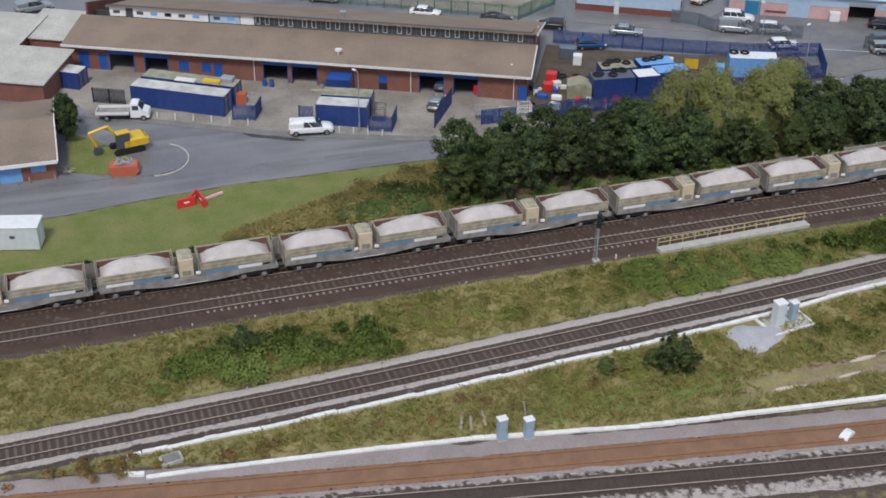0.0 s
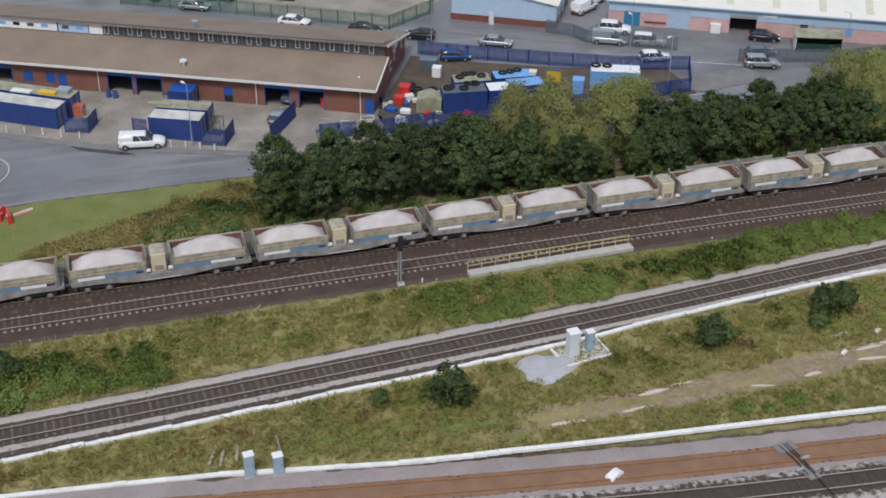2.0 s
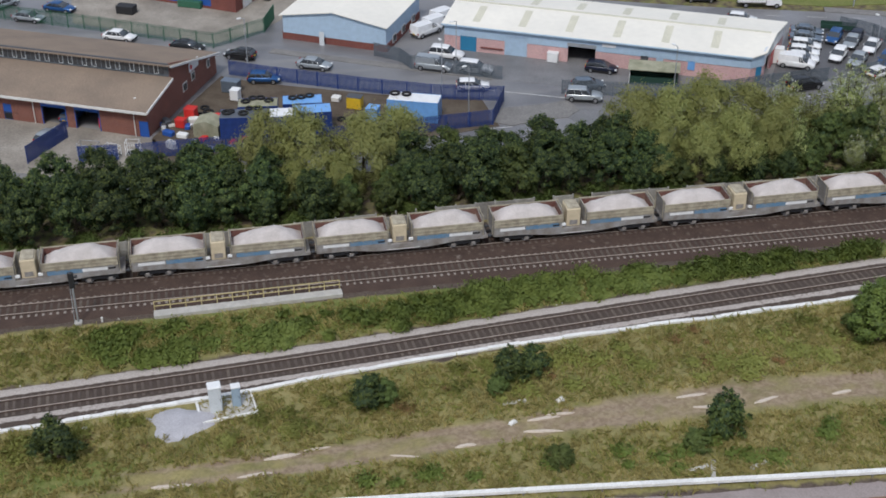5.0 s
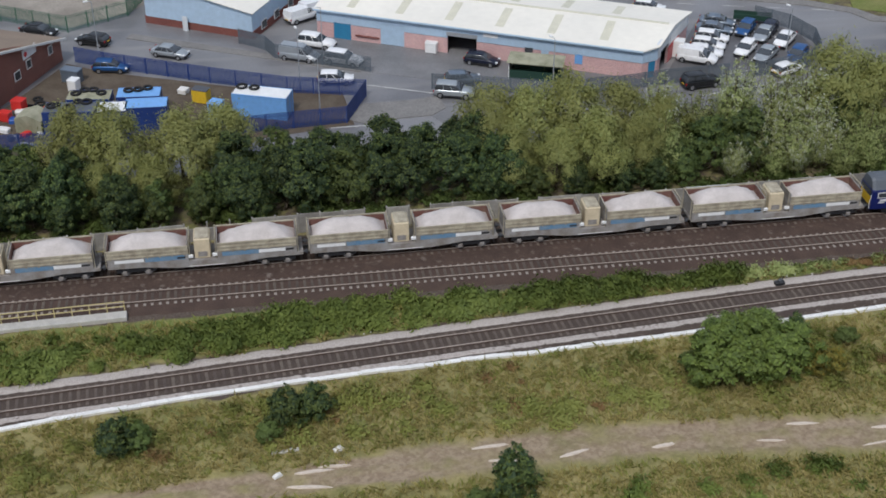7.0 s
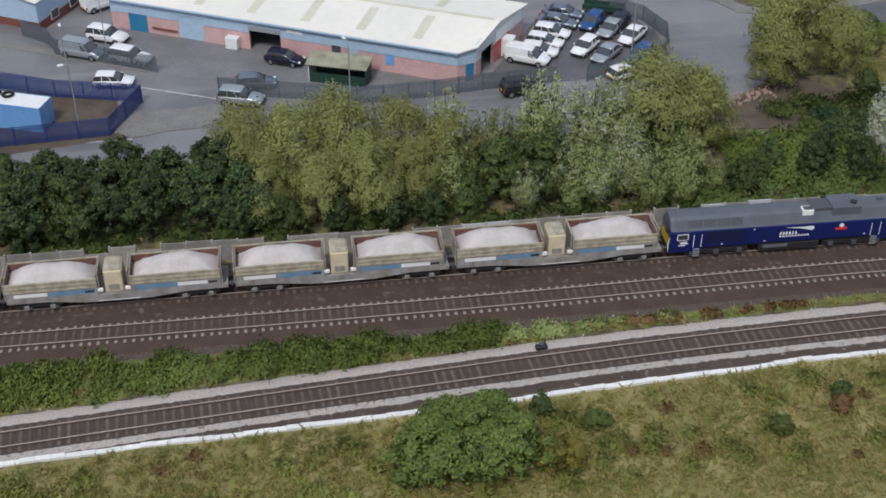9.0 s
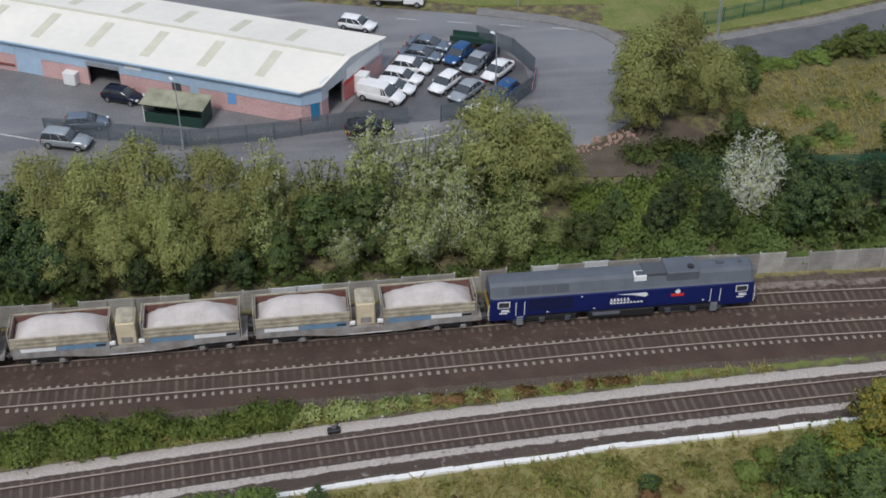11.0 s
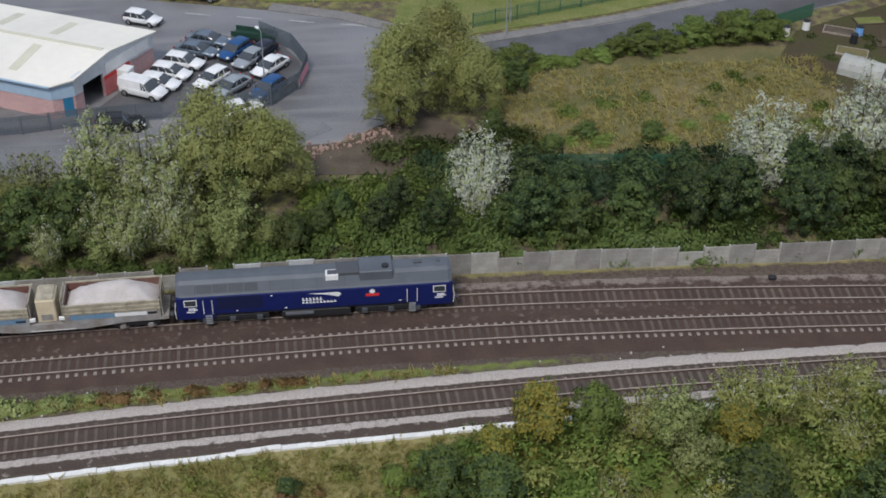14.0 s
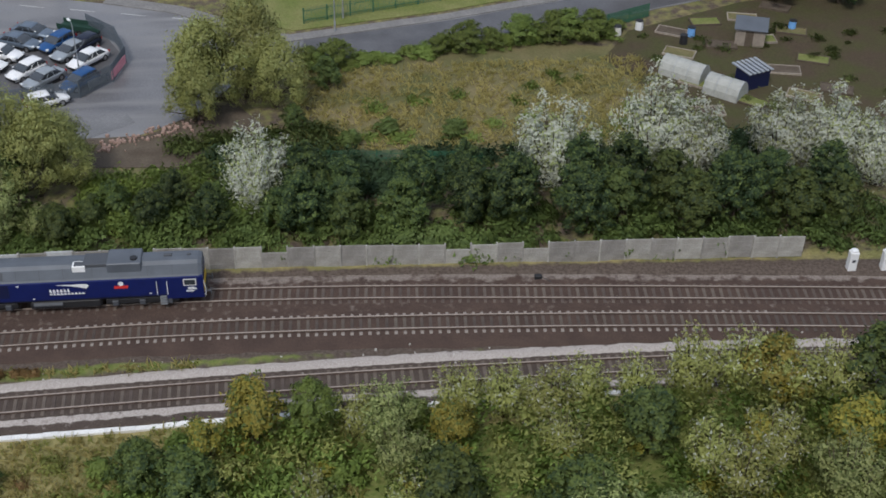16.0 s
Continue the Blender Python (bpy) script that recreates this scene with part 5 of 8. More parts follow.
for x, y, s in ((139, 29, 1.15), (142, 31, 1.1), (137.5, 27, 0.85), (145, 29, 0.9)):
    plant("willow", x, y, s, group="trees at the dead end")
for x, y, s in ((150, 32, 0.62), (146.5, 24.5, 0.5), (155, 23, 0.6), (161, 22, 0.65), (151.5, 21, 0.55)):
    plant("shrub" if x > 150.5 else "green", x, y, s * (1.3 if x > 150.5 else 1.0), 0.75 if x > 150.5 else 1.0, group="trees at the dead end")
x = 148.0
while x < 182:
    plant("bush" if more.random() < 0.5 else "bramble", x, 36.3 + (x - 148) * 0.16 + more.uniform(-0.8, 0.8), more.uniform(0.5, 0.95), 0.62, "hedge along the estate road")
    x += more.uniform(1.1, 2.0)
for x, y in ((200, 48), (207, 47), (214, 43), (220, 38), (205, 50), (190, 52), (196, 54), (203, 52), (210, 56), (186, 55), (217, 50), (226, 46), (150, 58), (158, 62), (132, 64), (118, 70), (108, 74), (100, 78)):
    plant("dark", x, y, 1.25, 1.0, "far trees")
plant("dark", -22.3, 34, 0.7, 1.2)
plant("dark", -22.0, 37, 0.6, 1.2)

# brambles between the main line and the branch
def scrub(name, x0, x1, lo, hi, n, size, hgt, material, label, leaf=0.15, per=420):
    """One low tangle of leaves over a strip of ground, in uneven humps."""
    leaf, per = leaf * 1.05, int(per * 0.95)
    rng = np.random.default_rng(n + int(abs(x0) * 7))
    c, r = [], []
    for i in range(n):
        x = rng.uniform(x0, x1)
        a, b = lo(x), hi(x)
        y = a + (b - a) * rng.uniform(0, 1)
        if math.hypot(x - 36.8, (y + 22.6) * 1.3) < 4.3:
            continue
        q = size * rng.uniform(0.5, 1.15)
        c.append((x, y, ground_z(x, y) + hgt * rng.uniform(0.0, 0.75)))
        r.append(q)
    v, nv = leaf_cloud(rng, c, r, n * per, leaf, squash=0.62, rise=0.45)
    v[:, 2] = np.maximum(v[:, 2], RAILBED - 0.02)
    return tagged(new(name, leaves_to_mesh(name, [(v, nv, material)])), label, "scrub", kind="stuff")


scrub("bramble_patch", -18, 4, lambda x: -16.6, lambda x: -11.2, 60, 1.15, 0.9, L_BRAMBLE, "bright green bramble tangle between the lines")
scrub("bramble_patch", 28, 66, lambda x: float(c_branch(x)) + 2.9, lambda x: float(c_near(x)) - 5.6, 95, 0.95, 0.6, L_BRAMBLE, "green bramble bank between the lines")
scrub("bramble_patch", 60, 104, lambda x: float(c_branch(x)) + 3.1, lambda x: float(c_near(x)) - 3.9, 150, 0.95, 0.75, L_BRAMBLE, "dense green bramble bank between the lines", per=360)
scrub("scrub_patch", 100, 128, lambda x: float(c_branch(x)) + 3.0, lambda x: float(c_near(x)) - 4.0, 34, 0.5, 0.3, L_RUST, "brown dying scrub between the lines", 0.11, 200)
scrub("scrub_patch", 101, 117, lambda x: float(c_branch(x)) + 3.4, lambda x: float(c_near(x)) - 4.2, 14, 0.75, 0.5, L_SAGE, "grey green weeds between the lines", 0.13, 260)
scrub("scrub_patch", -6, 34, lambda x: -14.5, lambda x: -8.6, 34, 0.9, 0.15, BLADEG, "low green weeds in dry grass", 0.12, 220)
scrub("scrub_patch", 14, 60, lambda x: -27, lambda x: float(trough_a(x)) - 1.5, 40, 0.9, 0.15, BLADEG, "low weeds in the rough grass", 0.12, 220)
scrub("scrub_patch", -16, 60, lambda x: -26.5, lambda x: float(trough_a(x)) - 1.4, 22, 0.6, 0.1, L_RUST, "brown dock stems in the rough grass", 0.1, 120)
scrub("scrub_patch", 60, 132, lambda x: -25.2, lambda x: float(trough_a(x)) - 1.8, 70, 1.05, 0.2, BLADEG, "green weeds and brambles in the rough grass", 0.13, 260)
scrub("scrub_patch", 60, 132, lambda x: -25.0, lambda x: float(trough_a(x)) - 1.5, 22, 0.6, 0.15, L_RUST, "brown dying weeds in the rough grass", 0.1, 140)
scrub("scrub_patch", 48, 135, lambda x: min(float(trough_b(x)) + 1.6, -33), lambda x: -32.6, 60, 0.9, 0.35, L_BRAMBLE, "green weeds beside the dirt track", 0.13, 260)
scrub("scrub_patch", -36, -18, lambda x: -26.5, lambda x: -23.6, 22, 0.5, 0.2, L_RUST, "brown weeds at the junction", 0.1, 160)
scrub("bank_scrub", 18, 126, lambda x: float(wall_y(x)) + 0.7, lambda x: float(wall_y(x)) + 4.0, 130, 1.05, 0.8, L_GREEN, "undergrowth at the foot of the tree belt", 0.16, 260)
scrub("bank_scrub", 124, 198, lambda x: float(wall_y(x)) + 0.8, lambda x: float(wall_y(x)) + 7.0, 190, 1.3, 1.6, L_GREEN, "green brambles covering the bank behind the wall", 0.17, 330)
scrub("bank_scrub", 128, 150, lambda x: 9.0, lambda x: 17.0, 80, 1.3, 1.5, L_BRAMBLE, "green brambles covering the bank behind the wall", 0.17, 330)
scrub("bank_scrub", 140, 190, lambda x: 13.0, lambda x: 19.0, 150, 1.35, 1.3, L_DARK, "dark scrub along the top of the bank", 0.17, 260)
scrub("bank_scrub", 136, 150, lambda x: 15.0, lambda x: 24.0, 60, 1.2, 1.0, L_GREEN, "green scrub below the dead end", 0.16, 260)
scrub("bank_scrub", 152, 186, lambda x: 20.0, lambda x: 33.0, 30, 0.9, 0.4, L_BRAMBLE, "low green weeds in the dry meadow", 0.14, 200)
scrub("allotment_greens", 183, 212, lambda x: 20.0, lambda x: 42.0, 60, 0.75, 0.25, L_GREEN, "vegetable greens and weeds on the allotments", 0.12, 150)
scrub("bank_scrub", -36, 18, lambda x: float(wall_y(x)) + 0.7, lambda x: float(wall_y(x)) + 2.4, 70, 0.7, 0.5, L_DARK, "dark hedge scrub along the wall", 0.14, 260)
scrub("bank_scrub", -6, 19, lambda x: 6.5, lambda x: min(16.5, 8.2 + (x + 6) * 0.42), 60, 0.95, 0.25, BLADE, "yellowing weeds on the verge", 0.13, 220)
scrub("bank_scrub", 4, 19, lambda x: 6.5, lambda x: 13, 40, 1.0, 0.8, L_GREEN, "green bramble on the verge", 0.14, 260)
scrub("thicket_undergrowth", 134, 202, lambda x: -42, lambda x: -14.8 - max(0, 148 - x) * 0.3, 460, 1.7, 2.6, L_BRAMBLE, "tangled green undergrowth of the thicket", 0.18, 190)
scrub("thicket_undergrowth", 140, 202, lambda x: -40, lambda x: -15.5 - max(0, 148 - x) * 0.3, 240, 1.4, 3.6, L_SALLOW, "olive willow shoots in the thicket", 0.15, 190)
scrub("thicket_undergrowth", 138, 202, lambda x: -40, lambda x: -16.5 - max(0, 148 - x) * 0.3, 90, 0.8, 3.8, L_YELLOW, "yellowing shoots in the thicket", 0.13, 150)
SH = "shrubs in the rough grass"
for k, x, y, s, h in (("shrub", 20.4, -24.2, 0.62, 0.8), ("darkshrub", 26.1, -25.8, 1.15, 1.05), ("shrub", 25, -24.6, 0.8, 0.7), ("darkshrub", 50.5, -23.9, 1.0, 0.9), ("shrub", 52.3, -23.2, 0.8, 0.8), ("darkshrub", 63.2, -22.2, 1.0, 0.9),
                      ("darkshrub", 65.2, -21.8, 0.9, 1.0), ("shrub", 61.6, -23.8, 0.7, 0.8), ("shrub", 64.4, -33.8, 0.8, 0.8), ("darkshrub", 78.4, -32.6, 1.15, 1.0), ("shrub", 75.6, -33.6, 0.8, 0.8), ("darkshrub", 105, -17.2, 0.6, 1.0),
                      ("shrub", 108.5, -19, 0.7, 0.8), ("shrub", 121, -21.6, 0.55, 1.1), ("rust", 126, -19.8, 0.8, 1.0), ("darkshrub", 126.5, -18.8, 0.5, 1.0), ("darkshrub", -9.5, -12.6, 0.75, 1.1)):
    plant(k, x, y, s, h, SH)
for x, y, s, k in ((96.5, -22.5, 1.15, "bush"), (99.5, -21.5, 1.2, "bush"), (102, -22.5, 1.1, "bush"), (98, -19.5, 0.95, "bush"), (104.5, -22.5, 0.75, "yellow"), (95, -20.5, 0.7, "shrub"), (101, -19.3, 0.9, "bush"), (106.3, -22.3, 0.55, "yellow")):
    plant(k, x, y, s, 0.78, "large bush by the dirt track")
# thicket beyond the end of the trough
TH = "thicket south of the branch line"
plant("yellow", 143.2, -16.6, 1.12, 1.05, TH)
plant("yellow", 140, -17.6, 0.7, 1.0, TH)
for i in range(72):
    x = more.uniform(137, 200)
    y = more.uniform(-38, -14.5 - max(0, 150 - x) * 0.22)
    k = ["green", "shoots", "sage", "shoots", "bramble", "bramble", "shoots", "yellow", "shoots", "sage"][int(more.integers(10))]
    plant(k, x, y, more.uniform(0.8, 1.2) * (0.8 if x < 150 else 1.0), 0.95, TH)
for x, y, s, k in ((173, -14.5, 1.25, "shoots"), (176.5, -14.5, 1.3, "shoots"), (179.5, -15.5, 1.2, "shoots"), (157, -15, 0.95, "shoots"), (160, -15, 1.0, "shoots"), (165.5, -14.8, 1.0, "shoots"), (182.5, -16, 1.2, "shoots"), (186, -16.5, 1.2, "green"), (163, -16, 1.0, "shoots"), (152, -17, 0.95, "sage"), (169, -15, 0.95, "shoots"), (150, -16, 0.9, "shoots"), (154, -15.5, 0.85, "bramble"), (147, -16, 0.8, "bush"),
                   (138, -16.2, 0.55, "bramble"), (135, -17, 0.6, "bramble"), (133.5, -18.5, 0.7, "bramble"), (136, -20, 0.8, "green"), (139, -22, 0.9, "green"), (131, -22, 0.5, "rust")):
    plant(k, x, y, s, 1.0, TH)

# grass tufts
def tufts(name, n, sampler, size, material, label):
    rng = np.random.default_rng(len(name) + n)
    P = np.array([sampler(rng) for i in range(n)])
    zz = np.array([ground_z(a, b) for a, b in P])
    k = 5
    base = np.repeat(np.column_stack([P, zz]), k, 0) + np.column_stack([rng.normal(0, 0.16, (n * k, 2)), np.zeros(n * k)])
    ang = rng.uniform(0, 6.283, n * k)
    hgt = size * rng.uniform(0.5, 1.3, n * k)
    lean = rng.uniform(0.5, 1.5, n * k)
    dx, dy = np.cos(ang), np.sin(ang)
    w = 0.05
    side_ = np.column_stack([-dy, dx, np.zeros(n * k)]) * w
    tip = base + np.column_stack([dx * lean * hgt, dy * lean * hgt, hgt])
    mid = base + np.column_stack([dx * lean * hgt * 0.3, dy * lean * hgt * 0.3, hgt * 0.6])
    v = np.stack([base - side_, base + side_, mid + side_ * 0.8, tip, mid - side_ * 0.8], 1).reshape(-1, 3)
    v[:, 2] -= 0.02
    me = bpy.data.meshes.new(name)
    me.from_pydata(v.tolist(), [], np.arange(n * k * 5).reshape(-1, 5).tolist())
    me.materials.append(material)
    return tagged(new(name, me), label, "grass", kind="stuff")


def in_rough(rng):
    while True:
        x, y = rng.uniform(-45, 150), rng.uniform(-44, -6.5)
        i, j = int(np.searchsorted(gx, x)), int(np.searchsorted(gyy, y))
        if earth[i, j] < 0.3 and dirt[i, j] < 0.25 and abs(y - trough_a(x)) > 0.55 and abs(y - trough_b(x)) > 0.55 and math.hypot(x - 35.8, (y + 23) * 1.35) > 2.8:
            return x, y


tufts("rough_grass_tufts", 13500, in_rough, 0.42, BLADE, "tufts of dry yellow rough grass")
tufts("green_grass_tufts", 8000, in_rough, 0.36, BLADEG, "tufts of green rough grass")
tufts("meadow_tufts", 1600, lambda r: (r.uniform(147, 182), r.uniform(20, 36)), 0.5, BLADE, "tall dry meadow grass")
tufts("verge_tufts", 2600, lambda r: (lambda x: (x, r.uniform(6.5, min(17, 8.5 + (x + 6) * 0.42))))(r.uniform(-8, 19)), 0.45, BLADE, "tall dry grass on the verge")
for kk in KINDS.values():
    for src in kk:
        for o in (*src.children_recursive, src):
            bpy.data.objects.remove(o)

# ---------------------------------------------------------------- train
def wheel(parent, x, y, r, w=0.13, mt=BLACK, rim=True):
    s = 1 if y > 0 else -1
    wl = part("wheel", M().cyl((x, y - w / 2, r), (x, y + w / 2, r), r, n=18), mt, parent)
    if rim:
        part("hub", M().cyl((x, y + s * w / 2, r), (x, y + s * (w / 2 + 0.05), r), r * 0.4, r * 0.32, 12), WAGG, wl)
    return wl


def on_track(ob, xa, xb):
    """Stand a vehicle on the far track with its ends at xa and xb."""
    ya, yb = float(c_far(xa + 3)), float(c_far(xb - 3))
    a = math.atan2(yb - ya, xb - xa - 6)
    ob.matrix_world = pose(xa, ya - 3 * math.tan(a), 0, 0, 0, math.degrees(a))


LOCO = 119.0
lo = thing("diesel_locomotive", 0, 0, 0, 0, "dark blue diesel freight locomotive with a grey roof", "locomotive")
BL = 20.4


def loft(m, stations, pts):
    k = len(pts[0])
    vs = [(x, y, z) for x, p in zip(stations, pts) for y, z in p]
    fs = [(i * k + j, (i + 1) * k + j, (i + 1) * k + (j + 1) % k, i * k + (j + 1) % k) for i in range(len(stations) - 1) for j in range(k)]
    return m.add(vs, fs + [tuple(range(k - 1, -1, -1)), tuple(range((len(stations) - 1) * k, len(stations) * k))])


low = [(-1.30, 1.12), (-1.325, 1.3), (-1.325, 2.68), (-1.28, 2.78), (1.28, 2.78), (1.325, 2.68), (1.325, 1.3), (1.30, 1.12)]
cabe = [(-1.24, 0.75), (-1.27, 1.3), (-1.22, 2.62), (-1.14, 2.78), (1.14, 2.78), (1.22, 2.62), (1.27, 1.3), (1.24, 0.75)]
cabm = [(-1.30, 0.78), (-1.325, 1.3), (-1.325, 2.68), (-1.28, 2.78), (1.28, 2.78), (1.325, 2.68), (1.325, 1.3), (1.30, 0.78)]
body = part("body", loft(M(), [0.0, 0.25, 2.75], [cabe, cabm, cabm]), NAVY, lo, "dark blue bodyside")
part("cab", loft(M(), [17.65, BL - 0.25, BL], [cabm, cabm, cabe]), NAVY, lo)
part("engine_casing", loft(M(), [2.75, 17.65], [low, low]), NAVY, lo)
ro = [(-1.28, 2.785), (-1.2, 2.9), (-0.86, 3.6), (-0.58, 3.8), (0, 3.86), (0.58, 3.8), (0.86, 3.6), (1.2, 2.9), (1.28, 2.785)]
roe = [(-1.14, 2.785), (-1.06, 2.9), (-0.78, 3.5), (-0.52, 3.68), (0, 3.73), (0.52, 3.68), (0.78, 3.5), (1.06, 2.9), (1.14, 2.785)]
roof = part("roof", loft(M(), [0.02, 0.3, BL - 0.3, BL - 0.02], [roe, ro, ro, roe]), LGREY, lo, "weathered grey roof with chamfered sides")


def on_slope(name, x0, x1, t0, t1, mt, parent, label="", out=0.012, side=-1):
    """A plate on the sloping roof side, t from cantrail to roof edge."""
    a, b = Vector((0, side * 1.2, 2.9)), Vector((0, side * 0.86, 3.6))
    n = Vector((0, side * 0.9, 0.437)) * out
    p, q = a.lerp(b, t0), a.lerp(b, t1)
    vs = [(x0, p.y, p.z), (x1, p.y, p.z), (x1, q.y, q.z), (x0, q.y, q.z)]
    vs += [(x, y + n.y, z + n.z) for x, y, z in vs]
    return part(name, M().add(vs, [(0, 1, 2, 3), (4, 5, 6, 7), (0, 1, 5, 4), (1, 2, 6, 5), (2, 3, 7, 6), (3, 0, 4, 7)]), mt, parent, label)


for sd in (-1, 1):
    gr = on_slope("roof_grille", 1.4 + (0 if sd < 0 else 0), 6.0, 0.12, 0.92, DGREY, roof, "dark radiator grille", side=sd)
    for k in range(4):
        on_slope("grille_bar", 1.5 + k * 1.15, 1.56 + k * 1.15, 0.12, 0.92, LGREY, gr, out=0.03, side=sd)
    for x in (6.9, 8.6, 10.3, 12.4, 16.4, 18.2):
        on_slope("panel_seam", x, x + 0.03, 0.02, 0.98, DGREY, roof, out=0.015, side=sd)
    part("side_panel", M().box(2.9, sd * 1.325 - 0.012, 1.5, 6.3, sd * 1.325 + 0.012, 2.66), NAVYD, body, "near-black louvred side panel")
    for x in (1.95, 2.6, 17.0, 17.75):
        part("handrail", M().cyl((x, sd * 1.39, 1.25), (x, sd * 1.39, 2.45), 0.03, n=6), WHITE, body, "white grab rail")
    for x in (0.55, 18.95):
        fr = part("cab_window", M().box(x, sd * 1.325 - 0.02, 1.95, x + 0.95, sd * 1.325 + 0.02, 2.55), TRIM, body, "pale framed cab side window")
        part("pane", M().box(x + 0.07, sd * 1.347 - 0.008, 2.02, x + 0.88, sd * 1.347 + 0.008, 2.48), GLASS, fr)
        part("data_panel", M().box(x + 0.15, sd * 1.325 - 0.015, 1.4, x + 0.75, sd * 1.325 + 0.015, 1.5).box(x + 0.3, sd * 1.325 - 0.015, 1.58, x + 0.95, sd * 1.325 + 0.015, 1.68).box(x + 0.3, sd * 1.325 - 0.015, 1.72, x + 0.85, sd * 1.325 + 0.015, 1.8), WHITE, body, "small white data marks")
    for x in (2.28, 17.38):
        for k in range(4):
            part("step", M().box(x - 0.25, sd * 1.3 - 0.14, 0.35 + k * 0.22, x + 0.25, sd * 1.3 + 0.08, 0.39 + k * 0.22), STEEL, body)
    part("sill_stripe", M().box(2.8, sd * 1.33 - 0.01, 1.13, 17.6, sd * 1.33 + 0.01, 1.2), NAVYD, body)
    em = part("emblem", M().box(13.9, sd * 1.335 - 0.01, 1.95, 14.9, sd * 1.335 + 0.01, 2.2), RED, body, "red and white bodyside emblem")
    part("emblem_disc", M().cyl((14.4, sd * 1.32, 2.38), (14.4, sd * 1.345, 2.38), 0.2, n=14), WHITE, em)
    lg = M()
    for x0, x1, z0, z1 in ((9.2, 10.75, 1.86, 2.12), (9.2, 11.75, 1.62, 1.78)):
        x = x0
        while x < x1:
            lg.box(x, sd * 1.335 - 0.01, z0, x + 0.12, sd * 1.335 + 0.01, z1)
            lg.box(x + 0.12, sd * 1.335 - 0.01, z0, x + 0.2, sd * 1.335 + 0.01, z0 + 0.07)
            x += 0.26
    part("logo_bars", lg, WHITE, body, "plain white logo bars")
    wing = [(9.7, 2.5), (10.6, 2.4), (11.2, 2.3), (11.9, 2.1), (12.1, 2.35), (11.9, 2.52), (11.0, 2.5)]
    part("logo_wing", M().side(wing, lambda x, z: 0.01), WHITE, body, at=Matrix.Translation((0, sd * 1.337, 0)))
    for x, z in ((6.9, 2.5), (4.3, 1.3), (16.4, 1.35), (7.9, 1.3)):
        part("marker", M().box(x, sd * 1.335 - 0.01, z, x + 0.16, sd * 1.335 + 0.01, z + 0.08), WHITE, body)
hatch = part("roof_hatch", M().box(11.0, -0.98, 3.3, 11.95, -0.25, 3.84, 0.03), WHITE, roof, "bright white roof hatch")
part("hatch_grille", M().box(11.14, -0.9, 3.84, 11.81, -0.36, 3.855), DGREY, hatch)
part("roof_walkway", M().box(11.8, -0.85, 3.62, 13.5, 0.6, 3.9, 0.02), DGREY, roof)
part("exhaust_box", M().box(13.5, -1.05, 3.22, 16.0, 0.9, 4.0, 0.06), LGREY, roof, "raised silencer box")
part("exhaust_stack", M().cyl((15.45, -0.45, 3.98), (15.45, -0.45, 4.12), 0.26, n=14), BLACK, roof, "round black exhaust")
part("horn", M().box(17.6, -0.15, 3.84, 18.2, 0.15, 3.98, 0.03).box(19.3, -0.1, 3.84, 19.6, 0.1, 3.94, 0.03), DGREY, roof)
for x, s in ((0.0, -1), (BL, 1)):
    part("end_panel", M().box(x - 0.02, -1.1, 0.95, x + 0.02, 1.1, 2.0), YELLOW, body, "yellow warning panel")
    part("windscreen", M().box(x - 0.02, -1.05, 2.05, x + 0.02, 1.05, 2.62), GLASS, body)
    part("buffer_beam", M().box(min(x, x + s * 0.12), -1.2, 0.75, max(x, x + s * 0.12), 1.2, 1.15), BLACK, body)
    for y in (-0.87, 0.87):
        part("buffer", M().cyl((x, y, 1.05), (x + s * 0.5, y, 1.05), 0.09, n=10).cyl((x + s * 0.45, y, 1.05), (x + s * 0.52, y, 1.05), 0.25, n=14), DGREY, body)
    part("end_rail", M().tube([(x + s * 0.1, -1.28, 0.9), (x + s * 0.16, -1.28, 1.6), (x + s * 0.05, -1.26, 2.3)], 0.03), WHITE, body)
part("underframe", M().box(0.3, -1.2, 0.95, BL - 0.3, 1.2, 1.14), BLACK, lo)
part("fuel_tank", M().box(7.6, -1.25, 0.35, 12.8, 1.25, 1.0, 0.12), BLACK, lo)
part("air_tank", M().cyl((7.9, -1.28, 0.72), (10.0, -1.28, 0.72), 0.16, n=12), DGREY, lo)
for x0 in (1.9, 13.7):
    bg = part("bogie", M().box(x0 - 0.6, -1.15, 0.42, x0 + 4.8, -1.0, 0.85, 0.05).box(x0 - 0.6, 1.0, 0.42, x0 + 4.8, 1.15, 0.85, 0.05).box(x0 + 0.8, -1, 0.5, x0 + 3.4, 1, 0.8), BLACK, lo)
    for k in range(3):
        for y in (-0.78, 0.78):
            wheel(bg, x0 + 0.1 + k * 2.0, y, 0.53)
        part("axlebox", M().box(x0 - 0.12 + k * 2.0, -1.28, 0.35, x0 + 0.32 + k * 2.0, -1.14, 0.75, 0.03), DGREY, bg)
on_track(lo, LOCO, LOCO + BL)

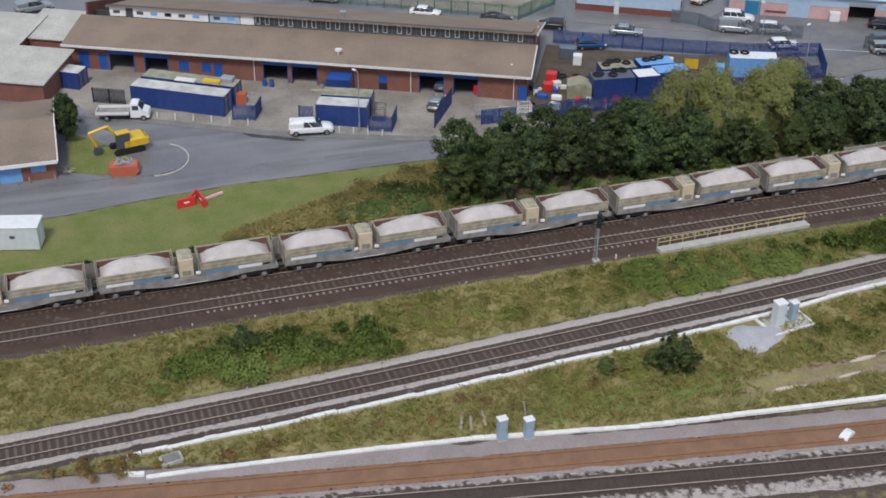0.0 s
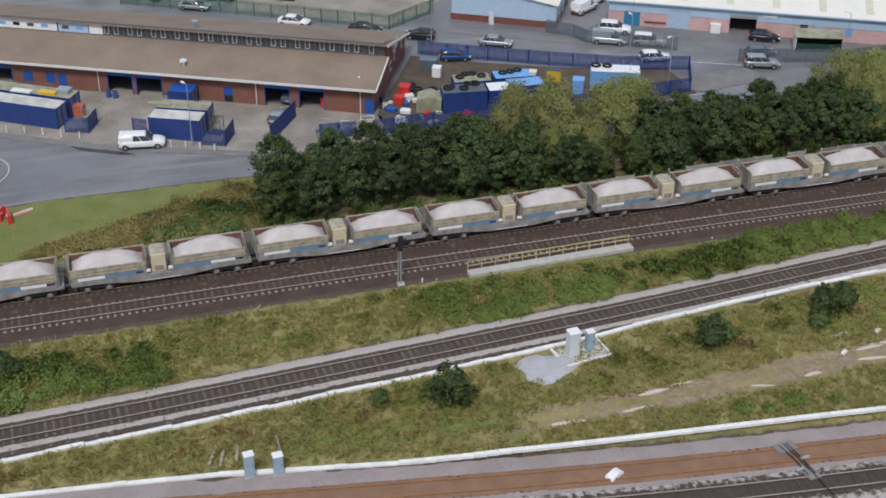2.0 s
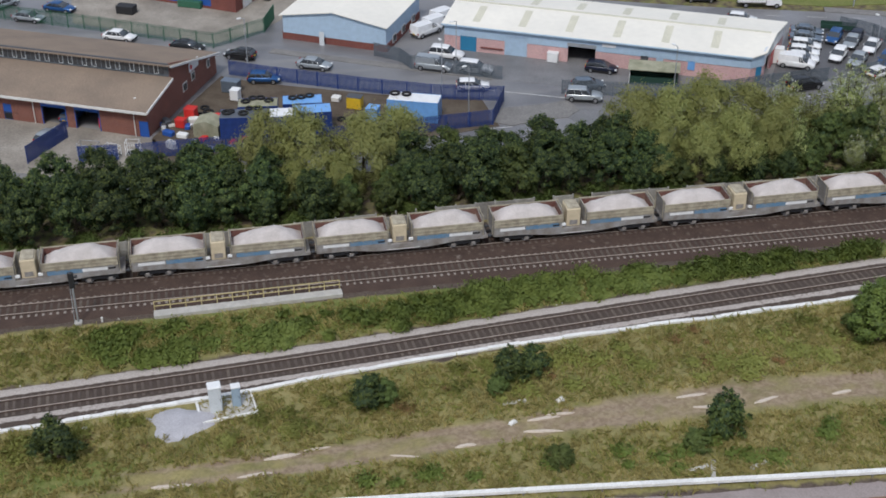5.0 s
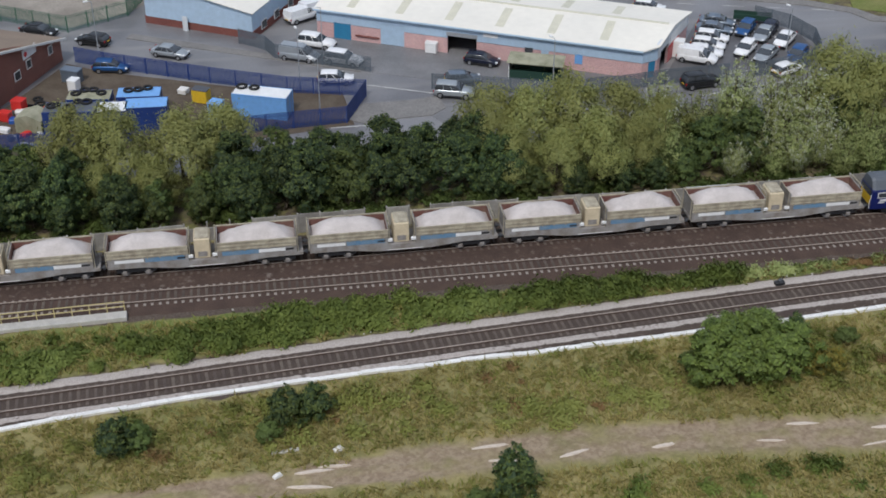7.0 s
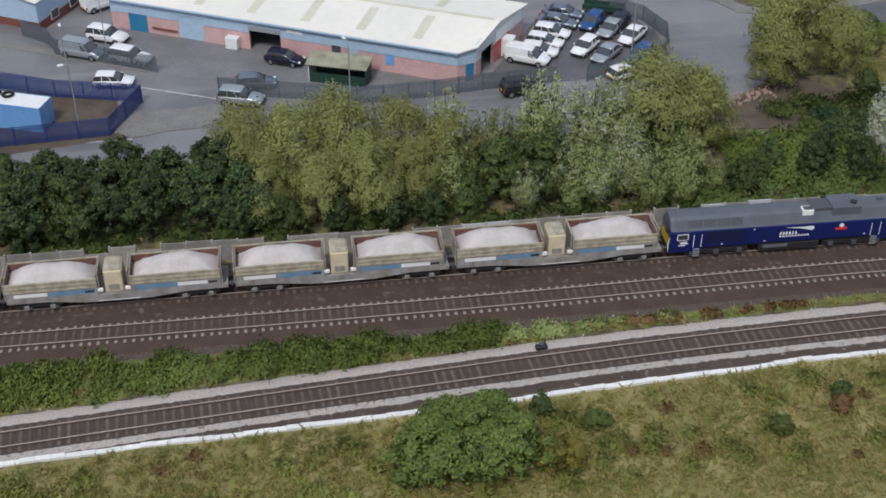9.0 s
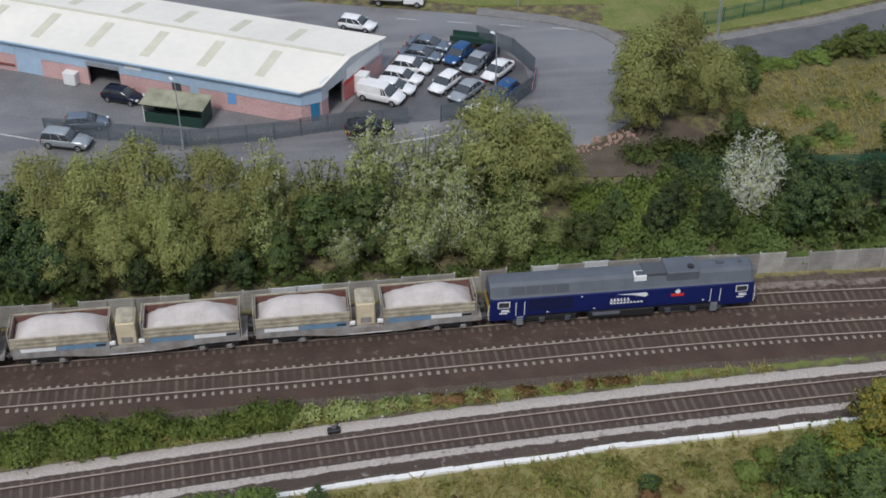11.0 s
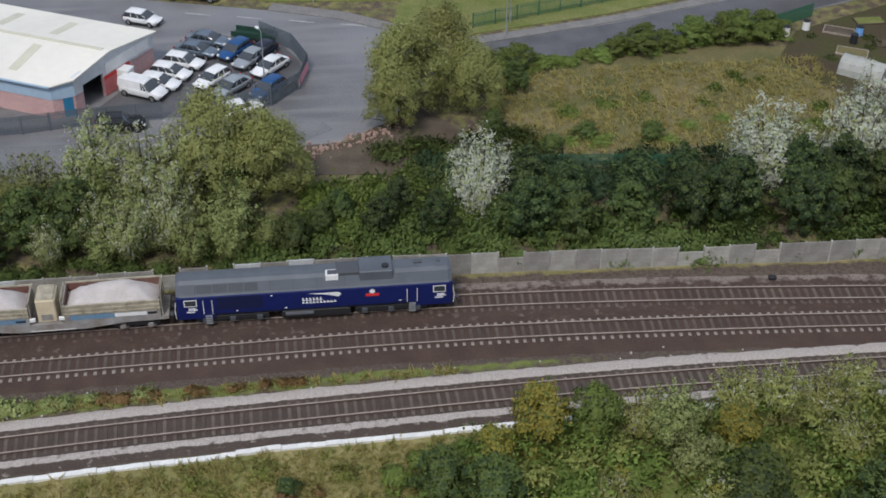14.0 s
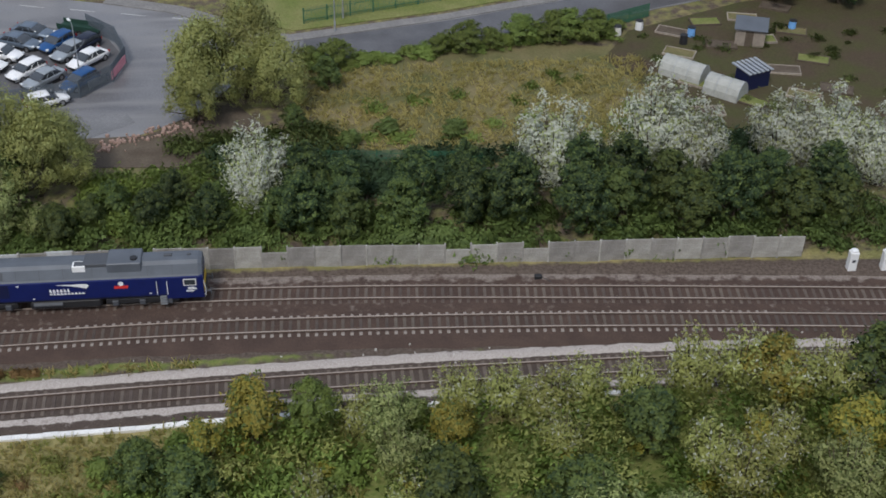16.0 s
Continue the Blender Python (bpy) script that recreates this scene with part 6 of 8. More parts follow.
# box wagons in pairs on one frame
wg = thing("aggregate_wagon", 0, 0, 0, 0, "weathered twin-body aggregate wagon loaded with pale stone", "wagon", "stone train")
WLN = 17.5
fr = M().side([(0.3, 0.98), (3.4, 0.95), (6.3, 0.62), (11.2, 0.62), (14.1, 0.95), (17.2, 0.98), (17.2, 1.25), (0.3, 1.25)], lambda x, z: 1.28)
frame_ = part("underframe", fr, WAGG, wg, "grey fishbelly underframe")
for x0, x1 in ((0.35, 7.25), (9.75, 16.65)):
    lb = M()
    T_ = 0.07
    lb.box(x0, -1.3, 1.25, x1, -1.3 + T_, 2.75).box(x0, 1.3 - T_, 1.25, x1, 1.3, 2.75)
    lb.box(x0, -1.3 + T_, 1.25, x0 + T_, 1.3 - T_, 3.05).box(x1 - T_, -1.3 + T_, 1.25, x1, 1.3 - T_, 3.05)
    bx = part("box_body", lb, WAGG, wg, "grey open box body")
    ln = M().box(x0 + T_, 1.3 - T_ - 0.012, 1.4, x1 - T_, 1.3 - T_ - 0.002, 3.0).box(x0 + T_, -1.3 + T_ + 0.002, 1.4, x1 - T_, -1.3 + T_ + 0.012, 2.72)
    ln.box(x0 + T_ + 0.002, -1.2, 1.4, x0 + T_ + 0.012, 1.2, 3.0).box(x1 - T_ - 0.012, -1.2, 1.4, x1 - T_ - 0.002, 1.2, 3.0)
    part("lining", ln, WAGR, bx, "maroon inside lining")
    part("top_rim", M().box(x0 - 0.03, -1.36, 2.72, x1 + 0.03, -1.24, 2.84).box(x0 - 0.03, 1.24, 3.0, x1 + 0.03, 1.36, 3.1), WAGY, bx)
    part("far_board", M().box(x0, 1.27, 2.7, x1, 1.31, 3.02), WAGR, bx)
    for z0, z1 in ((2.36, 2.5), (2.02, 2.14)):
        part("side_rib", M().box(x0 - 0.02, -1.37, z0, x1 + 0.02, -1.305, z1).box(x0 - 0.02, 1.305, z0, x1 + 0.02, 1.37, z1), WAGY, bx)
    part("side_sheet", M().box(x0, -1.315, 2.02, x1, -1.3, 2.72), WAGY, bx, "dusty yellow ribbed upper side")
    for k in range(7):
        x = x0 + 0.3 + k * (x1 - x0 - 0.6) / 6
        part("stanchion", M().box(x - 0.045, -1.385, 1.9, x + 0.045, -1.31, 2.74), WAGY, bx)
        part("stanchion", M().box(x - 0.045, 1.31, 1.3, x + 0.045, 1.385, 3.0), WAGY, bx)
    a = 0 if x0 < 5 else 1
    part("colour_band", M().box(x0 + (3.2 if not a else 0.4), -1.325, 1.5, x0 + (6.6 if not a else 3.6), -1.302, 1.92), WAGB, bx, "faded blue side band")
    part("name_board", M().box(x0 + (0.6 if not a else 3.6), -1.33, 1.55, x0 + (3.1 if not a else 5.9), -1.303, 1.86), WHITE, bx, "dirty white side board")
    part("data_panel", M().box(x1 - 0.95, -1.33, 1.6, x1 - 0.25, -1.303, 1.78), BLACK, bx)
    # heaped load
    m = M()
    nx_, ny_ = 23, 11
    hr = np.random.default_rng(int(x0) + 3)
    for i in range(nx_):
        for j in range(ny_):
            u, v = i / (nx_ - 1), j / (ny_ - 1)
            hgt = 2.78 + 1.12 * max(0, 1 - (2 * v - 1) ** 2) ** 0.75 * min(1, 2.9 * min(u, 1.0 - u)) ** 0.9 * (0.9 + 0.1 * math.sin(u * 9 + a * 2)) - 0.35 * (1 - min(1, 7 * min(u, 1 - u)))
            m.v.append((x0 + 0.1 + (x1 - x0 - 0.2) * u, -1.2 + 2.4 * v, hgt - 0.15 + hr.normal(0, 0.025)))
    m.f = [(i * ny_ + j, (i + 1) * ny_ + j, (i + 1) * ny_ + j + 1, i * ny_ + j + 1) for i in range(nx_ - 1) for j in range(ny_ - 1)]
    part("stone_load", m, STONE, bx, "heaped pale crushed stone", smooth=True)
    for x in (x0 - 0.12, x1 + 0.12):
        for y in (-1.15, 1.15):
            part("end_post", M().cyl((x, y, 1.2), (x, y, 3.3), 0.045, n=6), WAGY, bx)
        part("end_rail", M().cyl((x, -1.15, 3.25), (x, 1.15, 3.25), 0.04, n=6), WAGY, bx)
cbx = part("equipment_box", M().box(7.8, -1.0, 1.3, 9.2, 1.0, 3.2, 0.08), WAGC, wg, "cream equipment box between the bodies")
part("box_lid", M().box(7.9, -0.9, 3.2, 9.1, 0.9, 3.32, 0.05), WAGY, cbx)
part("hatch", M().box(8.1, -1.03, 1.45, 8.9, -0.99, 1.95), WAGG, cbx)
for x in (7.45, 9.55):
    part("control_box", M().box(x - 0.22, -1.28, 1.55, x + 0.22, -1.05, 1.8, 0.03), WHITE, frame_)
part("edge_stripe", M().box(7.2, -1.3, 0.66, 10.4, -1.282, 0.73), TRIM, frame_)
for x0 in (1.5, 13.6):
    bg = part("bogie", M().box(x0 - 0.5, -1.1, 0.45, x0 + 2.9, -0.98, 0.8, 0.04).box(x0 - 0.5, 0.98, 0.45, x0 + 2.9, 1.1, 0.8, 0.04).box(x0 + 0.9, -1, 0.5, x0 + 1.5, 1, 0.85), BLACK, wg)
    for k in range(2):
        for y in (-0.78, 0.78):
            wheel(bg, x0 + 0.2 + k * 2.0, y, 0.46, mt=WAGG)
        part("axlebox", M().box(x0 + k * 2.0, -1.2, 0.32, x0 + 0.4 + k * 2.0, -1.09, 0.62, 0.03), WAGG, bg)
for x, s in ((0.3, -1), (17.2, 1)):
    for y in (-0.87, 0.87):
        part("buffer", M().cyl((x, y, 1.05), (x + s * 0.3, y, 1.05), 0.09, n=8).cyl((x + s * 0.22, y, 1.05), (x + s * 0.28, y, 1.05), 0.22, n=12), DGREY, frame_)
    part("coupling", M().box(min(x, x + s * 0.4), -0.12, 0.85, max(x, x + s * 0.4), 0.12, 1.1), BLACK, frame_)
for k in range(10):
    xb = LOCO - 0.35 - k * WLN
    t = wg if k == 0 else copy_thing(wg, Matrix.Identity(4))
    on_track(t, xb - WLN, xb)

# ---------------------------------------------------------------- vehicles
def tyre(parent, x, y, r, w=0.2):
    s = 1 if y > 0 else -1
    t = part("wheel", M().cyl((x, y - w / 2, r), (x, y + w / 2, r), r, n=14), RUBBER, parent)
    part("rim", M().cyl((x, y + s * w / 2, r), (x, y + s * (w / 2 + 0.012), r), r * 0.62, n=10), ALLOY, t)
    return t


CARS = {}
SHAPES = {  # length, half width, outline of the lower body, glasshouse (base rear, roof rear, roof front, base front), belt, roof
    "hatch": (4.1, 0.86, [(0, 0.35), (0.02, 0.75), (0.12, 0.95), (2.9, 0.95), (3.75, 0.78), (4.05, 0.62), (4.1, 0.35)], (0.08, 0.5, 2.2, 3.05), 0.93, 1.46),
    "saloon": (4.5, 0.87, [(0, 0.35), (0.02, 0.78), (0.15, 0.94), (3.2, 0.93), (4.2, 0.76), (4.47, 0.6), (4.5, 0.35)], (0.55, 1.25, 2.5, 3.4), 0.92, 1.42),
    "suv": (4.5, 0.92, [(0, 0.4), (0.02, 0.9), (0.1, 1.08), (3.15, 1.08), (4.2, 0.96), (4.46, 0.75), (4.5, 0.4)], (0.08, 0.35, 2.45, 3.2), 1.06, 1.7),
    "van": (4.7, 0.93, [(0, 0.4), (0.0, 1.0), (0.05, 1.12), (3.5, 1.12), (4.35, 0.98), (4.66, 0.7), (4.7, 0.4)], (2.55, 2.6, 2.95, 3.75), 1.1, 1.84),
    "pickup": (5.2, 0.94, [(0, 0.5), (0.02, 1.1), (0.1, 1.18), (3.9, 1.15), (4.9, 1.02), (5.18, 0.8), (5.2, 0.5)], (0.3, 0.55, 3.05, 3.9), 1.14, 1.82),
}


def car(style, colour, x, y, heading, z=0.03, word="car", extra=""):
    key = (style, colour.name)
    if key not in CARS:
        L, hw, prof, (g0, r0, r1, g1), belt_, top = SHAPES[style]
        name = {"van": "van", "pickup": "pickup_truck"}.get(style, "car")
        c = thing(name, 0, -500, 0, 0, f"parked {colour.name.replace('car_', '').replace('_paint', '').replace('_', ' ')} {word} on the estate tarmac", name.split("_")[0])
        xs_, zs_ = [p[0] for p in prof[1:-1]], [p[1] for p in prof[1:-1]]
        st = [0.0, 0.06, 0.22, 0.6, L * 0.3, L * 0.5, L * 0.68, L - 0.95, L - 0.5, L - 0.2, L - 0.05, L]
        wide = [0.8, 0.9, 0.96, 0.99, 1.0, 1.0, 1.0, 0.99, 0.95, 0.86, 0.76, 0.66]
        rows = []
        for xx, f in zip(st, wide):
            zt, b = float(np.interp(xx, xs_, zs_)), hw * f
            lo_ = 0.36 if 0.1 < xx < L - 0.1 else 0.42
            half = [(b * 0.9, lo_ - 0.1), (b, lo_ + 0.14), (b, zt - 0.22), (b * 0.95, zt - 0.07), (b * 0.8, zt)]
            rows.append([(-y_, z_) for y_, z_ in half] + [(y_, z_) for y_, z_ in reversed(half)])
        body = part("body", loft(M(), st, rows), colour, c, smooth=True)
        b0, b1 = hw * 0.93, hw * 0.76
        rise_ = top - belt_
        gst = [g0, (g0 + r0) / 2, r0, r0 * 0.6 + r1 * 0.4, r1, (r1 + g1) / 2, g1]
        gh = [0.0, 0.6, 0.93, 1.0, 0.92, 0.52, 0.0]

        def hoop(f, drop=0.0):
            half = [(b0, belt_ - 0.04), (b0 + (b1 - b0) * 0.8 * f, belt_ + rise_ * 0.78 * f), (b1, belt_ + rise_ * f * 0.955 - drop), (b1 * 0.6, belt_ + rise_ * f - drop)]
            return [(-y_, z_) for y_, z_ in half] + [(y_, z_) for y_, z_ in reversed(half)]

        part("glasshouse", loft(M(), gst, [hoop(f, 0.02) for f in gh]), GLASS, c, "dark tinted windows", smooth=True)
        rst = [r0 - 0.1, r0 + 0.05, r0 * 0.6 + r1 * 0.4, r1 - 0.1, r1 + 0.08]
        rrows = []
        for f in (0.88, 0.945, 1.0, 0.955, 0.87):
            z_ = belt_ + rise_ * f
            half = [(b1 * 1.05, z_ - rise_ * 0.12), (b1 * 0.98, z_ - 0.025), (b1 * 0.6, z_ + 0.012)]
            rrows.append([(-y_, q_) for y_, q_ in half] + [(y_, q_) for y_, q_ in reversed(half)])
        part("roof", loft(M(), rst, rrows), colour, c, smooth=True)
        if style == "van":
            part("load_body", M().add([(0.02, -hw * 0.96, 1.1), (2.7, -hw * 0.96, 1.1), (2.6, -hw * 0.84, top - 0.03), (0.1, -hw * 0.84, top - 0.03), (0.02, hw * 0.96, 1.1), (2.7, hw * 0.96, 1.1), (2.6, hw * 0.84, top - 0.03), (0.1, hw * 0.84, top - 0.03)],
                                      [(0, 1, 2, 3), (7, 6, 5, 4), (1, 5, 6, 2), (0, 3, 7, 4), (3, 2, 6, 7), (0, 4, 5, 1)]), colour, c)
        if style == "pickup":
            part("canopy", M().box(0.1, -0.88, 1.15, 1.75, 0.88, 1.75, 0.1), colour, c)
        for sd in (-1, 1):
            for f in (0.34, 0.66):
                xp, xq = g0 + (g1 - g0) * f, r0 + (r1 - r0) * f
                p, q = Vector((xp, sd * b0, belt_)), Vector((xq, sd * b1, top - 0.08))
                part("pillar", M().cyl(p, q, 0.035, n=5), colour, c)
            part("headlamp", M().box(L - 0.28, sd * hw * 0.72 - 0.14, 0.6, L - 0.02, sd * hw * 0.72 + 0.14, 0.74, 0.03), LAMPW, c)
            part("tail_lamp", M().box(-0.02, sd * hw * 0.82 - 0.1, 0.7, 0.1, sd * hw * 0.82 + 0.1, 0.92, 0.02), LAMPR, c)
            part("mirror", M().box(g1 - 0.35, sd * (hw + 0.06) - 0.07, belt_ - 0.02, g1 - 0.22, sd * (hw + 0.06) + 0.07, belt_ + 0.12, 0.02), colour, c)
            part("sill", M().box(0.9, sd * hw - 0.03, 0.28, L - 0.95, sd * hw + 0.01, 0.42), BLACK, c)
            for xx in (0.78, L - 0.85):
                tyre(c, xx, sd * (hw - 0.09), 0.33 if top < 1.6 else 0.37)
        part("bumper", M().box(L - 0.1, -hw * 0.8, 0.35, L + 0.03, hw * 0.8, 0.55, 0.03), BLACK, c)
        part("bumper", M().box(-0.04, -hw * 0.85, 0.4, 0.08, hw * 0.85, 0.58, 0.03), BLACK, c)
        part("number_plate", M().box(-0.06, -0.26, 0.62, -0.01, 0.26, 0.73), YELLOW, c)
        CARS[key] = c
    c = CARS[key]
    L = SHAPES[style][0]
    a = radians(heading)
    return copy_thing(c, pose(x - math.cos(a) * L / 2, y - math.sin(a) * L / 2, z, 0, 0, heading))


R = TURN
for s, col, x, y, h in (("saloon", CARBLACK, 37.5, 55.4, R), ("hatch", CARBLACK, 44.2, 51.4, R + 180), ("saloon", SILVER, 53.4, 46.4, R), ("hatch", CARBLUE, 46.8, 43.2, R + 15), ("van", SILVER, 68.4, 43.2, R), ("suv", CARWHITE, 73.4, 41.2, R),
                        ("hatch", CARWHITE, 72.0, 36.2, R + 18), ("suv", CARWHITE, 70.7, 46.6, R), ("hatch", CARDARK, 89.3, 38.8, R), ("hatch", CARGREY, 86.2, 34.0, R + 25), ("suv", SILVER, 84.7, 30.8, R + 8), ("suv", CARBLACK, 112.6, 29.2, 8),
                        ("hatch", CARWHITE, 123.6, 31.0, 25), ("saloon", CARGREY, 120.3, 45.8, R + 2), ("saloon", CARGREY, 119.2, 43.6, R), ("hatch", CARWHITE, 118.0, 41.1, R + 2), ("hatch", CARWHITE, 116.8, 39.0, R), ("hatch", CARWHITE, 115.8, 37.0, R + 3),
                        ("van", CARWHITE, 114.3, 35.6, R - 4), ("hatch", CARBLUE, 123.0, 43.1, 232), ("hatch", CARDARK, 125.6, 42.3, 232), ("saloon", SILVER, 124.6, 41.2, 232), ("saloon", CARWHITE, 126.5, 39.2, 230), ("hatch", CARWHITE, 120.8, 37.2, 230), ("saloon", SILVER, 122.7, 35.4, 228),
                        ("hatch", CARBLUE, 126.2, 34.6, 230), ("pickup", CARWHITE, 5.3, 28.4, -8), ("hatch", SILVER, 21.6, 31.2, 58), ("hatch", CARBLUE, 24.0, 36.6, 62), ("saloon", CARWHITE, 28.6, 60.6, R), ("saloon", CARBLACK, 110.7, 60.8, R + 12), ("hatch", CARWHITE, 113.3, 51.6, R),
                        ("van", CARWHITE, 95, 66, R), ("van", CARWHITE, 69.5, 55.2, R + 60), ("van", CARWHITE, 71.5, 57.5, R + 60), ("van", CARWHITE, 73, 60, R + 60), ("suv", CARGREY, 50.2, 73.4, 35), ("saloon", SILVER, 16, 70, R), ("saloon", CARBLUE, 20, 73, R), ("pickup", SILVER, -24.5, 77, 12), ("hatch", CARBLACK, 33, 86, R), ("saloon", SILVER, 12, 76, 40), ("hatch", CARGREY, 8, 78, 40), ("hatch", CARWHITE, 3, 80, 40)):
    car(s, col, x, y, h, word={"hatch": "hatchback", "suv": "off-road car", "saloon": "saloon", "van": "van", "pickup": "pickup"}[s])
for c in list(CARS.values()):
    for o in (*c.children_recursive, c):
        bpy.data.objects.remove(o)


def flatbed(x, y, heading, label):
    t = thing("flatbed_truck", x, y, 0.03, heading, label, "truck")
    part("chassis", M().box(-3.0, -0.45, 0.55, 2.8, 0.45, 0.75), BLACK, t)
    bed = part("load_bed", M().box(-3.2, -1.05, 0.78, 0.7, 1.05, 0.9), WAGG, t, "grey dropside bed")
    for y0, y1 in ((-1.05, -1.0), (1.0, 1.05)):
        part("dropside", M().box(-3.2, y0, 0.9, 0.7, y1, 1.25), WHITE, bed)
    part("tailboard", M().box(-3.22, -1.05, 0.9, -3.17, 1.05, 1.25), WHITE, bed)
    part("headboard", M().box(0.66, -1.05, 0.9, 0.72, 1.05, 1.7), WHITE, bed)
    part("cab", M().side([(0.85, 0.45), (0.85, 2.05), (1.0, 2.15), (1.75, 2.12), (2.3, 1.35), (2.95, 1.1), (3.05, 0.85), (3.05, 0.45)], lambda a, b: 0.93 if b < 1.4 else 0.84), CARWHITE, t, "white cab")
    part("windscreen", M().add([(1.83, -0.78, 2.04), (2.3, -0.84, 1.4), (2.3, 0.84, 1.4), (1.83, 0.78, 2.04)], [(0, 1, 2, 3)]), GLASS, t)
    for sd in (-1, 1):
        part("side_window", M().box(1.1, sd * 0.9 - 0.02, 1.4, 1.85, sd * 0.9 + 0.02, 1.95), GLASS, t)
        tyre(t, 2.35, sd * 0.85, 0.36)
        tyre(t, -2.0, sd * 0.85, 0.36)
    return t


flatbed(-15.3, 38.4, -14, "white flatbed truck parked beside blue containers")
flatbed(118.2, 57.3, -14, "white flatbed truck on the road behind the warehouse")

# excavator
ex = thing("excavator", -15.8, 29.8, 0.1, 12, "yellow tracked excavator with its boom lowered", "excavator")
for sd in (-1, 1):
    part("track", M().side([(-1.5, 0.0), (1.5, 0.0), (1.8, 0.3), (1.5, 0.62), (-1.5, 0.62), (-1.8, 0.3)], lambda a, b: 0.25), RUBBER, ex, at=Matrix.Translation((0, sd * 1.0, 0)))
part("undercarriage", M().box(-0.9, -0.8, 0.3, 0.9, 0.8, 0.75), DGREY, ex)
hs = part("house", M().box(-0.7, -1.15, 0.78, 2.1, 1.15, 1.75, 0.18), YELLOW, ex, "yellow engine house")
part("counterweight", M().box(1.9, -1.1, 0.8, 2.4, 1.1, 1.6, 0.15), YELLOW, hs)
cbn = part("cab", M().box(-1.3, -1.15, 0.8, 0.2, -0.2, 2.6, 0.1), DGREY, ex, "dark glazed cab")
part("cab_roof", M().box(-1.35, -1.2, 2.6, 0.25, -0.15, 2.7, 0.04), YELLOW, cbn)
bo = part("boom", M().tube([(-0.6, 0.2, 1.3), (-1.9, 0.3, 3.2), (-4.0, 0.5, 2.7)], 0.2, 6), YELLOW, ex)
part("dipper", M().tube([(-4.0, 0.5, 2.7), (-3.3, 0.5, 0.9)], 0.16, 6), YELLOW, bo)
part("bucket", M().side([(-3.7, 0.0), (-2.9, 0.1), (-2.8, 0.8), (-3.4, 0.95)], lambda a, b: 0.45), DGREY, bo, at=Matrix.Translation((0, 0.5, 0)))
part("ram", M().cyl((-0.5, 0.2, 1.7), (-2.2, 0.35, 3.0), 0.08), STEEL, bo)

# ---------------------------------------------------------------- containers and yard things
def container(x, y, heading, L, colour, roofmat, label, h=2.6, z=0.06):
    c = thing("shipping_container", x, y, z, heading, label, "container", "containers in the yard")
    prof_n = int(L / 0.28)
    for sd in (0, 2.44):
        m = M()
        vs = []
        for i in range(prof_n + 1):
            xx = 0.06 + (L - 0.12) * i / prof_n
            off = 0.035 if (i // 2) % 2 else 0.0
            vs += [(xx, sd + (off if sd == 0 else -off), 0.15), (xx, sd + (off if sd == 0 else -off), h - 0.1)]
        m.add(vs, [(2 * i, 2 * i + 2, 2 * i + 3, 2 * i + 1) for i in range(prof_n)])
        part("side_sheet", m, colour, c)
    fr_ = M()
    for a, b in ((0, 0.06), (L - 0.06, L)):
        fr_.box(a, 0, 0, b, 0.12, h).box(a, 2.32, 0, b, 2.44, h)
    fr_.box(0, -0.01, 0, L, 0.07, 0.16).box(0, 2.37, 0, L, 2.45, 0.16).box(0, -0.01, h - 0.12, L, 0.07, h).box(0, 2.37, h - 0.12, L, 2.45, h)
    part("frame", fr_, colour, c)
    part("end_wall", M().box(0.02, 0.1, 0.1, 0.06, 2.34, h - 0.05), colour, c)
    d = part("door", M().box(L - 0.06, 0.1, 0.15, L - 0.02, 1.21, h - 0.1), colour, c)
    part("door", M().box(L - 0.06, 1.23, 0.15, L - 0.02, 2.34, h - 0.1), colour, c)
    for yy in (0.5, 0.85, 1.6, 1.95):
        part("lock_rod", M().cyl((L, yy, 0.2), (L, yy, h - 0.15), 0.025, n=5), STEEL, d)
    part("roof_sheet", M().box(0.04, 0.05, h - 0.05, L - 0.04, 2.39, h - 0.01), roofmat, c)
    part("floor", M().box(0.05, 0.05, 0.05, L - 0.05, 2.39, 0.14), DGREY, c)
    return c


PALE = mat("dirty_white_sheet", (0.6, 0.59, 0.55), (0.38, 0.36, 0.32), 0.7, scale=0.7, amount=0.9)
MOSS = mat("mossy_sheet", (0.34, 0.33, 0.24), (0.2, 0.2, 0.13), 0.9, scale=0.8, amount=0.9)
A1 = math.degrees(math.atan2(-6.9, 11.3))
container(-14.2, 41.7, A1, 12.2, BLUE, PALE, "long blue container with a dirty pale roof")
container(-12.6, 44.2, A1, 12.2, BLUE, MOSS, "long blue container behind another with a mossy roof")
container(6.3, 30.4, -24, 6.1, BLUE, PALE, "short blue container with a pale roof")
container(7.5, 32.9, -24, 6.1, BLUE, MOSS, "short blue container with a mossy cream roof")
container(9.2, 38.0, -24, 3.0, BLUE, BLUE2, "small blue steel store by the workshop", 2.2)
container(40.8, 27.9, -6, 5.4, BLUE, LGREY, "blue container with tyres on its roof")
container(46.4, 27.2, -4, 3.0, BLUE, WHITE, "blue container with a white sheet roof")
container(49.2, 27.6, -2, 4.4, BLUE, LBLUE, "blue container under a pale blue tarpaulin")
container(43.0, 30.6, -6, 4.6, BLUE, MOSS, "blue container with a mossy roof")
container(48.2, 30.4, -4, 4.6, BLUE, LBLUE, "container covered with blue sheeting")
bc = container(60.3, 29.6, -21, 6.1, LBLUE, WHITE, "pale blue container with a bright white roof")
container(-22.6, 49.5, A1, 3.0, BLUE, PALE, "small blue steel store with a pale roof", 2.2)
tn = thing("lean_to_tent", 38.2, 30.2, 0.06, -20, "dull green canvas lean-to in the yard", "tent")
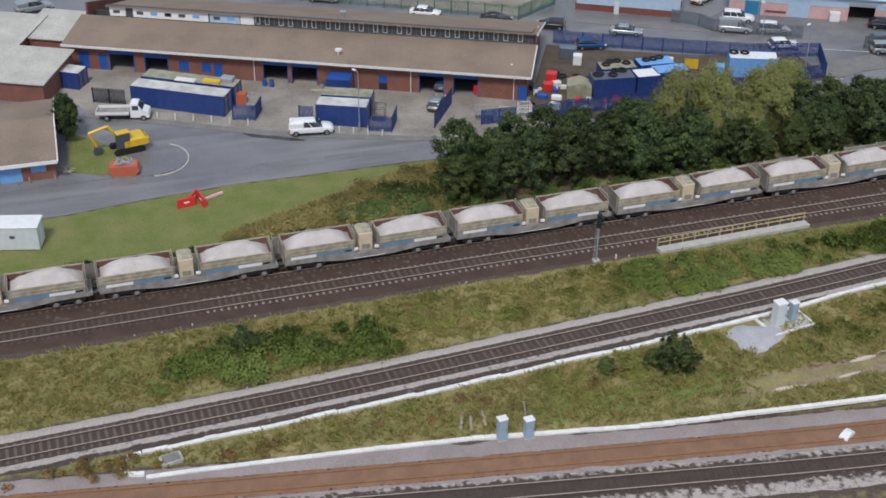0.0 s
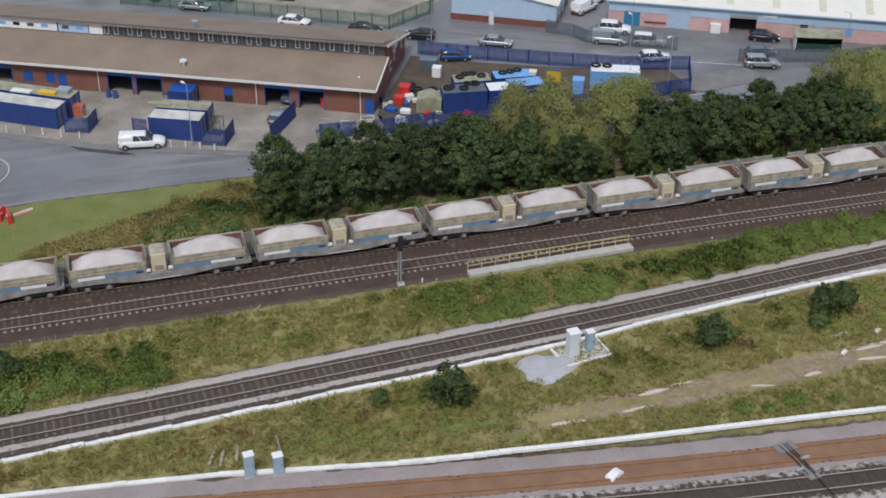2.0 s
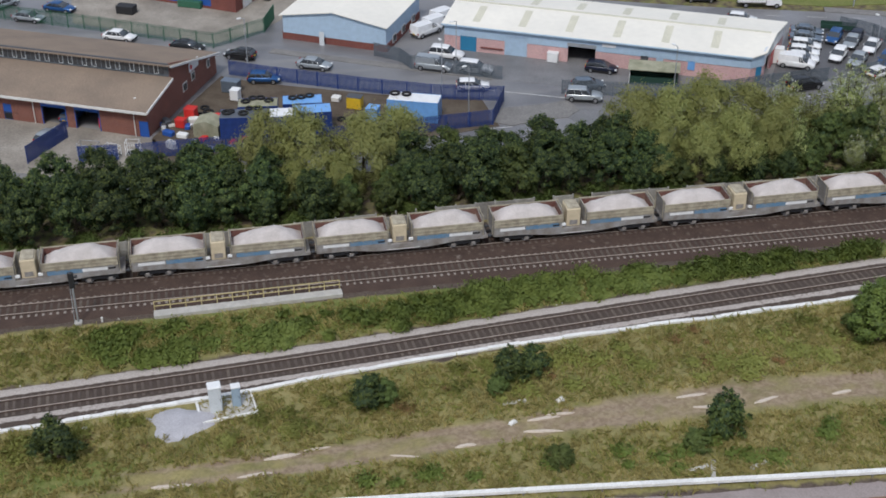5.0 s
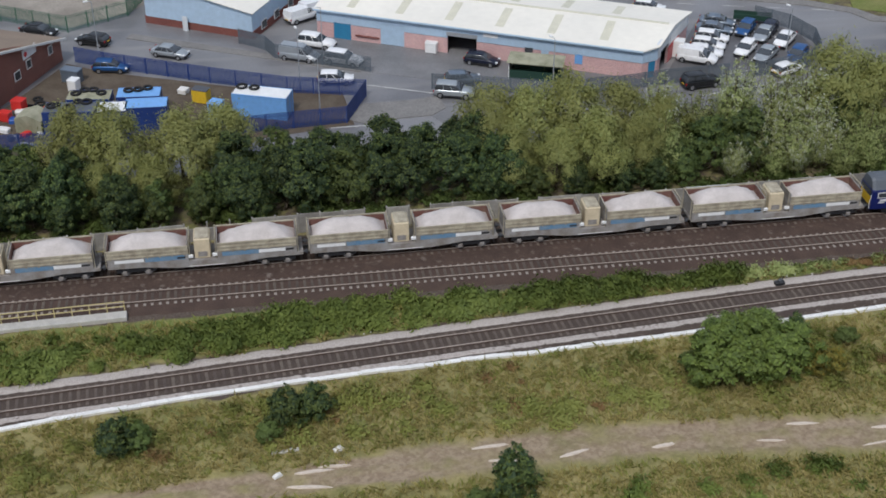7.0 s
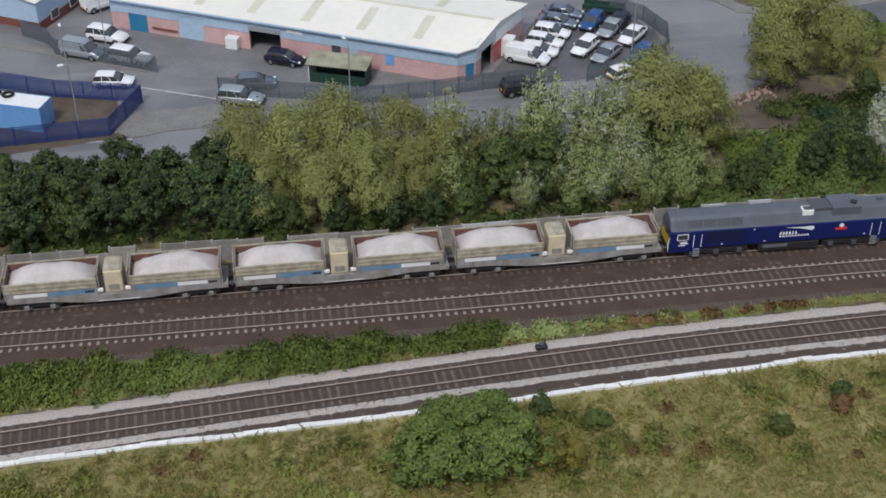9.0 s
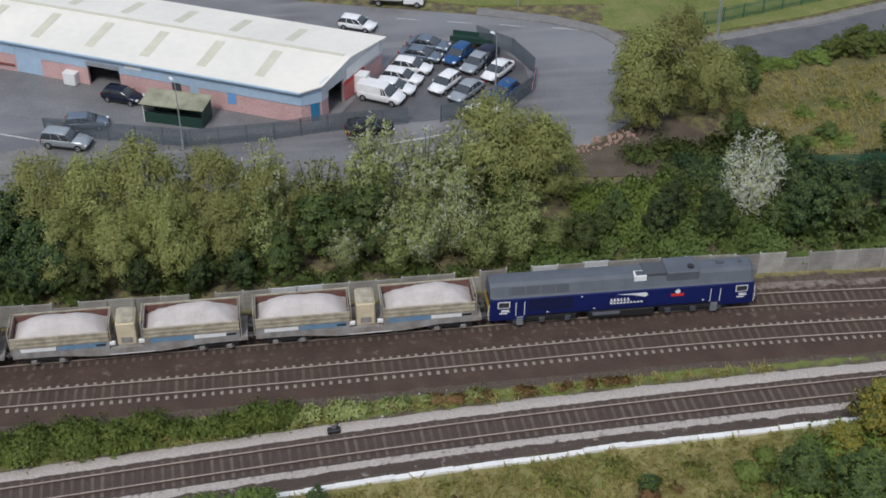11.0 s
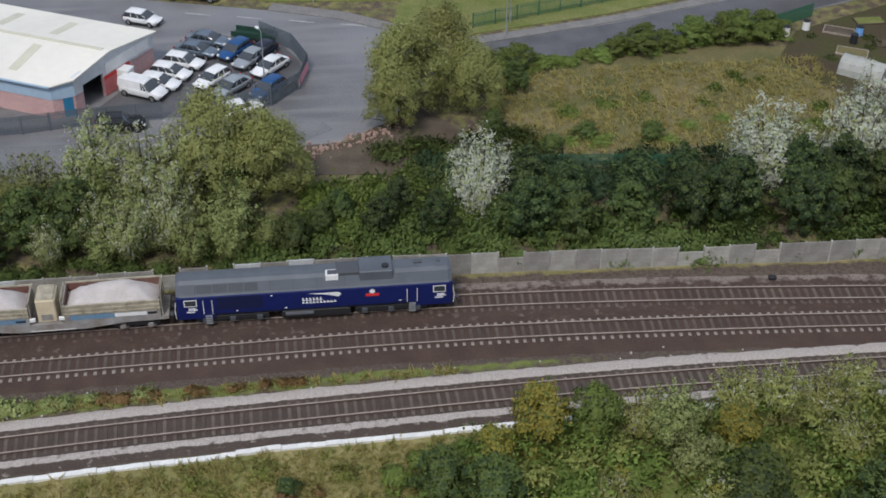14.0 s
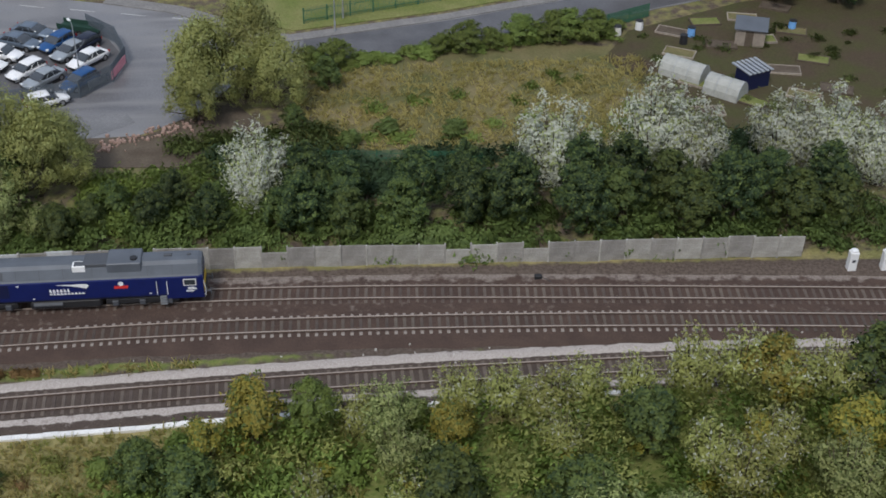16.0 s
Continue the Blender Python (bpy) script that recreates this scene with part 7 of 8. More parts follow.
part("canvas", M().side([(0, 0), (0, 1.6), (1.5, 2.1), (3.0, 1.5), (3.0, 0)], lambda a, b: 1.3), MOSS, tn)

# tyres lying about
tor = M()
for i in range(14):
    for j in range(6):
        a, b = 2 * math.pi * i / 14, 2 * math.pi * j / 6
        tor.v.append(((0.34 + 0.11 * math.cos(b)) * math.cos(a), (0.34 + 0.11 * math.cos(b)) * math.sin(a), 0.11 + 0.11 * math.sin(b)))
tor.f = [(i * 6 + j, ((i + 1) % 14) * 6 + j, ((i + 1) % 14) * 6 + (j + 1) % 6, i * 6 + (j + 1) % 6) for i in range(14) for j in range(6)]
tyre_me = tor.mesh("tyre", RUBBER, True)
ty = np.random.default_rng(4)
for x, y, z, s in [(41.5 + i * 0.95 + ty.uniform(-.3, .3), 28.4 + ty.uniform(0, 1.6), 2.66, ty.uniform(0.9, 1.5)) for i in range(5)] + [(44 + i * 0.9, 31.4 + ty.uniform(0, 1.2), 2.66, 1.3) for i in range(4)] + [(49.5 + i, 31.2 + ty.uniform(0, 1), 2.66, 1.3) for i in range(3)] + \
        [(61.5, 31.0, 2.66, 1.5), (62.8, 30.5, 2.66, 1.4), (38.5, 34.6, 0.06, 1.5), (39.6, 35.4, 0.06, 1.5), (40.6, 33.6, 0.06, 1.6), (41.4, 34.8, 0.06, 1.4), (42.5, 33.6, 0.06, 1.2), (39.2, 36.6, 0.06, 1.3), (47, 34.6, 0.06, 1.2), (55, 30.5, 0.06, 1.3), (-20.2, 51.5, 0.6, 1.5)]:
    ob = tagged(new("tyre", tyre_me), "worn black scrap tyre in the storage yard", "tyre", "scrap tyres")
    ob.matrix_world = pose(x, y, z, 0 if x > 0 else 80, 0, ty.uniform(0, 360)) @ Matrix.Diagonal((s, s, 1.2, 1))
tank_i = 0
for x, y, w, d, h, mt, nm, lb in ((43.0, 38.6, 1.1, 1.1, 1.3, WHITE, "water_tank", "white plastic water tank on a pallet"), (42.6, 41.0, 2.2, 1.2, 1.5, CARGREY, "tank_cage", "grey steel tank cage"), (57.0, 33.6, 1.8, 1.2, 1.5, YELLOW, "generator", "yellow generator on the yard floor"), (37.6, 34.0, 1.3, 1.2, 1.4, RED, "waste_bin", "red plastic waste bin"),
                               (36.4, 32.0, 1.2, 0.9, 1.0, RED, "crate", "red storage crate in the yard"), (28.3, 33.2, 2.6, 0.9, 1.2, RED, "skip", "faded red metal skip by the workshop"), (58.6, 29.3, 1.4, 1.4, 1.9, LBLUE, "water_tank", "pale blue plastic tank"), (40.2, 31.9, 1.0, 0.9, 0.9, WHITE, "crate", "white storage crate in the yard"),
                               (16.6, 38.2, 2.8, 1.0, 0.9, BLACK, "skip", "low black skip by the workshop wall"), (84.0, 43.0, 1.4, 1.0, 1.25, WHITE, "waste_bin", "white wheeled waste bin"), (29.3, 70.6, 2.6, 1.5, 1.1, BLACK, "skip", "dark empty skip in the back yard"), (38.2, 71.4, 3.6, 1.1, 0.9, GREENP, "skip", "low green metal trough in the back yard"),
                               (55, 36, 1.0, 1.0, 0.5, TRIM, "crate", "pale crate on the yard floor"), (-1.2, 38.5, 1.2, 1.0, 1.4, ORANGE, "crate", "orange red cage beside the container"), (112.5, 37.6, 1.5, 1.2, 2.0, WHITE, "kiosk", "small white kiosk by the warehouse")):
    b = thing(nm, x, y, 0.065, R, lb, nm.replace("_", " "))
    part("body", M().box(-w / 2, -d / 2, 0.06, w / 2, d / 2, h, 0.07), mt, b)
    part("lid", M().box(-w / 2 - 0.03, -d / 2 - 0.03, h, w / 2 + 0.03, d / 2 + 0.03, h + 0.07, 0.03), mt if mt != YELLOW else DGREY, b)
    for sx in (-1, 1):
        part("foot", M().box(sx * (w / 2 - 0.2) - 0.08, -d / 2, 0, sx * (w / 2 - 0.2) + 0.08, d / 2, 0.07), BLACK, b)
for k in range(30):
    x, y = ty.uniform(33.5, 44), 0
    y = 24.8 + ty.uniform(0, 9)
    s = ty.uniform(0.25, 0.7)
    b = tagged(new("scrap_part", M().box(-s, -s * 0.6, 0, s, s * 0.6, s * ty.uniform(0.5, 1.2), s * 0.15).mesh("scrap_part", (WHITE, BLUE2, DGREY, STEEL, RED, TRIM)[k % 6])), f"{('white', 'blue', 'dark grey', 'steel', 'red', 'cream')[k % 6]} scrap piece in the storage yard", "scrap", "scrap in the yard")
    b.matrix_world = pose(x, y, 0.06, ty.uniform(-10, 10), 0, ty.uniform(0, 180))
# steel cages and barrels standing about the forecourt
def cage(x, y, w, d, h, heading, material, label):
    c = thing("steel_cage", x, y, 0.065, heading, label, "cage", "cages in the yard")
    for px in (0, w):
        for py in (0, d):
            part("upright", M().box(px - 0.03, py - 0.03, 0, px + 0.03, py + 0.03, h), material, c)
    for z in (0.12, h * 0.5, h - 0.03):
        part("rail", M().tube([(0, 0, z), (w, 0, z), (w, d, z), (0, d, z), (0, 0, z)], 0.025, 5), material, c)
    for k in range(1, 6):
        part("bar", M().cyl((w * k / 6, 0, 0.1), (w * k / 6, 0, h), 0.018, n=5), material, c)
    part("base", M().box(0, 0, 0.06, w, d, 0.12), DGREY, c)
    return c


for x, y, w, d, h, a, mt, lb in ((24.9, 26.4, 2.2, 1.2, 1.5, -20, STEEL, "grey steel cage by the open gate"), (27.6, 25.9, 1.7, 1.2, 1.2, -32, WHITE, "white lattice cage beside the blue fence"), (30.2, 25.6, 1.5, 1.0, 1.6, -10, WHITE, "white leaning lattice frame by the fence"),
                                 (-1.0, 36.4, 1.6, 1.2, 1.9, A1, STEEL, "grey wire cage beside the blue container"), (13.0, 29.4, 1.4, 1.3, 1.9, -24, DGREY, "dark wire cage beside the short container"), (12.4, 31.4, 1.2, 1.0, 1.6, -24, WOOD, "timber sided cage beside the short container")):
    cage(x, y, w, d, h, a, mt, lb)
for x, y, mt, lb in ((2.4, 43.0, BLUE2, "blue oil barrel by the workshop wall"), (3.2, 42.5, BLUE2, "blue oil barrel by the workshop wall"), (-3.4, 44.9, STEEL, "steel drum by the workshop wall"), (9.2, 40.0, STEEL, "steel drum by the workshop wall"), (33.2, 33.2, RED, "red oil barrel in the storage yard"), (34.4, 31.2, WHITE, "white plastic drum in the storage yard")):
    b = thing("barrel", x, y, 0.065, 0, lb, "barrel", "barrels in the yard")
    part("drum", M().cyl((0, 0, 0), (0, 0, 0.88), 0.29, n=14), mt, b)
    part("rim", M().cyl((0, 0, 0.88), (0, 0, 0.91), 0.305, n=14), DGREY, b)
# goods on container roofs
for x, y, z, w, d, h, mt, lb in ((-4.5, 40.0, 2.65, 2.2, 0.8, 0.35, YELLOW, "yellow sheet pile on a container roof"), (-2.6, 39.8, 2.65, 1.6, 1.2, 0.6, STEEL, "steel cage on a container roof"), (-7.5, 41.5, 2.65, 2.6, 0.9, 0.18, TRIM, "pale boards on a container roof"), (8.0, 33.8, 2.65, 3.0, 0.7, 0.12, MOSS, "old sheeting on a container roof")):
    b = thing("stacked_goods", x, y, z, A1, lb, "goods")
    part("bundle", M().box(-w / 2, -d / 2, 0, w / 2, d / 2, h, 0.04), mt, b)

# shelter by the warehouse
sh = thing("smoking_shelter", 91.5, 34.4, 0.05, -21, "dark green open shelter with a mono-pitch roof", "shelter")
part("back_wall", M().box(0, 2.2, 0, 6.0, 2.3, 2.0), DGREEN, sh)
part("side_wall", M().box(0, 0, 0, 0.08, 2.2, 2.0), WHITE, sh, "white end panel")
part("side_wall", M().box(5.92, 0, 0, 6.0, 2.2, 2.0), DGREEN, sh)
part("front_rail", M().box(0.1, 0, 0, 5.9, 0.06, 1.1), DGREEN, sh)
part("roof", slab(M(), [(-0.2, -0.3, 2.1), (6.2, -0.3, 2.1), (6.2, 2.5, 2.3), (-0.2, 2.5, 2.3)], 0.08), MOSS, sh)


# ---------------------------------------------------------------- fences
def fence(name, pts, h, material, label, pitch=0.155, pale=0.095, bay=2.75, posts=True):
    f = thing(name, 0, 0, 0, 0, label, "fence", kind="structure")
    cache = {}
    for (x0, y0), (x1, y1) in zip(pts, pts[1:]):
        d = Vector((x1 - x0, y1 - y0))
        n = max(1, round(d.length / bay))
        w = d.length / n
        key = round(w, 3)
        if key not in cache:
            m = M()
            for k in range(int(w / pitch)):
                m.box(0.06 + k * pitch, -0.012, 0.05, 0.06 + k * pitch + pale, 0.012, h)
            m.box(0, 0.012, 0.35, w, 0.05, 0.4).box(0, 0.012, h - 0.4, w, 0.05, h - 0.35)
            cache[key] = m.mesh("panel", material)
        a = math.degrees(math.atan2(d.y, d.x))
        for k in range(n):
            p = Vector((x0, y0)) + d * (k / n)
            part("panel", cache[key], material, f, at=pose(p.x, p.y, 0.05, 0, 0, a))
            if posts:
                part("post", M().box(-0.05, -0.05, 0, 0.05, 0.05, h + 0.02), material, f, at=pose(p.x, p.y, 0.03, 0, 0, a))
    return f


fence("palisade_fence", [(82.5, 33.0), (88.4, 31.3), (96, 29.1), (103.7, 29.4), (108.7, 30.2), (116.5, 30.7)], 1.9, PALIS, "grey steel palisade fence round the warehouse")
fence("palisade_fence", [(61.5, 49.0), (64.5, 46.5), (65.5, 43.9), (76.3, 38.4)], 1.9, PALIS, "grey steel palisade fence by the forecourt")
fence("palisade_fence", [(119.5, 30.6), (126.5, 32.2), (129.3, 35.2), (130.2, 39), (128.8, 43.5), (125.5, 47)], 1.9, PALIS, "grey steel palisade fence round the car park")
fence("blue_fence", [(31.5, 24.4), (36, 24.6), (44, 24.6), (58, 24.9), (72.3, 26.0), (75, 32.2), (66.5, 34.4), (58, 38.2), (46, 44.2), (42.5, 46.2)], 2.0, BLUE, "blue painted palisade fence round the storage yard")
fence("blue_gate", [(19.6, 25.6), (23.6, 31.6)], 2.2, BLUE, "open blue palisade gate", 0.13)
fence("blue_gate", [(25.2, 24.9), (29.5, 24.6)], 2.0, BLUE, "blue palisade gate panel", 0.13)
fence("blue_fence", [(-3.0, 34.3), (-0.4, 33.4), (0.8, 36.0)], 2.0, BLUE, "blue palisade fence beside a container")
fence("blue_fence", [(11.9, 27.0), (14.4, 25.9), (15.9, 29.0)], 2.0, BLUE, "blue palisade fence beside a container")
fence("blue_fence", [(4.6, 32.0), (6.2, 31.2)], 2.0, BLUE, "blue palisade fence beside a container")
fence("blue_fence", [(-18.6, 43.8), (-14.8, 42.0)], 2.0, CARDARK, "dark steel gate panel beside a container")
fence("green_fence", [(6, 74.5), (26, 64.0), (40.9, 55.4), (47.9, 59.6), (49.6, 64.6)], 2.2, GREENP, "green mesh security fence", 0.11, 0.03, 2.6)
fence("green_fence", [(148, 46.5), (163, 51.0), (178, 55.5), (200, 63)], 1.8, GREENP, "green mesh fence beside the road", 0.14, 0.03, 2.6)
fence("green_fence", [(174, 40.2), (180, 42.9), (185, 45.2)], 1.6, GREENP, "green fence at the allotments", 0.1, 0.06)
fence("green_fence", [(149, 18.5), (156, 18.0), (163, 17.0)], 1.2, GREENP, "low green fence on the bank", 0.1, 0.06)
bn = thing("banner", 129.2, 35.2, 0.05, 0, "pink and red advertising banner along the car park fence", "banner")
part("cloth", M().box(0, -0.02, 0.3, 3.6, 0.02, 1.2), mat("pink_banner", (0.75, 0.35, 0.4), (0.7, 0.2, 0.25), 0.6, scale=1.5), bn, at=pose(0.05, -0.1, 0, 0, 0, 74))
part("cloth", M().box(0, -0.02, 0.3, 2.6, 0.02, 1.2), WHITE, bn, at=pose(-2.0, -2.15, 0, 0, 0, 47))
ts = thing("trailer", 122.6, 46.4, 0.065, -22, "dark green flat trailer standing in the car park", "trailer")
part("deck", M().box(0, 0, 0.5, 4.6, 1.5, 0.62), DGREEN, ts)
part("rail", M().box(0, 0, 0.62, 4.6, 0.05, 1.1).box(0, 1.45, 0.62, 4.6, 1.5, 1.1), DGREEN, ts)
for sx in (1.6, 2.6):
    for yy in (-0.1, 1.6):
        tyre(ts, sx, yy, 0.3)
fence_rng = np.random.default_rng(3)
for k, (x, y) in enumerate([(-11.6 + i * 2.02, 37.2 - i * 0.96) for i in range(6)] + [(6.9 + i * 1.55, 28.2 - i * 0.74) for i in range(5)]):
    b = thing("bollard", x, y, 0.03, 0, "short pale steel bollard before the containers", "bollard", "bollards by the containers")
    part("post", M().cyl((0, 0, 0), (0, 0, 0.85), 0.08), TRIM, b)


def lamp(x, y, h, heading, label="grey steel street lamp column"):
    l = thing("street_lamp", x, y, 0.03, heading, label, "street lamp", "street lamps")
    part("column", M().cyl((0, 0, 0), (0, 0, 1.2), 0.1, n=8).cyl((0, 0, 1.2), (0, 0, h), 0.065, 0.045, 8), STEEL, l)
    part("arm", M().tube([(0, 0, h), (0.5, 0, h + 0.12)], 0.035), STEEL, l)
    part("lantern", M().box(0.4, -0.13, h + 0.06, 0.95, 0.13, h + 0.2, 0.04), WHITE, l, "white lantern head")


for x, y, h, a in ((69.5, 26.6, 7.4, 200), (67.9, 35.2, 7.0, 100), (95.3, 28.7, 7.0, 120), (10.8, 27.1, 7.6, 120), (131.5, 54.8, 7, 250), (151.2, 44.4, 6.5, 250), (152.2, 47.5, 6.5, 250), (71.0, 42.0, 6.8, 200), (125.9, 37.0, 5.5, 120), (45.0, 48.5, 6.5, 200)):
    lamp(x, y, h, a)
    
# red barriers, skip, pallets by the apron
for i, (x, y, a) in enumerate(((-11.0, 15.0, 10), (-10.2, 15.9, 60), (-9.3, 15.2, 100))):
    b = thing("barrier", x, y, 0.0, a, "red plastic road barrier on the grass", "barrier", "red barriers")
    part("panel", M().side([(-1.0, 0.0), (1.0, 0.0), (0.95, 0.95), (-0.95, 0.95)], lambda u, v: 0.22 - 0.12 * v), RED, b)
    part("white_patch", M().box(-0.3, -0.2, 0.45, 0.3, 0.2, 0.6), WHITE, b)
b = thing("barrier", -7.9, 16.2, 0.0, 25, "pink and white plank barrier lying on the grass", "barrier", "red barriers")
part("panel", M().box(-1.1, -0.15, 0.05, 1.1, 0.15, 0.3, 0.03), mat("faded_pink", (0.7, 0.35, 0.33), (0.7, 0.6, 0.58), 0.6), b)
sk = thing("skip", -16.6, 24.2, 0.09, -8, "orange and grey skip full of scrap metal", "skip")
part("hull", M().side([(-1.7, 0.6), (-1.2, 0.0), (1.2, 0.0), (1.7, 0.6), (1.5, 1.15), (-1.5, 1.15)], lambda u, v: 0.85), ORANGE, sk)
for k in range(14):
    part("scrap_bar", M().cyl((ty.uniform(-1.4, 1.4), ty.uniform(-0.7, 0.7), 1.1), (ty.uniform(-1.6, 1.6), ty.uniform(-0.8, 0.8), ty.uniform(1.3, 1.8)), 0.05, n=5), CABB, sk)
pt = thing("pallet_stack", -22.6, 25.6, 0.09, 20, "broken wooden pallets leaning in a heap", "pallet")
for k in range(7):
    part("board", M().box(-0.7, -0.07, 0.0, 0.7, 0.07, 0.03), WOOD, pt, at=pose(ty.uniform(-0.6, 0.9), ty.uniform(-0.5, 0.5), 0.08 + 0.1 * k, ty.uniform(-25, 25), ty.uniform(-35, 35), ty.uniform(0, 180)))

# ---------------------------------------------------------------- lineside things
sg = thing("railway_signal", 26.7, -6.9, RAILBED, 0, "railway colour light signal on a grey post", "signal")
part("base", M().box(-0.35, -0.35, 0, 0.35, 0.35, 0.25, 0.05), CONC, sg)
part("post", M().cyl((0, 0, 0.2), (0, 0, 3.9), 0.09, n=10), STEEL, sg)
hd = part("head", M().box(-0.25, -0.16, 3.9, 0.25, 0.16, 5.5, 0.08), BLACK, sg, "black signal head")
part("hood", M().cyl((0.2, 0, 4.3), (0.55, 0, 4.3), 0.14, n=10), BLACK, hd)
part("hood", M().cyl((0.2, 0, 5.0), (0.55, 0, 5.0), 0.14, n=10), BLACK, hd)
part("ladder", M().cyl((-0.3, 0.12, 0.2), (-0.2, 0.12, 4.0), 0.025, n=5).cyl((-0.3, -0.12, 0.2), (-0.2, -0.12, 4.0), 0.025, n=5), STEEL, sg)
for x, y, h in ((28.8, -7.0, 0.5), (27.5, 1.9, 2.0)):
    p = thing("marker_post", x, y, RAILBED, 0, "pale lineside marker post", "post")
    part("post", M().cyl((0, 0, 0), (0, 0, h), 0.09), TRIM, p)
# low platform with a yellow rail
pl = thing("access_platform", 33.4, -6.55, RAILBED, math.degrees(math.atan2(0.6, 17.2)), "low concrete walkway with a yellow handrail", "walkway")
part("deck", M().box(0, -1.0, 0, 17.3, 0.0, 0.42, 0.04), CONC, pl)
for k in range(13):
    part("rail_post", M().cyl((0.1 + k * 1.42, 0.0, 0.3), (0.1 + k * 1.42, 0.0, 1.35), 0.045, n=6), mat("dull_yellow", (0.5, 0.42, 0.2), None, 0.7) if k == 0 else bpy.data.materials["dull_yellow"], pl)
for z in (0.85, 1.33):
    part("hand_rail", M().cyl((0.1, 0, z), (17.2, 0, z), 0.045, n=6), bpy.data.materials["dull_yellow"], pl)


def cabinet(x, y, w, d, h, mt, label, rz=5):
    c = thing("equipment_cabinet", x, y, ground_z(x, y), rz, label, "cabinet", "lineside cabinets")
    part("plinth", M().box(-w / 2 - 0.05, -d / 2 - 0.05, -0.1, w / 2 + 0.05, d / 2 + 0.05, 0.12), CONC, c)
    part("body", M().box(-w / 2, -d / 2, 0.12, w / 2, d / 2, h, 0.03), mt, c)
    part("cap", M().box(-w / 2 - 0.05, -d / 2 - 0.05, h, w / 2 + 0.05, d / 2 + 0.05, h + 0.1, 0.04), WHITE, c)
    dr = part("door", M().box(-w / 2 + 0.05, -d / 2 - 0.02, 0.2, w / 2 - 0.05, -d / 2, h - 0.08), mt, c)
    part("handle", M().box(w / 2 - 0.16, -d / 2 - 0.05, h * 0.5, w / 2 - 0.12, -d / 2 - 0.02, h * 0.6), DGREY, dr)
    return c


cabinet(38.5, -21.9, 1.0, 0.9, 2.6, CAB, "tall pale grey equipment cabinet on a concrete pad")
cabinet(40.2, -21.6, 0.7, 0.6, 2.1, CABB, "blue grey equipment cabinet on a concrete pad")
cabinet(8.7, -30.1, 0.75, 0.6, 2.2, CABB, "blue grey lineside cabinet with a white cap")
cabinet(10.9, -30.4, 0.75, 0.6, 1.9, CABB, "shorter blue grey lineside cabinet with a white cap")
pd = thing("concrete_pad", 39.3, -21.8, -0.2, 8, "pale concrete pad under the cabinets", "pad", kind="structure")
part("slab", M().box(-2.0, -1.3, 0, 2.2, 1.2, 0.16, 0.03), CONC, pd)
part("edging", M().box(-2.3, -1.5, 0, -2.1, 1.4, 0.24).box(-2.1, -1.5, 0, 2.4, -1.35, 0.24).box(2.25, -1.35, 0, 2.4, 1.4, 0.24), TROUGH, pd)
gm = M()
gr_ = np.random.default_rng(9)
ring_n = 26
gm.v = [(35.8, -23.0, 0.16)]
for q, rad in ((1, 0.55), (2, 1.0)):
    for i in range(ring_n):
        a = 2 * math.pi * i / ring_n
        k = rad * (1 + 0.22 * math.sin(a * 3 + 1) + gr_.uniform(-0.1, 0.1))
        gm.v.append((35.8 + 2.9 * k * math.cos(a), -23.0 + 2.1 * k * math.sin(a), 0.1 if q == 1 else -0.24))
gm.f = [(0, 1 + i, 1 + (i + 1) % ring_n) for i in range(ring_n)] + [(1 + i, 1 + ring_n + i, 1 + ring_n + (i + 1) % ring_n, 1 + (i + 1) % ring_n) for i in range(ring_n)]
solid("gravel_patch", gm, mat("pale_gravel", (0.44, 0.43, 0.45), (0.33, 0.32, 0.34), 0.95, scale=1, fine=10, bump=0.8), "spread heap of pale grey gravel beside the pad", "gravel", "stuff", smooth=True)
for i, (x, y) in enumerate(((6.2, -27.2), (6.9, -27.5), (8.1, -27.3))):
    b = thing("sleeper_offcut", x, y, ground_z(x, y) + 0.05, 68 + 6 * i, "grey weathered timber sleeper lying in grass", "timber", "old sleepers")
    part("timber", M().box(-1.1, -0.12, 0, 1.1, 0.12, 0.18, 0.02), WOOD, b)
ps = thing("marker_post", 11.5, -28.3, ground_z(11.5, -28.3), 0, "leaning grey timber post in rough grass", "post")
part("post", M().cyl((0, 0, 0), (-0.3, 0.1, 1.9), 0.08), WOOD, ps)
bx = thing("pit_cover", -17.4, -25.3, RAILBED, 10, "pale concrete pit cover inside the trough loop", "cover")
part("slab", M().box(-0.9, -0.6, 0.1, 0.9, 0.6, 0.4, 0.03), CONC, bx)
part("lid", M().box(-0.7, -0.45, 0.4, 0.7, 0.45, 0.44), PAVE, bx)
for x, y, s, mt, lb in ((36.0, -37.7, 0.75, WHITE, "white rubble sack lying by the rusty siding"), (62.1, -27.8, 0.35, TRIM, "pale litter box in the grass"), (66.6, -25.9, 0.4, TRIM, "pale plastic sheet scrap in the grass"), (28.0, -22.6, 0.25, TRIM, "small pale litter in the grass")):
    b = thing("sack" if s > 0.5 else "litter", x, y, ground_z(x, y), 30, lb, "litter")
    part("bag", M().side([(-s, 0), (s, 0), (s * 0.9, s * 0.45), (0.2 * s, s * 0.65), (-s * 0.8, s * 0.4)], lambda u, v: s * 0.55 * (1 - 0.3 * v / s)), mt, b)
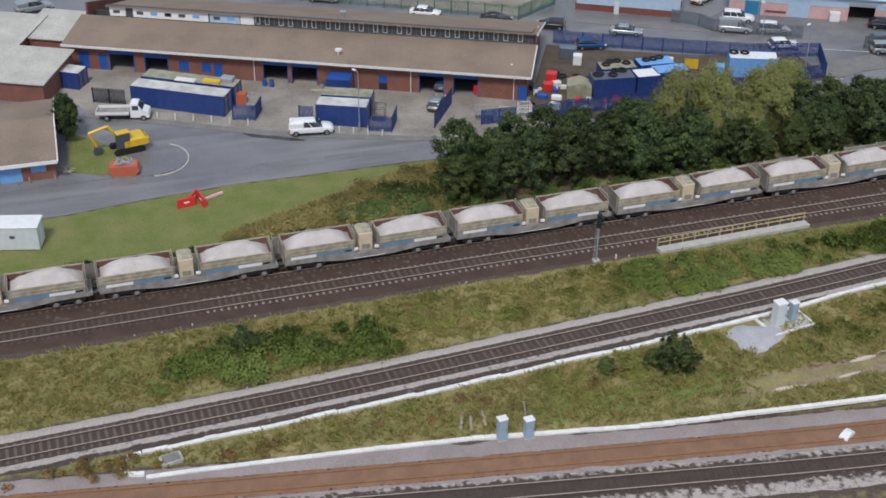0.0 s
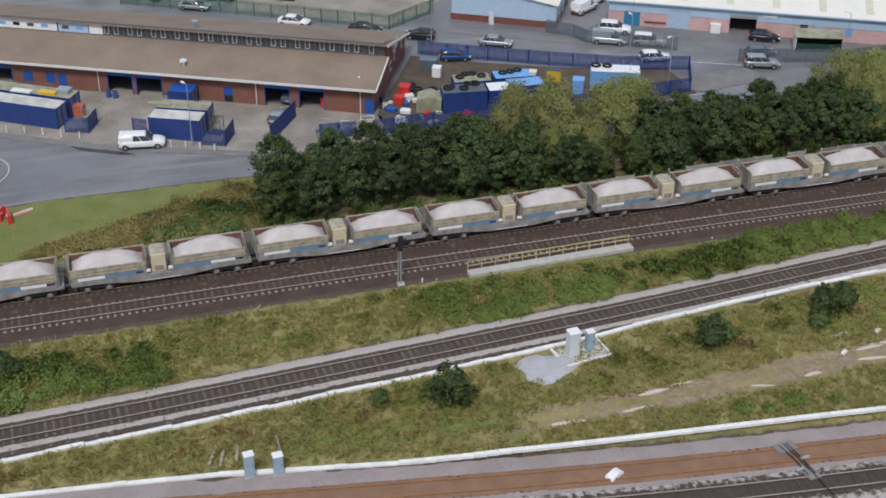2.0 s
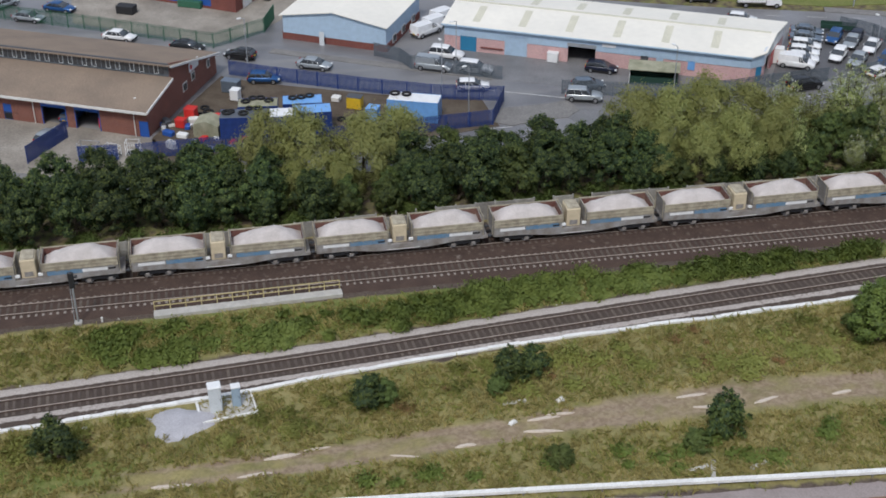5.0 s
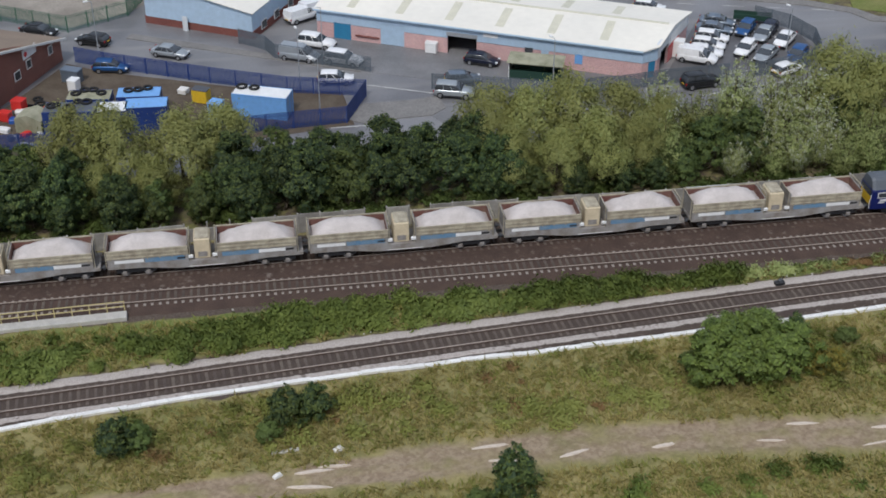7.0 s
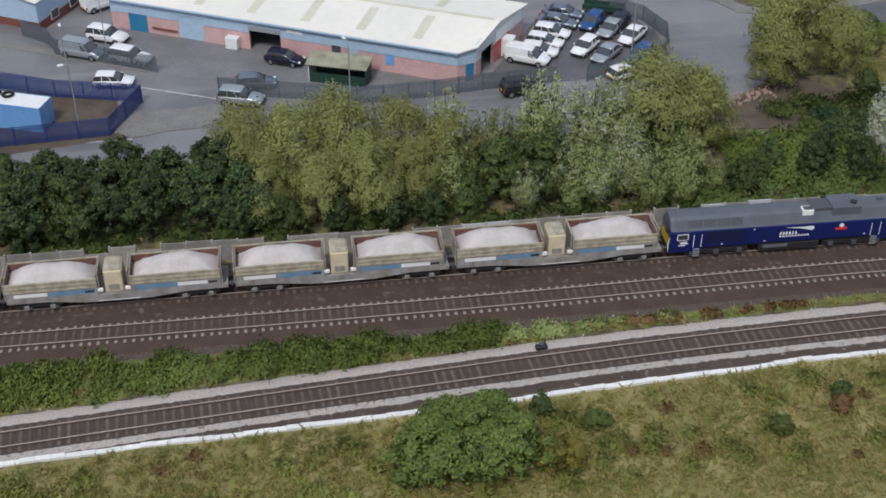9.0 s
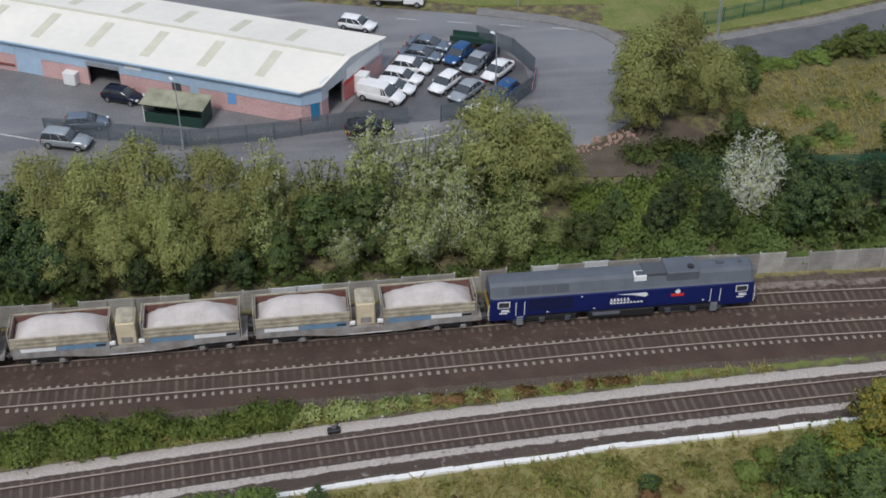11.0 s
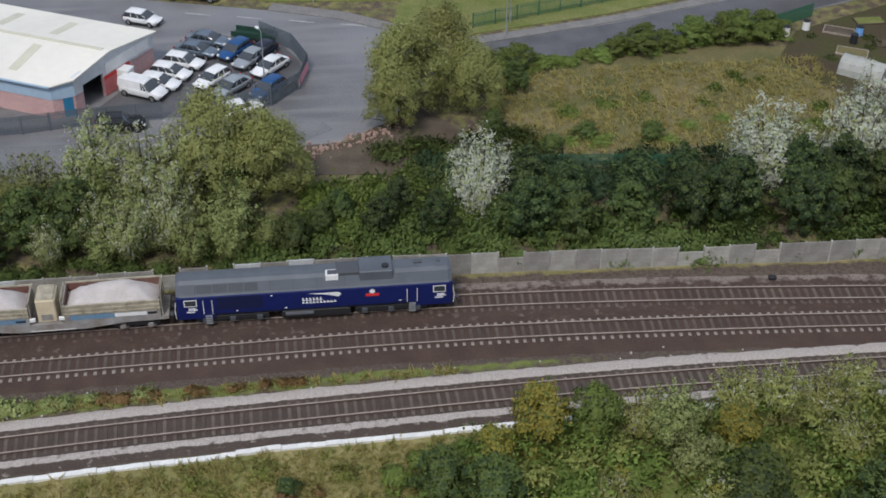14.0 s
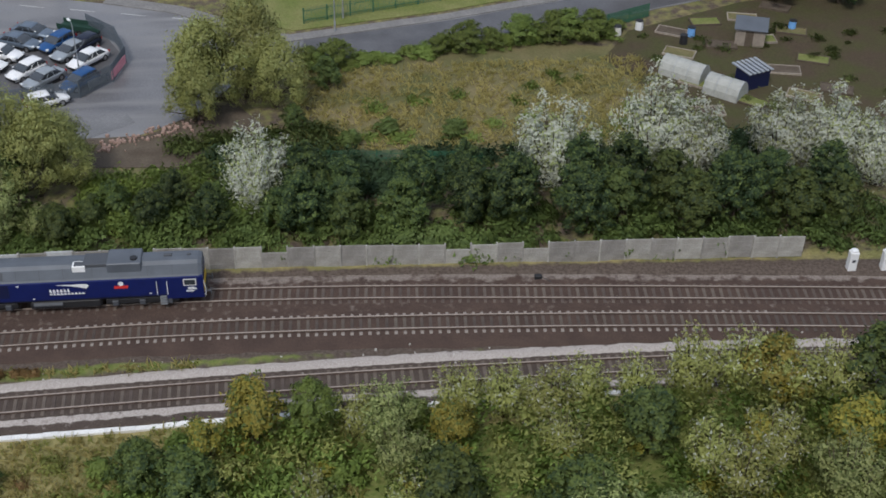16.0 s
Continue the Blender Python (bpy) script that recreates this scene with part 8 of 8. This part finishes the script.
for x, y, a in ((62.8, -25.4, 5), (79.8, -36.4, 20), (76.0, -36.3, 70), (74.8, -36.0, 10)):
    b = thing("concrete_slab", x, y, ground_z(x, y) + 0.02, a, "pale broken concrete slab in the grass", "slab", "broken slabs")
    part("slab", M().box(-1.0, -0.18, 0, 1.0, 0.18, 0.12, 0.02), CONC, b)
pm = thing("point_machine", 106.5, float(c_branch(106.5)) + 1.7, RAILBED, 4, "black point machine beside the branch track", "point machine")
part("case", M().box(-0.45, -0.25, 0.05, 0.45, 0.25, 0.4, 0.06), BLACK, pm)
part("lever", M().cyl((0.2, 0, 0.3), (0.3, 0.1, 0.85), 0.05), BLACK, pm)
part("lamp", M().box(-0.15, -0.15, 0.4, 0.2, 0.15, 0.62, 0.05), DGREY, pm)
wp = thing("marker_post", 106.3, -7.9, RAILBED, 0, "small white marker on a short post", "post")
part("post", M().cyl((0, 0, 0), (0, 0, 0.55), 0.1), WHITE, wp)
for x in (107, 121.5, 165):
    b = thing("track_box", x, float(c_far(x)) + 1.9, RAILBED + 0.05, 0, "dark small box beside the running line", "track box", "track boxes")
    part("case", M().box(-0.3, -0.2, 0, 0.3, 0.2, 0.35, 0.05), BLACK, b)
    part("cable", M().tube([(0.3, 0, 0.1), (0.7, -0.3, 0.04), (1.0, -0.7, 0.02)], 0.03), BLACK, b)
for x in (189.9, 192.6):
    b = thing("gate_pillar", x, float(wall_y(x)) - 1.7, RAILBED, 0, "white painted concrete pillar at the wall's end", "pillar", "pillars")
    part("shaft", M().box(-0.35, -0.3, 0, 0.35, 0.3, 1.9, 0.05), WHITE, b)
    part("cap", M().box(-0.28, -0.24, 1.9, 0.28, 0.24, 2.1, 0.08), WHITE, b)
    part("plate", M().box(-0.15, -0.31, 1.0, 0.15, -0.3, 1.25), DGREY, b)
# point rodding crossing the two sidings
rod = thing("point_rodding", 50.6, -39.2, -0.12, 8, "grey duct and black rods crossing the rusty siding", "point rodding")
part("duct", M().box(-0.9, 0.4, 0.0, 0.9, 1.5, 0.16, 0.03).box(-0.55, -3.1, 0.0, 0.55, -2.0, 0.14, 0.03), PAVE, rod, "grey concrete duct cover")
for x in (-0.35, 0.05, 0.3):
    part("rod", M().tube([(x, 1.2, 0.16), (x + 0.1, -0.6, 0.16), (x - 0.05, -2.6 - (2.6 if x == 0.05 else 0), 0.14)], 0.05), BLACK, rod)
part("bracket", M().box(0.3, -0.9, 0.02, 1.1, -0.6, 0.2, 0.03).box(-0.9, -1.9, 0.02, -0.2, -1.6, 0.2, 0.03), STEEL, rod)
# white chips and scattered stones on the ballast
ch = M()
for i in range(130):
    x = gr_.uniform(-30, 190)
    y = float(c_near(x)) - gr_.uniform(2.5, 5.5) if i % 2 else float(c_branch(x)) + gr_.uniform(2.0, 3.6)
    s = gr_.uniform(0.04, 0.11)
    ch.box(x, y, RAILBED, x + s * 1.6, y + s, RAILBED + s * 0.8 + 0.1, s * 0.2)
solid("stone_chips", ch, CONC, "scattered pale stones beside the tracks", "stones", "stuff")
CHALK = mat("chalky_mud", (0.6, 0.52, 0.44), (0.45, 0.37, 0.3), 0.9)
# puddled chalky patches on the dirt track
for i in range(18):
    x = gr_.uniform(34, 116)
    y = float(dirt_y(x)) + gr_.choice([-0.95, 1.0]) + gr_.normal(0, 0.25)
    m = M()
    n_ = 9
    w_, d_ = gr_.uniform(0.5, 1.7), gr_.uniform(0.08, 0.18)
    z_ = max(ground_z(x, y), ground_z(x + 0.7, y), RAILBED) + 0.05
    m.v = [(w_ * math.cos(6.283 * k / n_) * gr_.uniform(0.7, 1.2), d_ * math.sin(6.283 * k / n_) * gr_.uniform(0.7, 1.2), 0.0) for k in range(n_)] + [(w_ * 1.2 * math.cos(6.283 * k / n_), d_ * 1.3 * math.sin(6.283 * k / n_), -0.12) for k in range(n_)]
    m.f = [tuple(range(n_))] + [(k, (k + 1) % n_, n_ + (k + 1) % n_, n_ + k) for k in range(n_)]
    ob = tagged(new("chalk_patch", m.mesh("chalk_patch", CHALK)), "pale chalky patch on the dirt track", "ground patch", "chalk patches", "structure")
    ob.matrix_world = pose(x, y, z_, 0, 0, gr_.normal(-2, 6))

# ---------------------------------------------------------------- allotments
al = thing("garden_shed", 192.2, 37.8, 0.06, -20, "grey timber allotment shed with a felt roof", "shed")
part("cabin", M().box(0, 0, 0, 3.0, 2.2, 1.9), WOOD, al)
part("roof", slab(M(), [(-0.2, -0.25, 1.95), (3.2, -0.25, 1.95), (3.2, 2.4, 2.35), (-0.2, 2.4, 2.35)], 0.08), LGREY, al)
part("door", M().box(1.0, -0.04, 0, 1.8, 0, 1.7), SOIL, al)
ds = thing("garden_shed", 190.5, 28.0, 0.06, 20, "dark stained allotment shed with a slatted roof", "shed")
part("cabin", M().box(0, 0, 0, 2.6, 2.0, 1.8), NAVYD, ds)
for k in range(6):
    part("slat", M().box(-0.2 + k * 0.52, -0.3, 1.85, 0.1 + k * 0.52, 2.6, 1.95), STEEL, ds)
for x, y, L_ in ((183.6, 33.2, 4.4), (186.9, 29.0, 3.6)):
    pt_ = thing("polytunnel", x, y, 0.06, -42, "white plastic polytunnel on the allotments", "polytunnel", "polytunnels")
    m = M()
    n_ = 9
    vs = [(L_ * i, 1.3 * math.cos(math.pi * k / (n_ - 1)), 1.7 * math.sin(math.pi * k / (n_ - 1))) for i in (0, 1) for k in range(n_)]
    m.add(vs, [(k, k + 1, n_ + k + 1, n_ + k) for k in range(n_ - 1)] + [tuple(range(n_)), tuple(range(n_, 2 * n_))])
    part("cover", m, mat("milky_polythene", (0.40, 0.40, 0.37), (0.28, 0.29, 0.26), 0.5) if x < 184 else bpy.data.materials["milky_polythene"], pt_)
    for k in range(4):
        part("hoop", M().tube([(L_ * k / 3, 1.32 * math.cos(math.pi * j / 8), 1.72 * math.sin(math.pi * j / 8)) for j in range(9)], 0.03, 5), STEEL, pt_)
for i in range(16):
    x, y = 186 + (i % 4) * 4.6 + ty.uniform(-.6, .6), 24 + (i // 4) * 6.0 + ty.uniform(-.8, .8) + (i % 4) * 1.2
    if abs(x - 191) < 3 and abs(y - 29) < 3:
        continue
    b = thing("garden_bed", x, y, 0.06, -20 + ty.uniform(-22, 22), "timber edged allotment bed of soil and greens", "garden bed", "allotment beds")
    for a0, b0, a1, b1 in ((-1.6, -0.9, 1.6, -0.8), (-1.6, 0.8, 1.6, 0.9), (-1.6, -0.8, -1.5, 0.8), (1.5, -0.8, 1.6, 0.8)):
        part("edge_board", M().box(a0, b0, 0, a1, b1, 0.2), BARK if i % 2 else WOOD, b)
    part("soil", M().box(-1.5, -0.8, 0, 1.5, 0.8, 0.14), (SOIL, LAWN, MEADOW)[i % 3], b)
for x, y, mt, nm in ((188.3, 40.3, LBLUE, "blue plastic water butt on the allotment"), (199.5, 41, LBLUE, "blue plastic water butt on the allotment"), (183.2, 42.3, WHITE, "white plastic tub on the allotment"), (180.6, 41.2, TRIM, "pale plastic tub on the allotment"), (187, 38.6, BLACK, "black plastic tub on the allotment")):
    b = thing("water_butt", x, y, 0.06, 0, nm, "water butt", "water butts")
    part("barrel", M().cyl((0, 0, 0), (0, 0, 0.95), 0.42, 0.38, 12), mt, b)
    part("lid", M().cyl((0, 0, 0.95), (0, 0, 1.02), 0.41, n=12), BLACK, b)
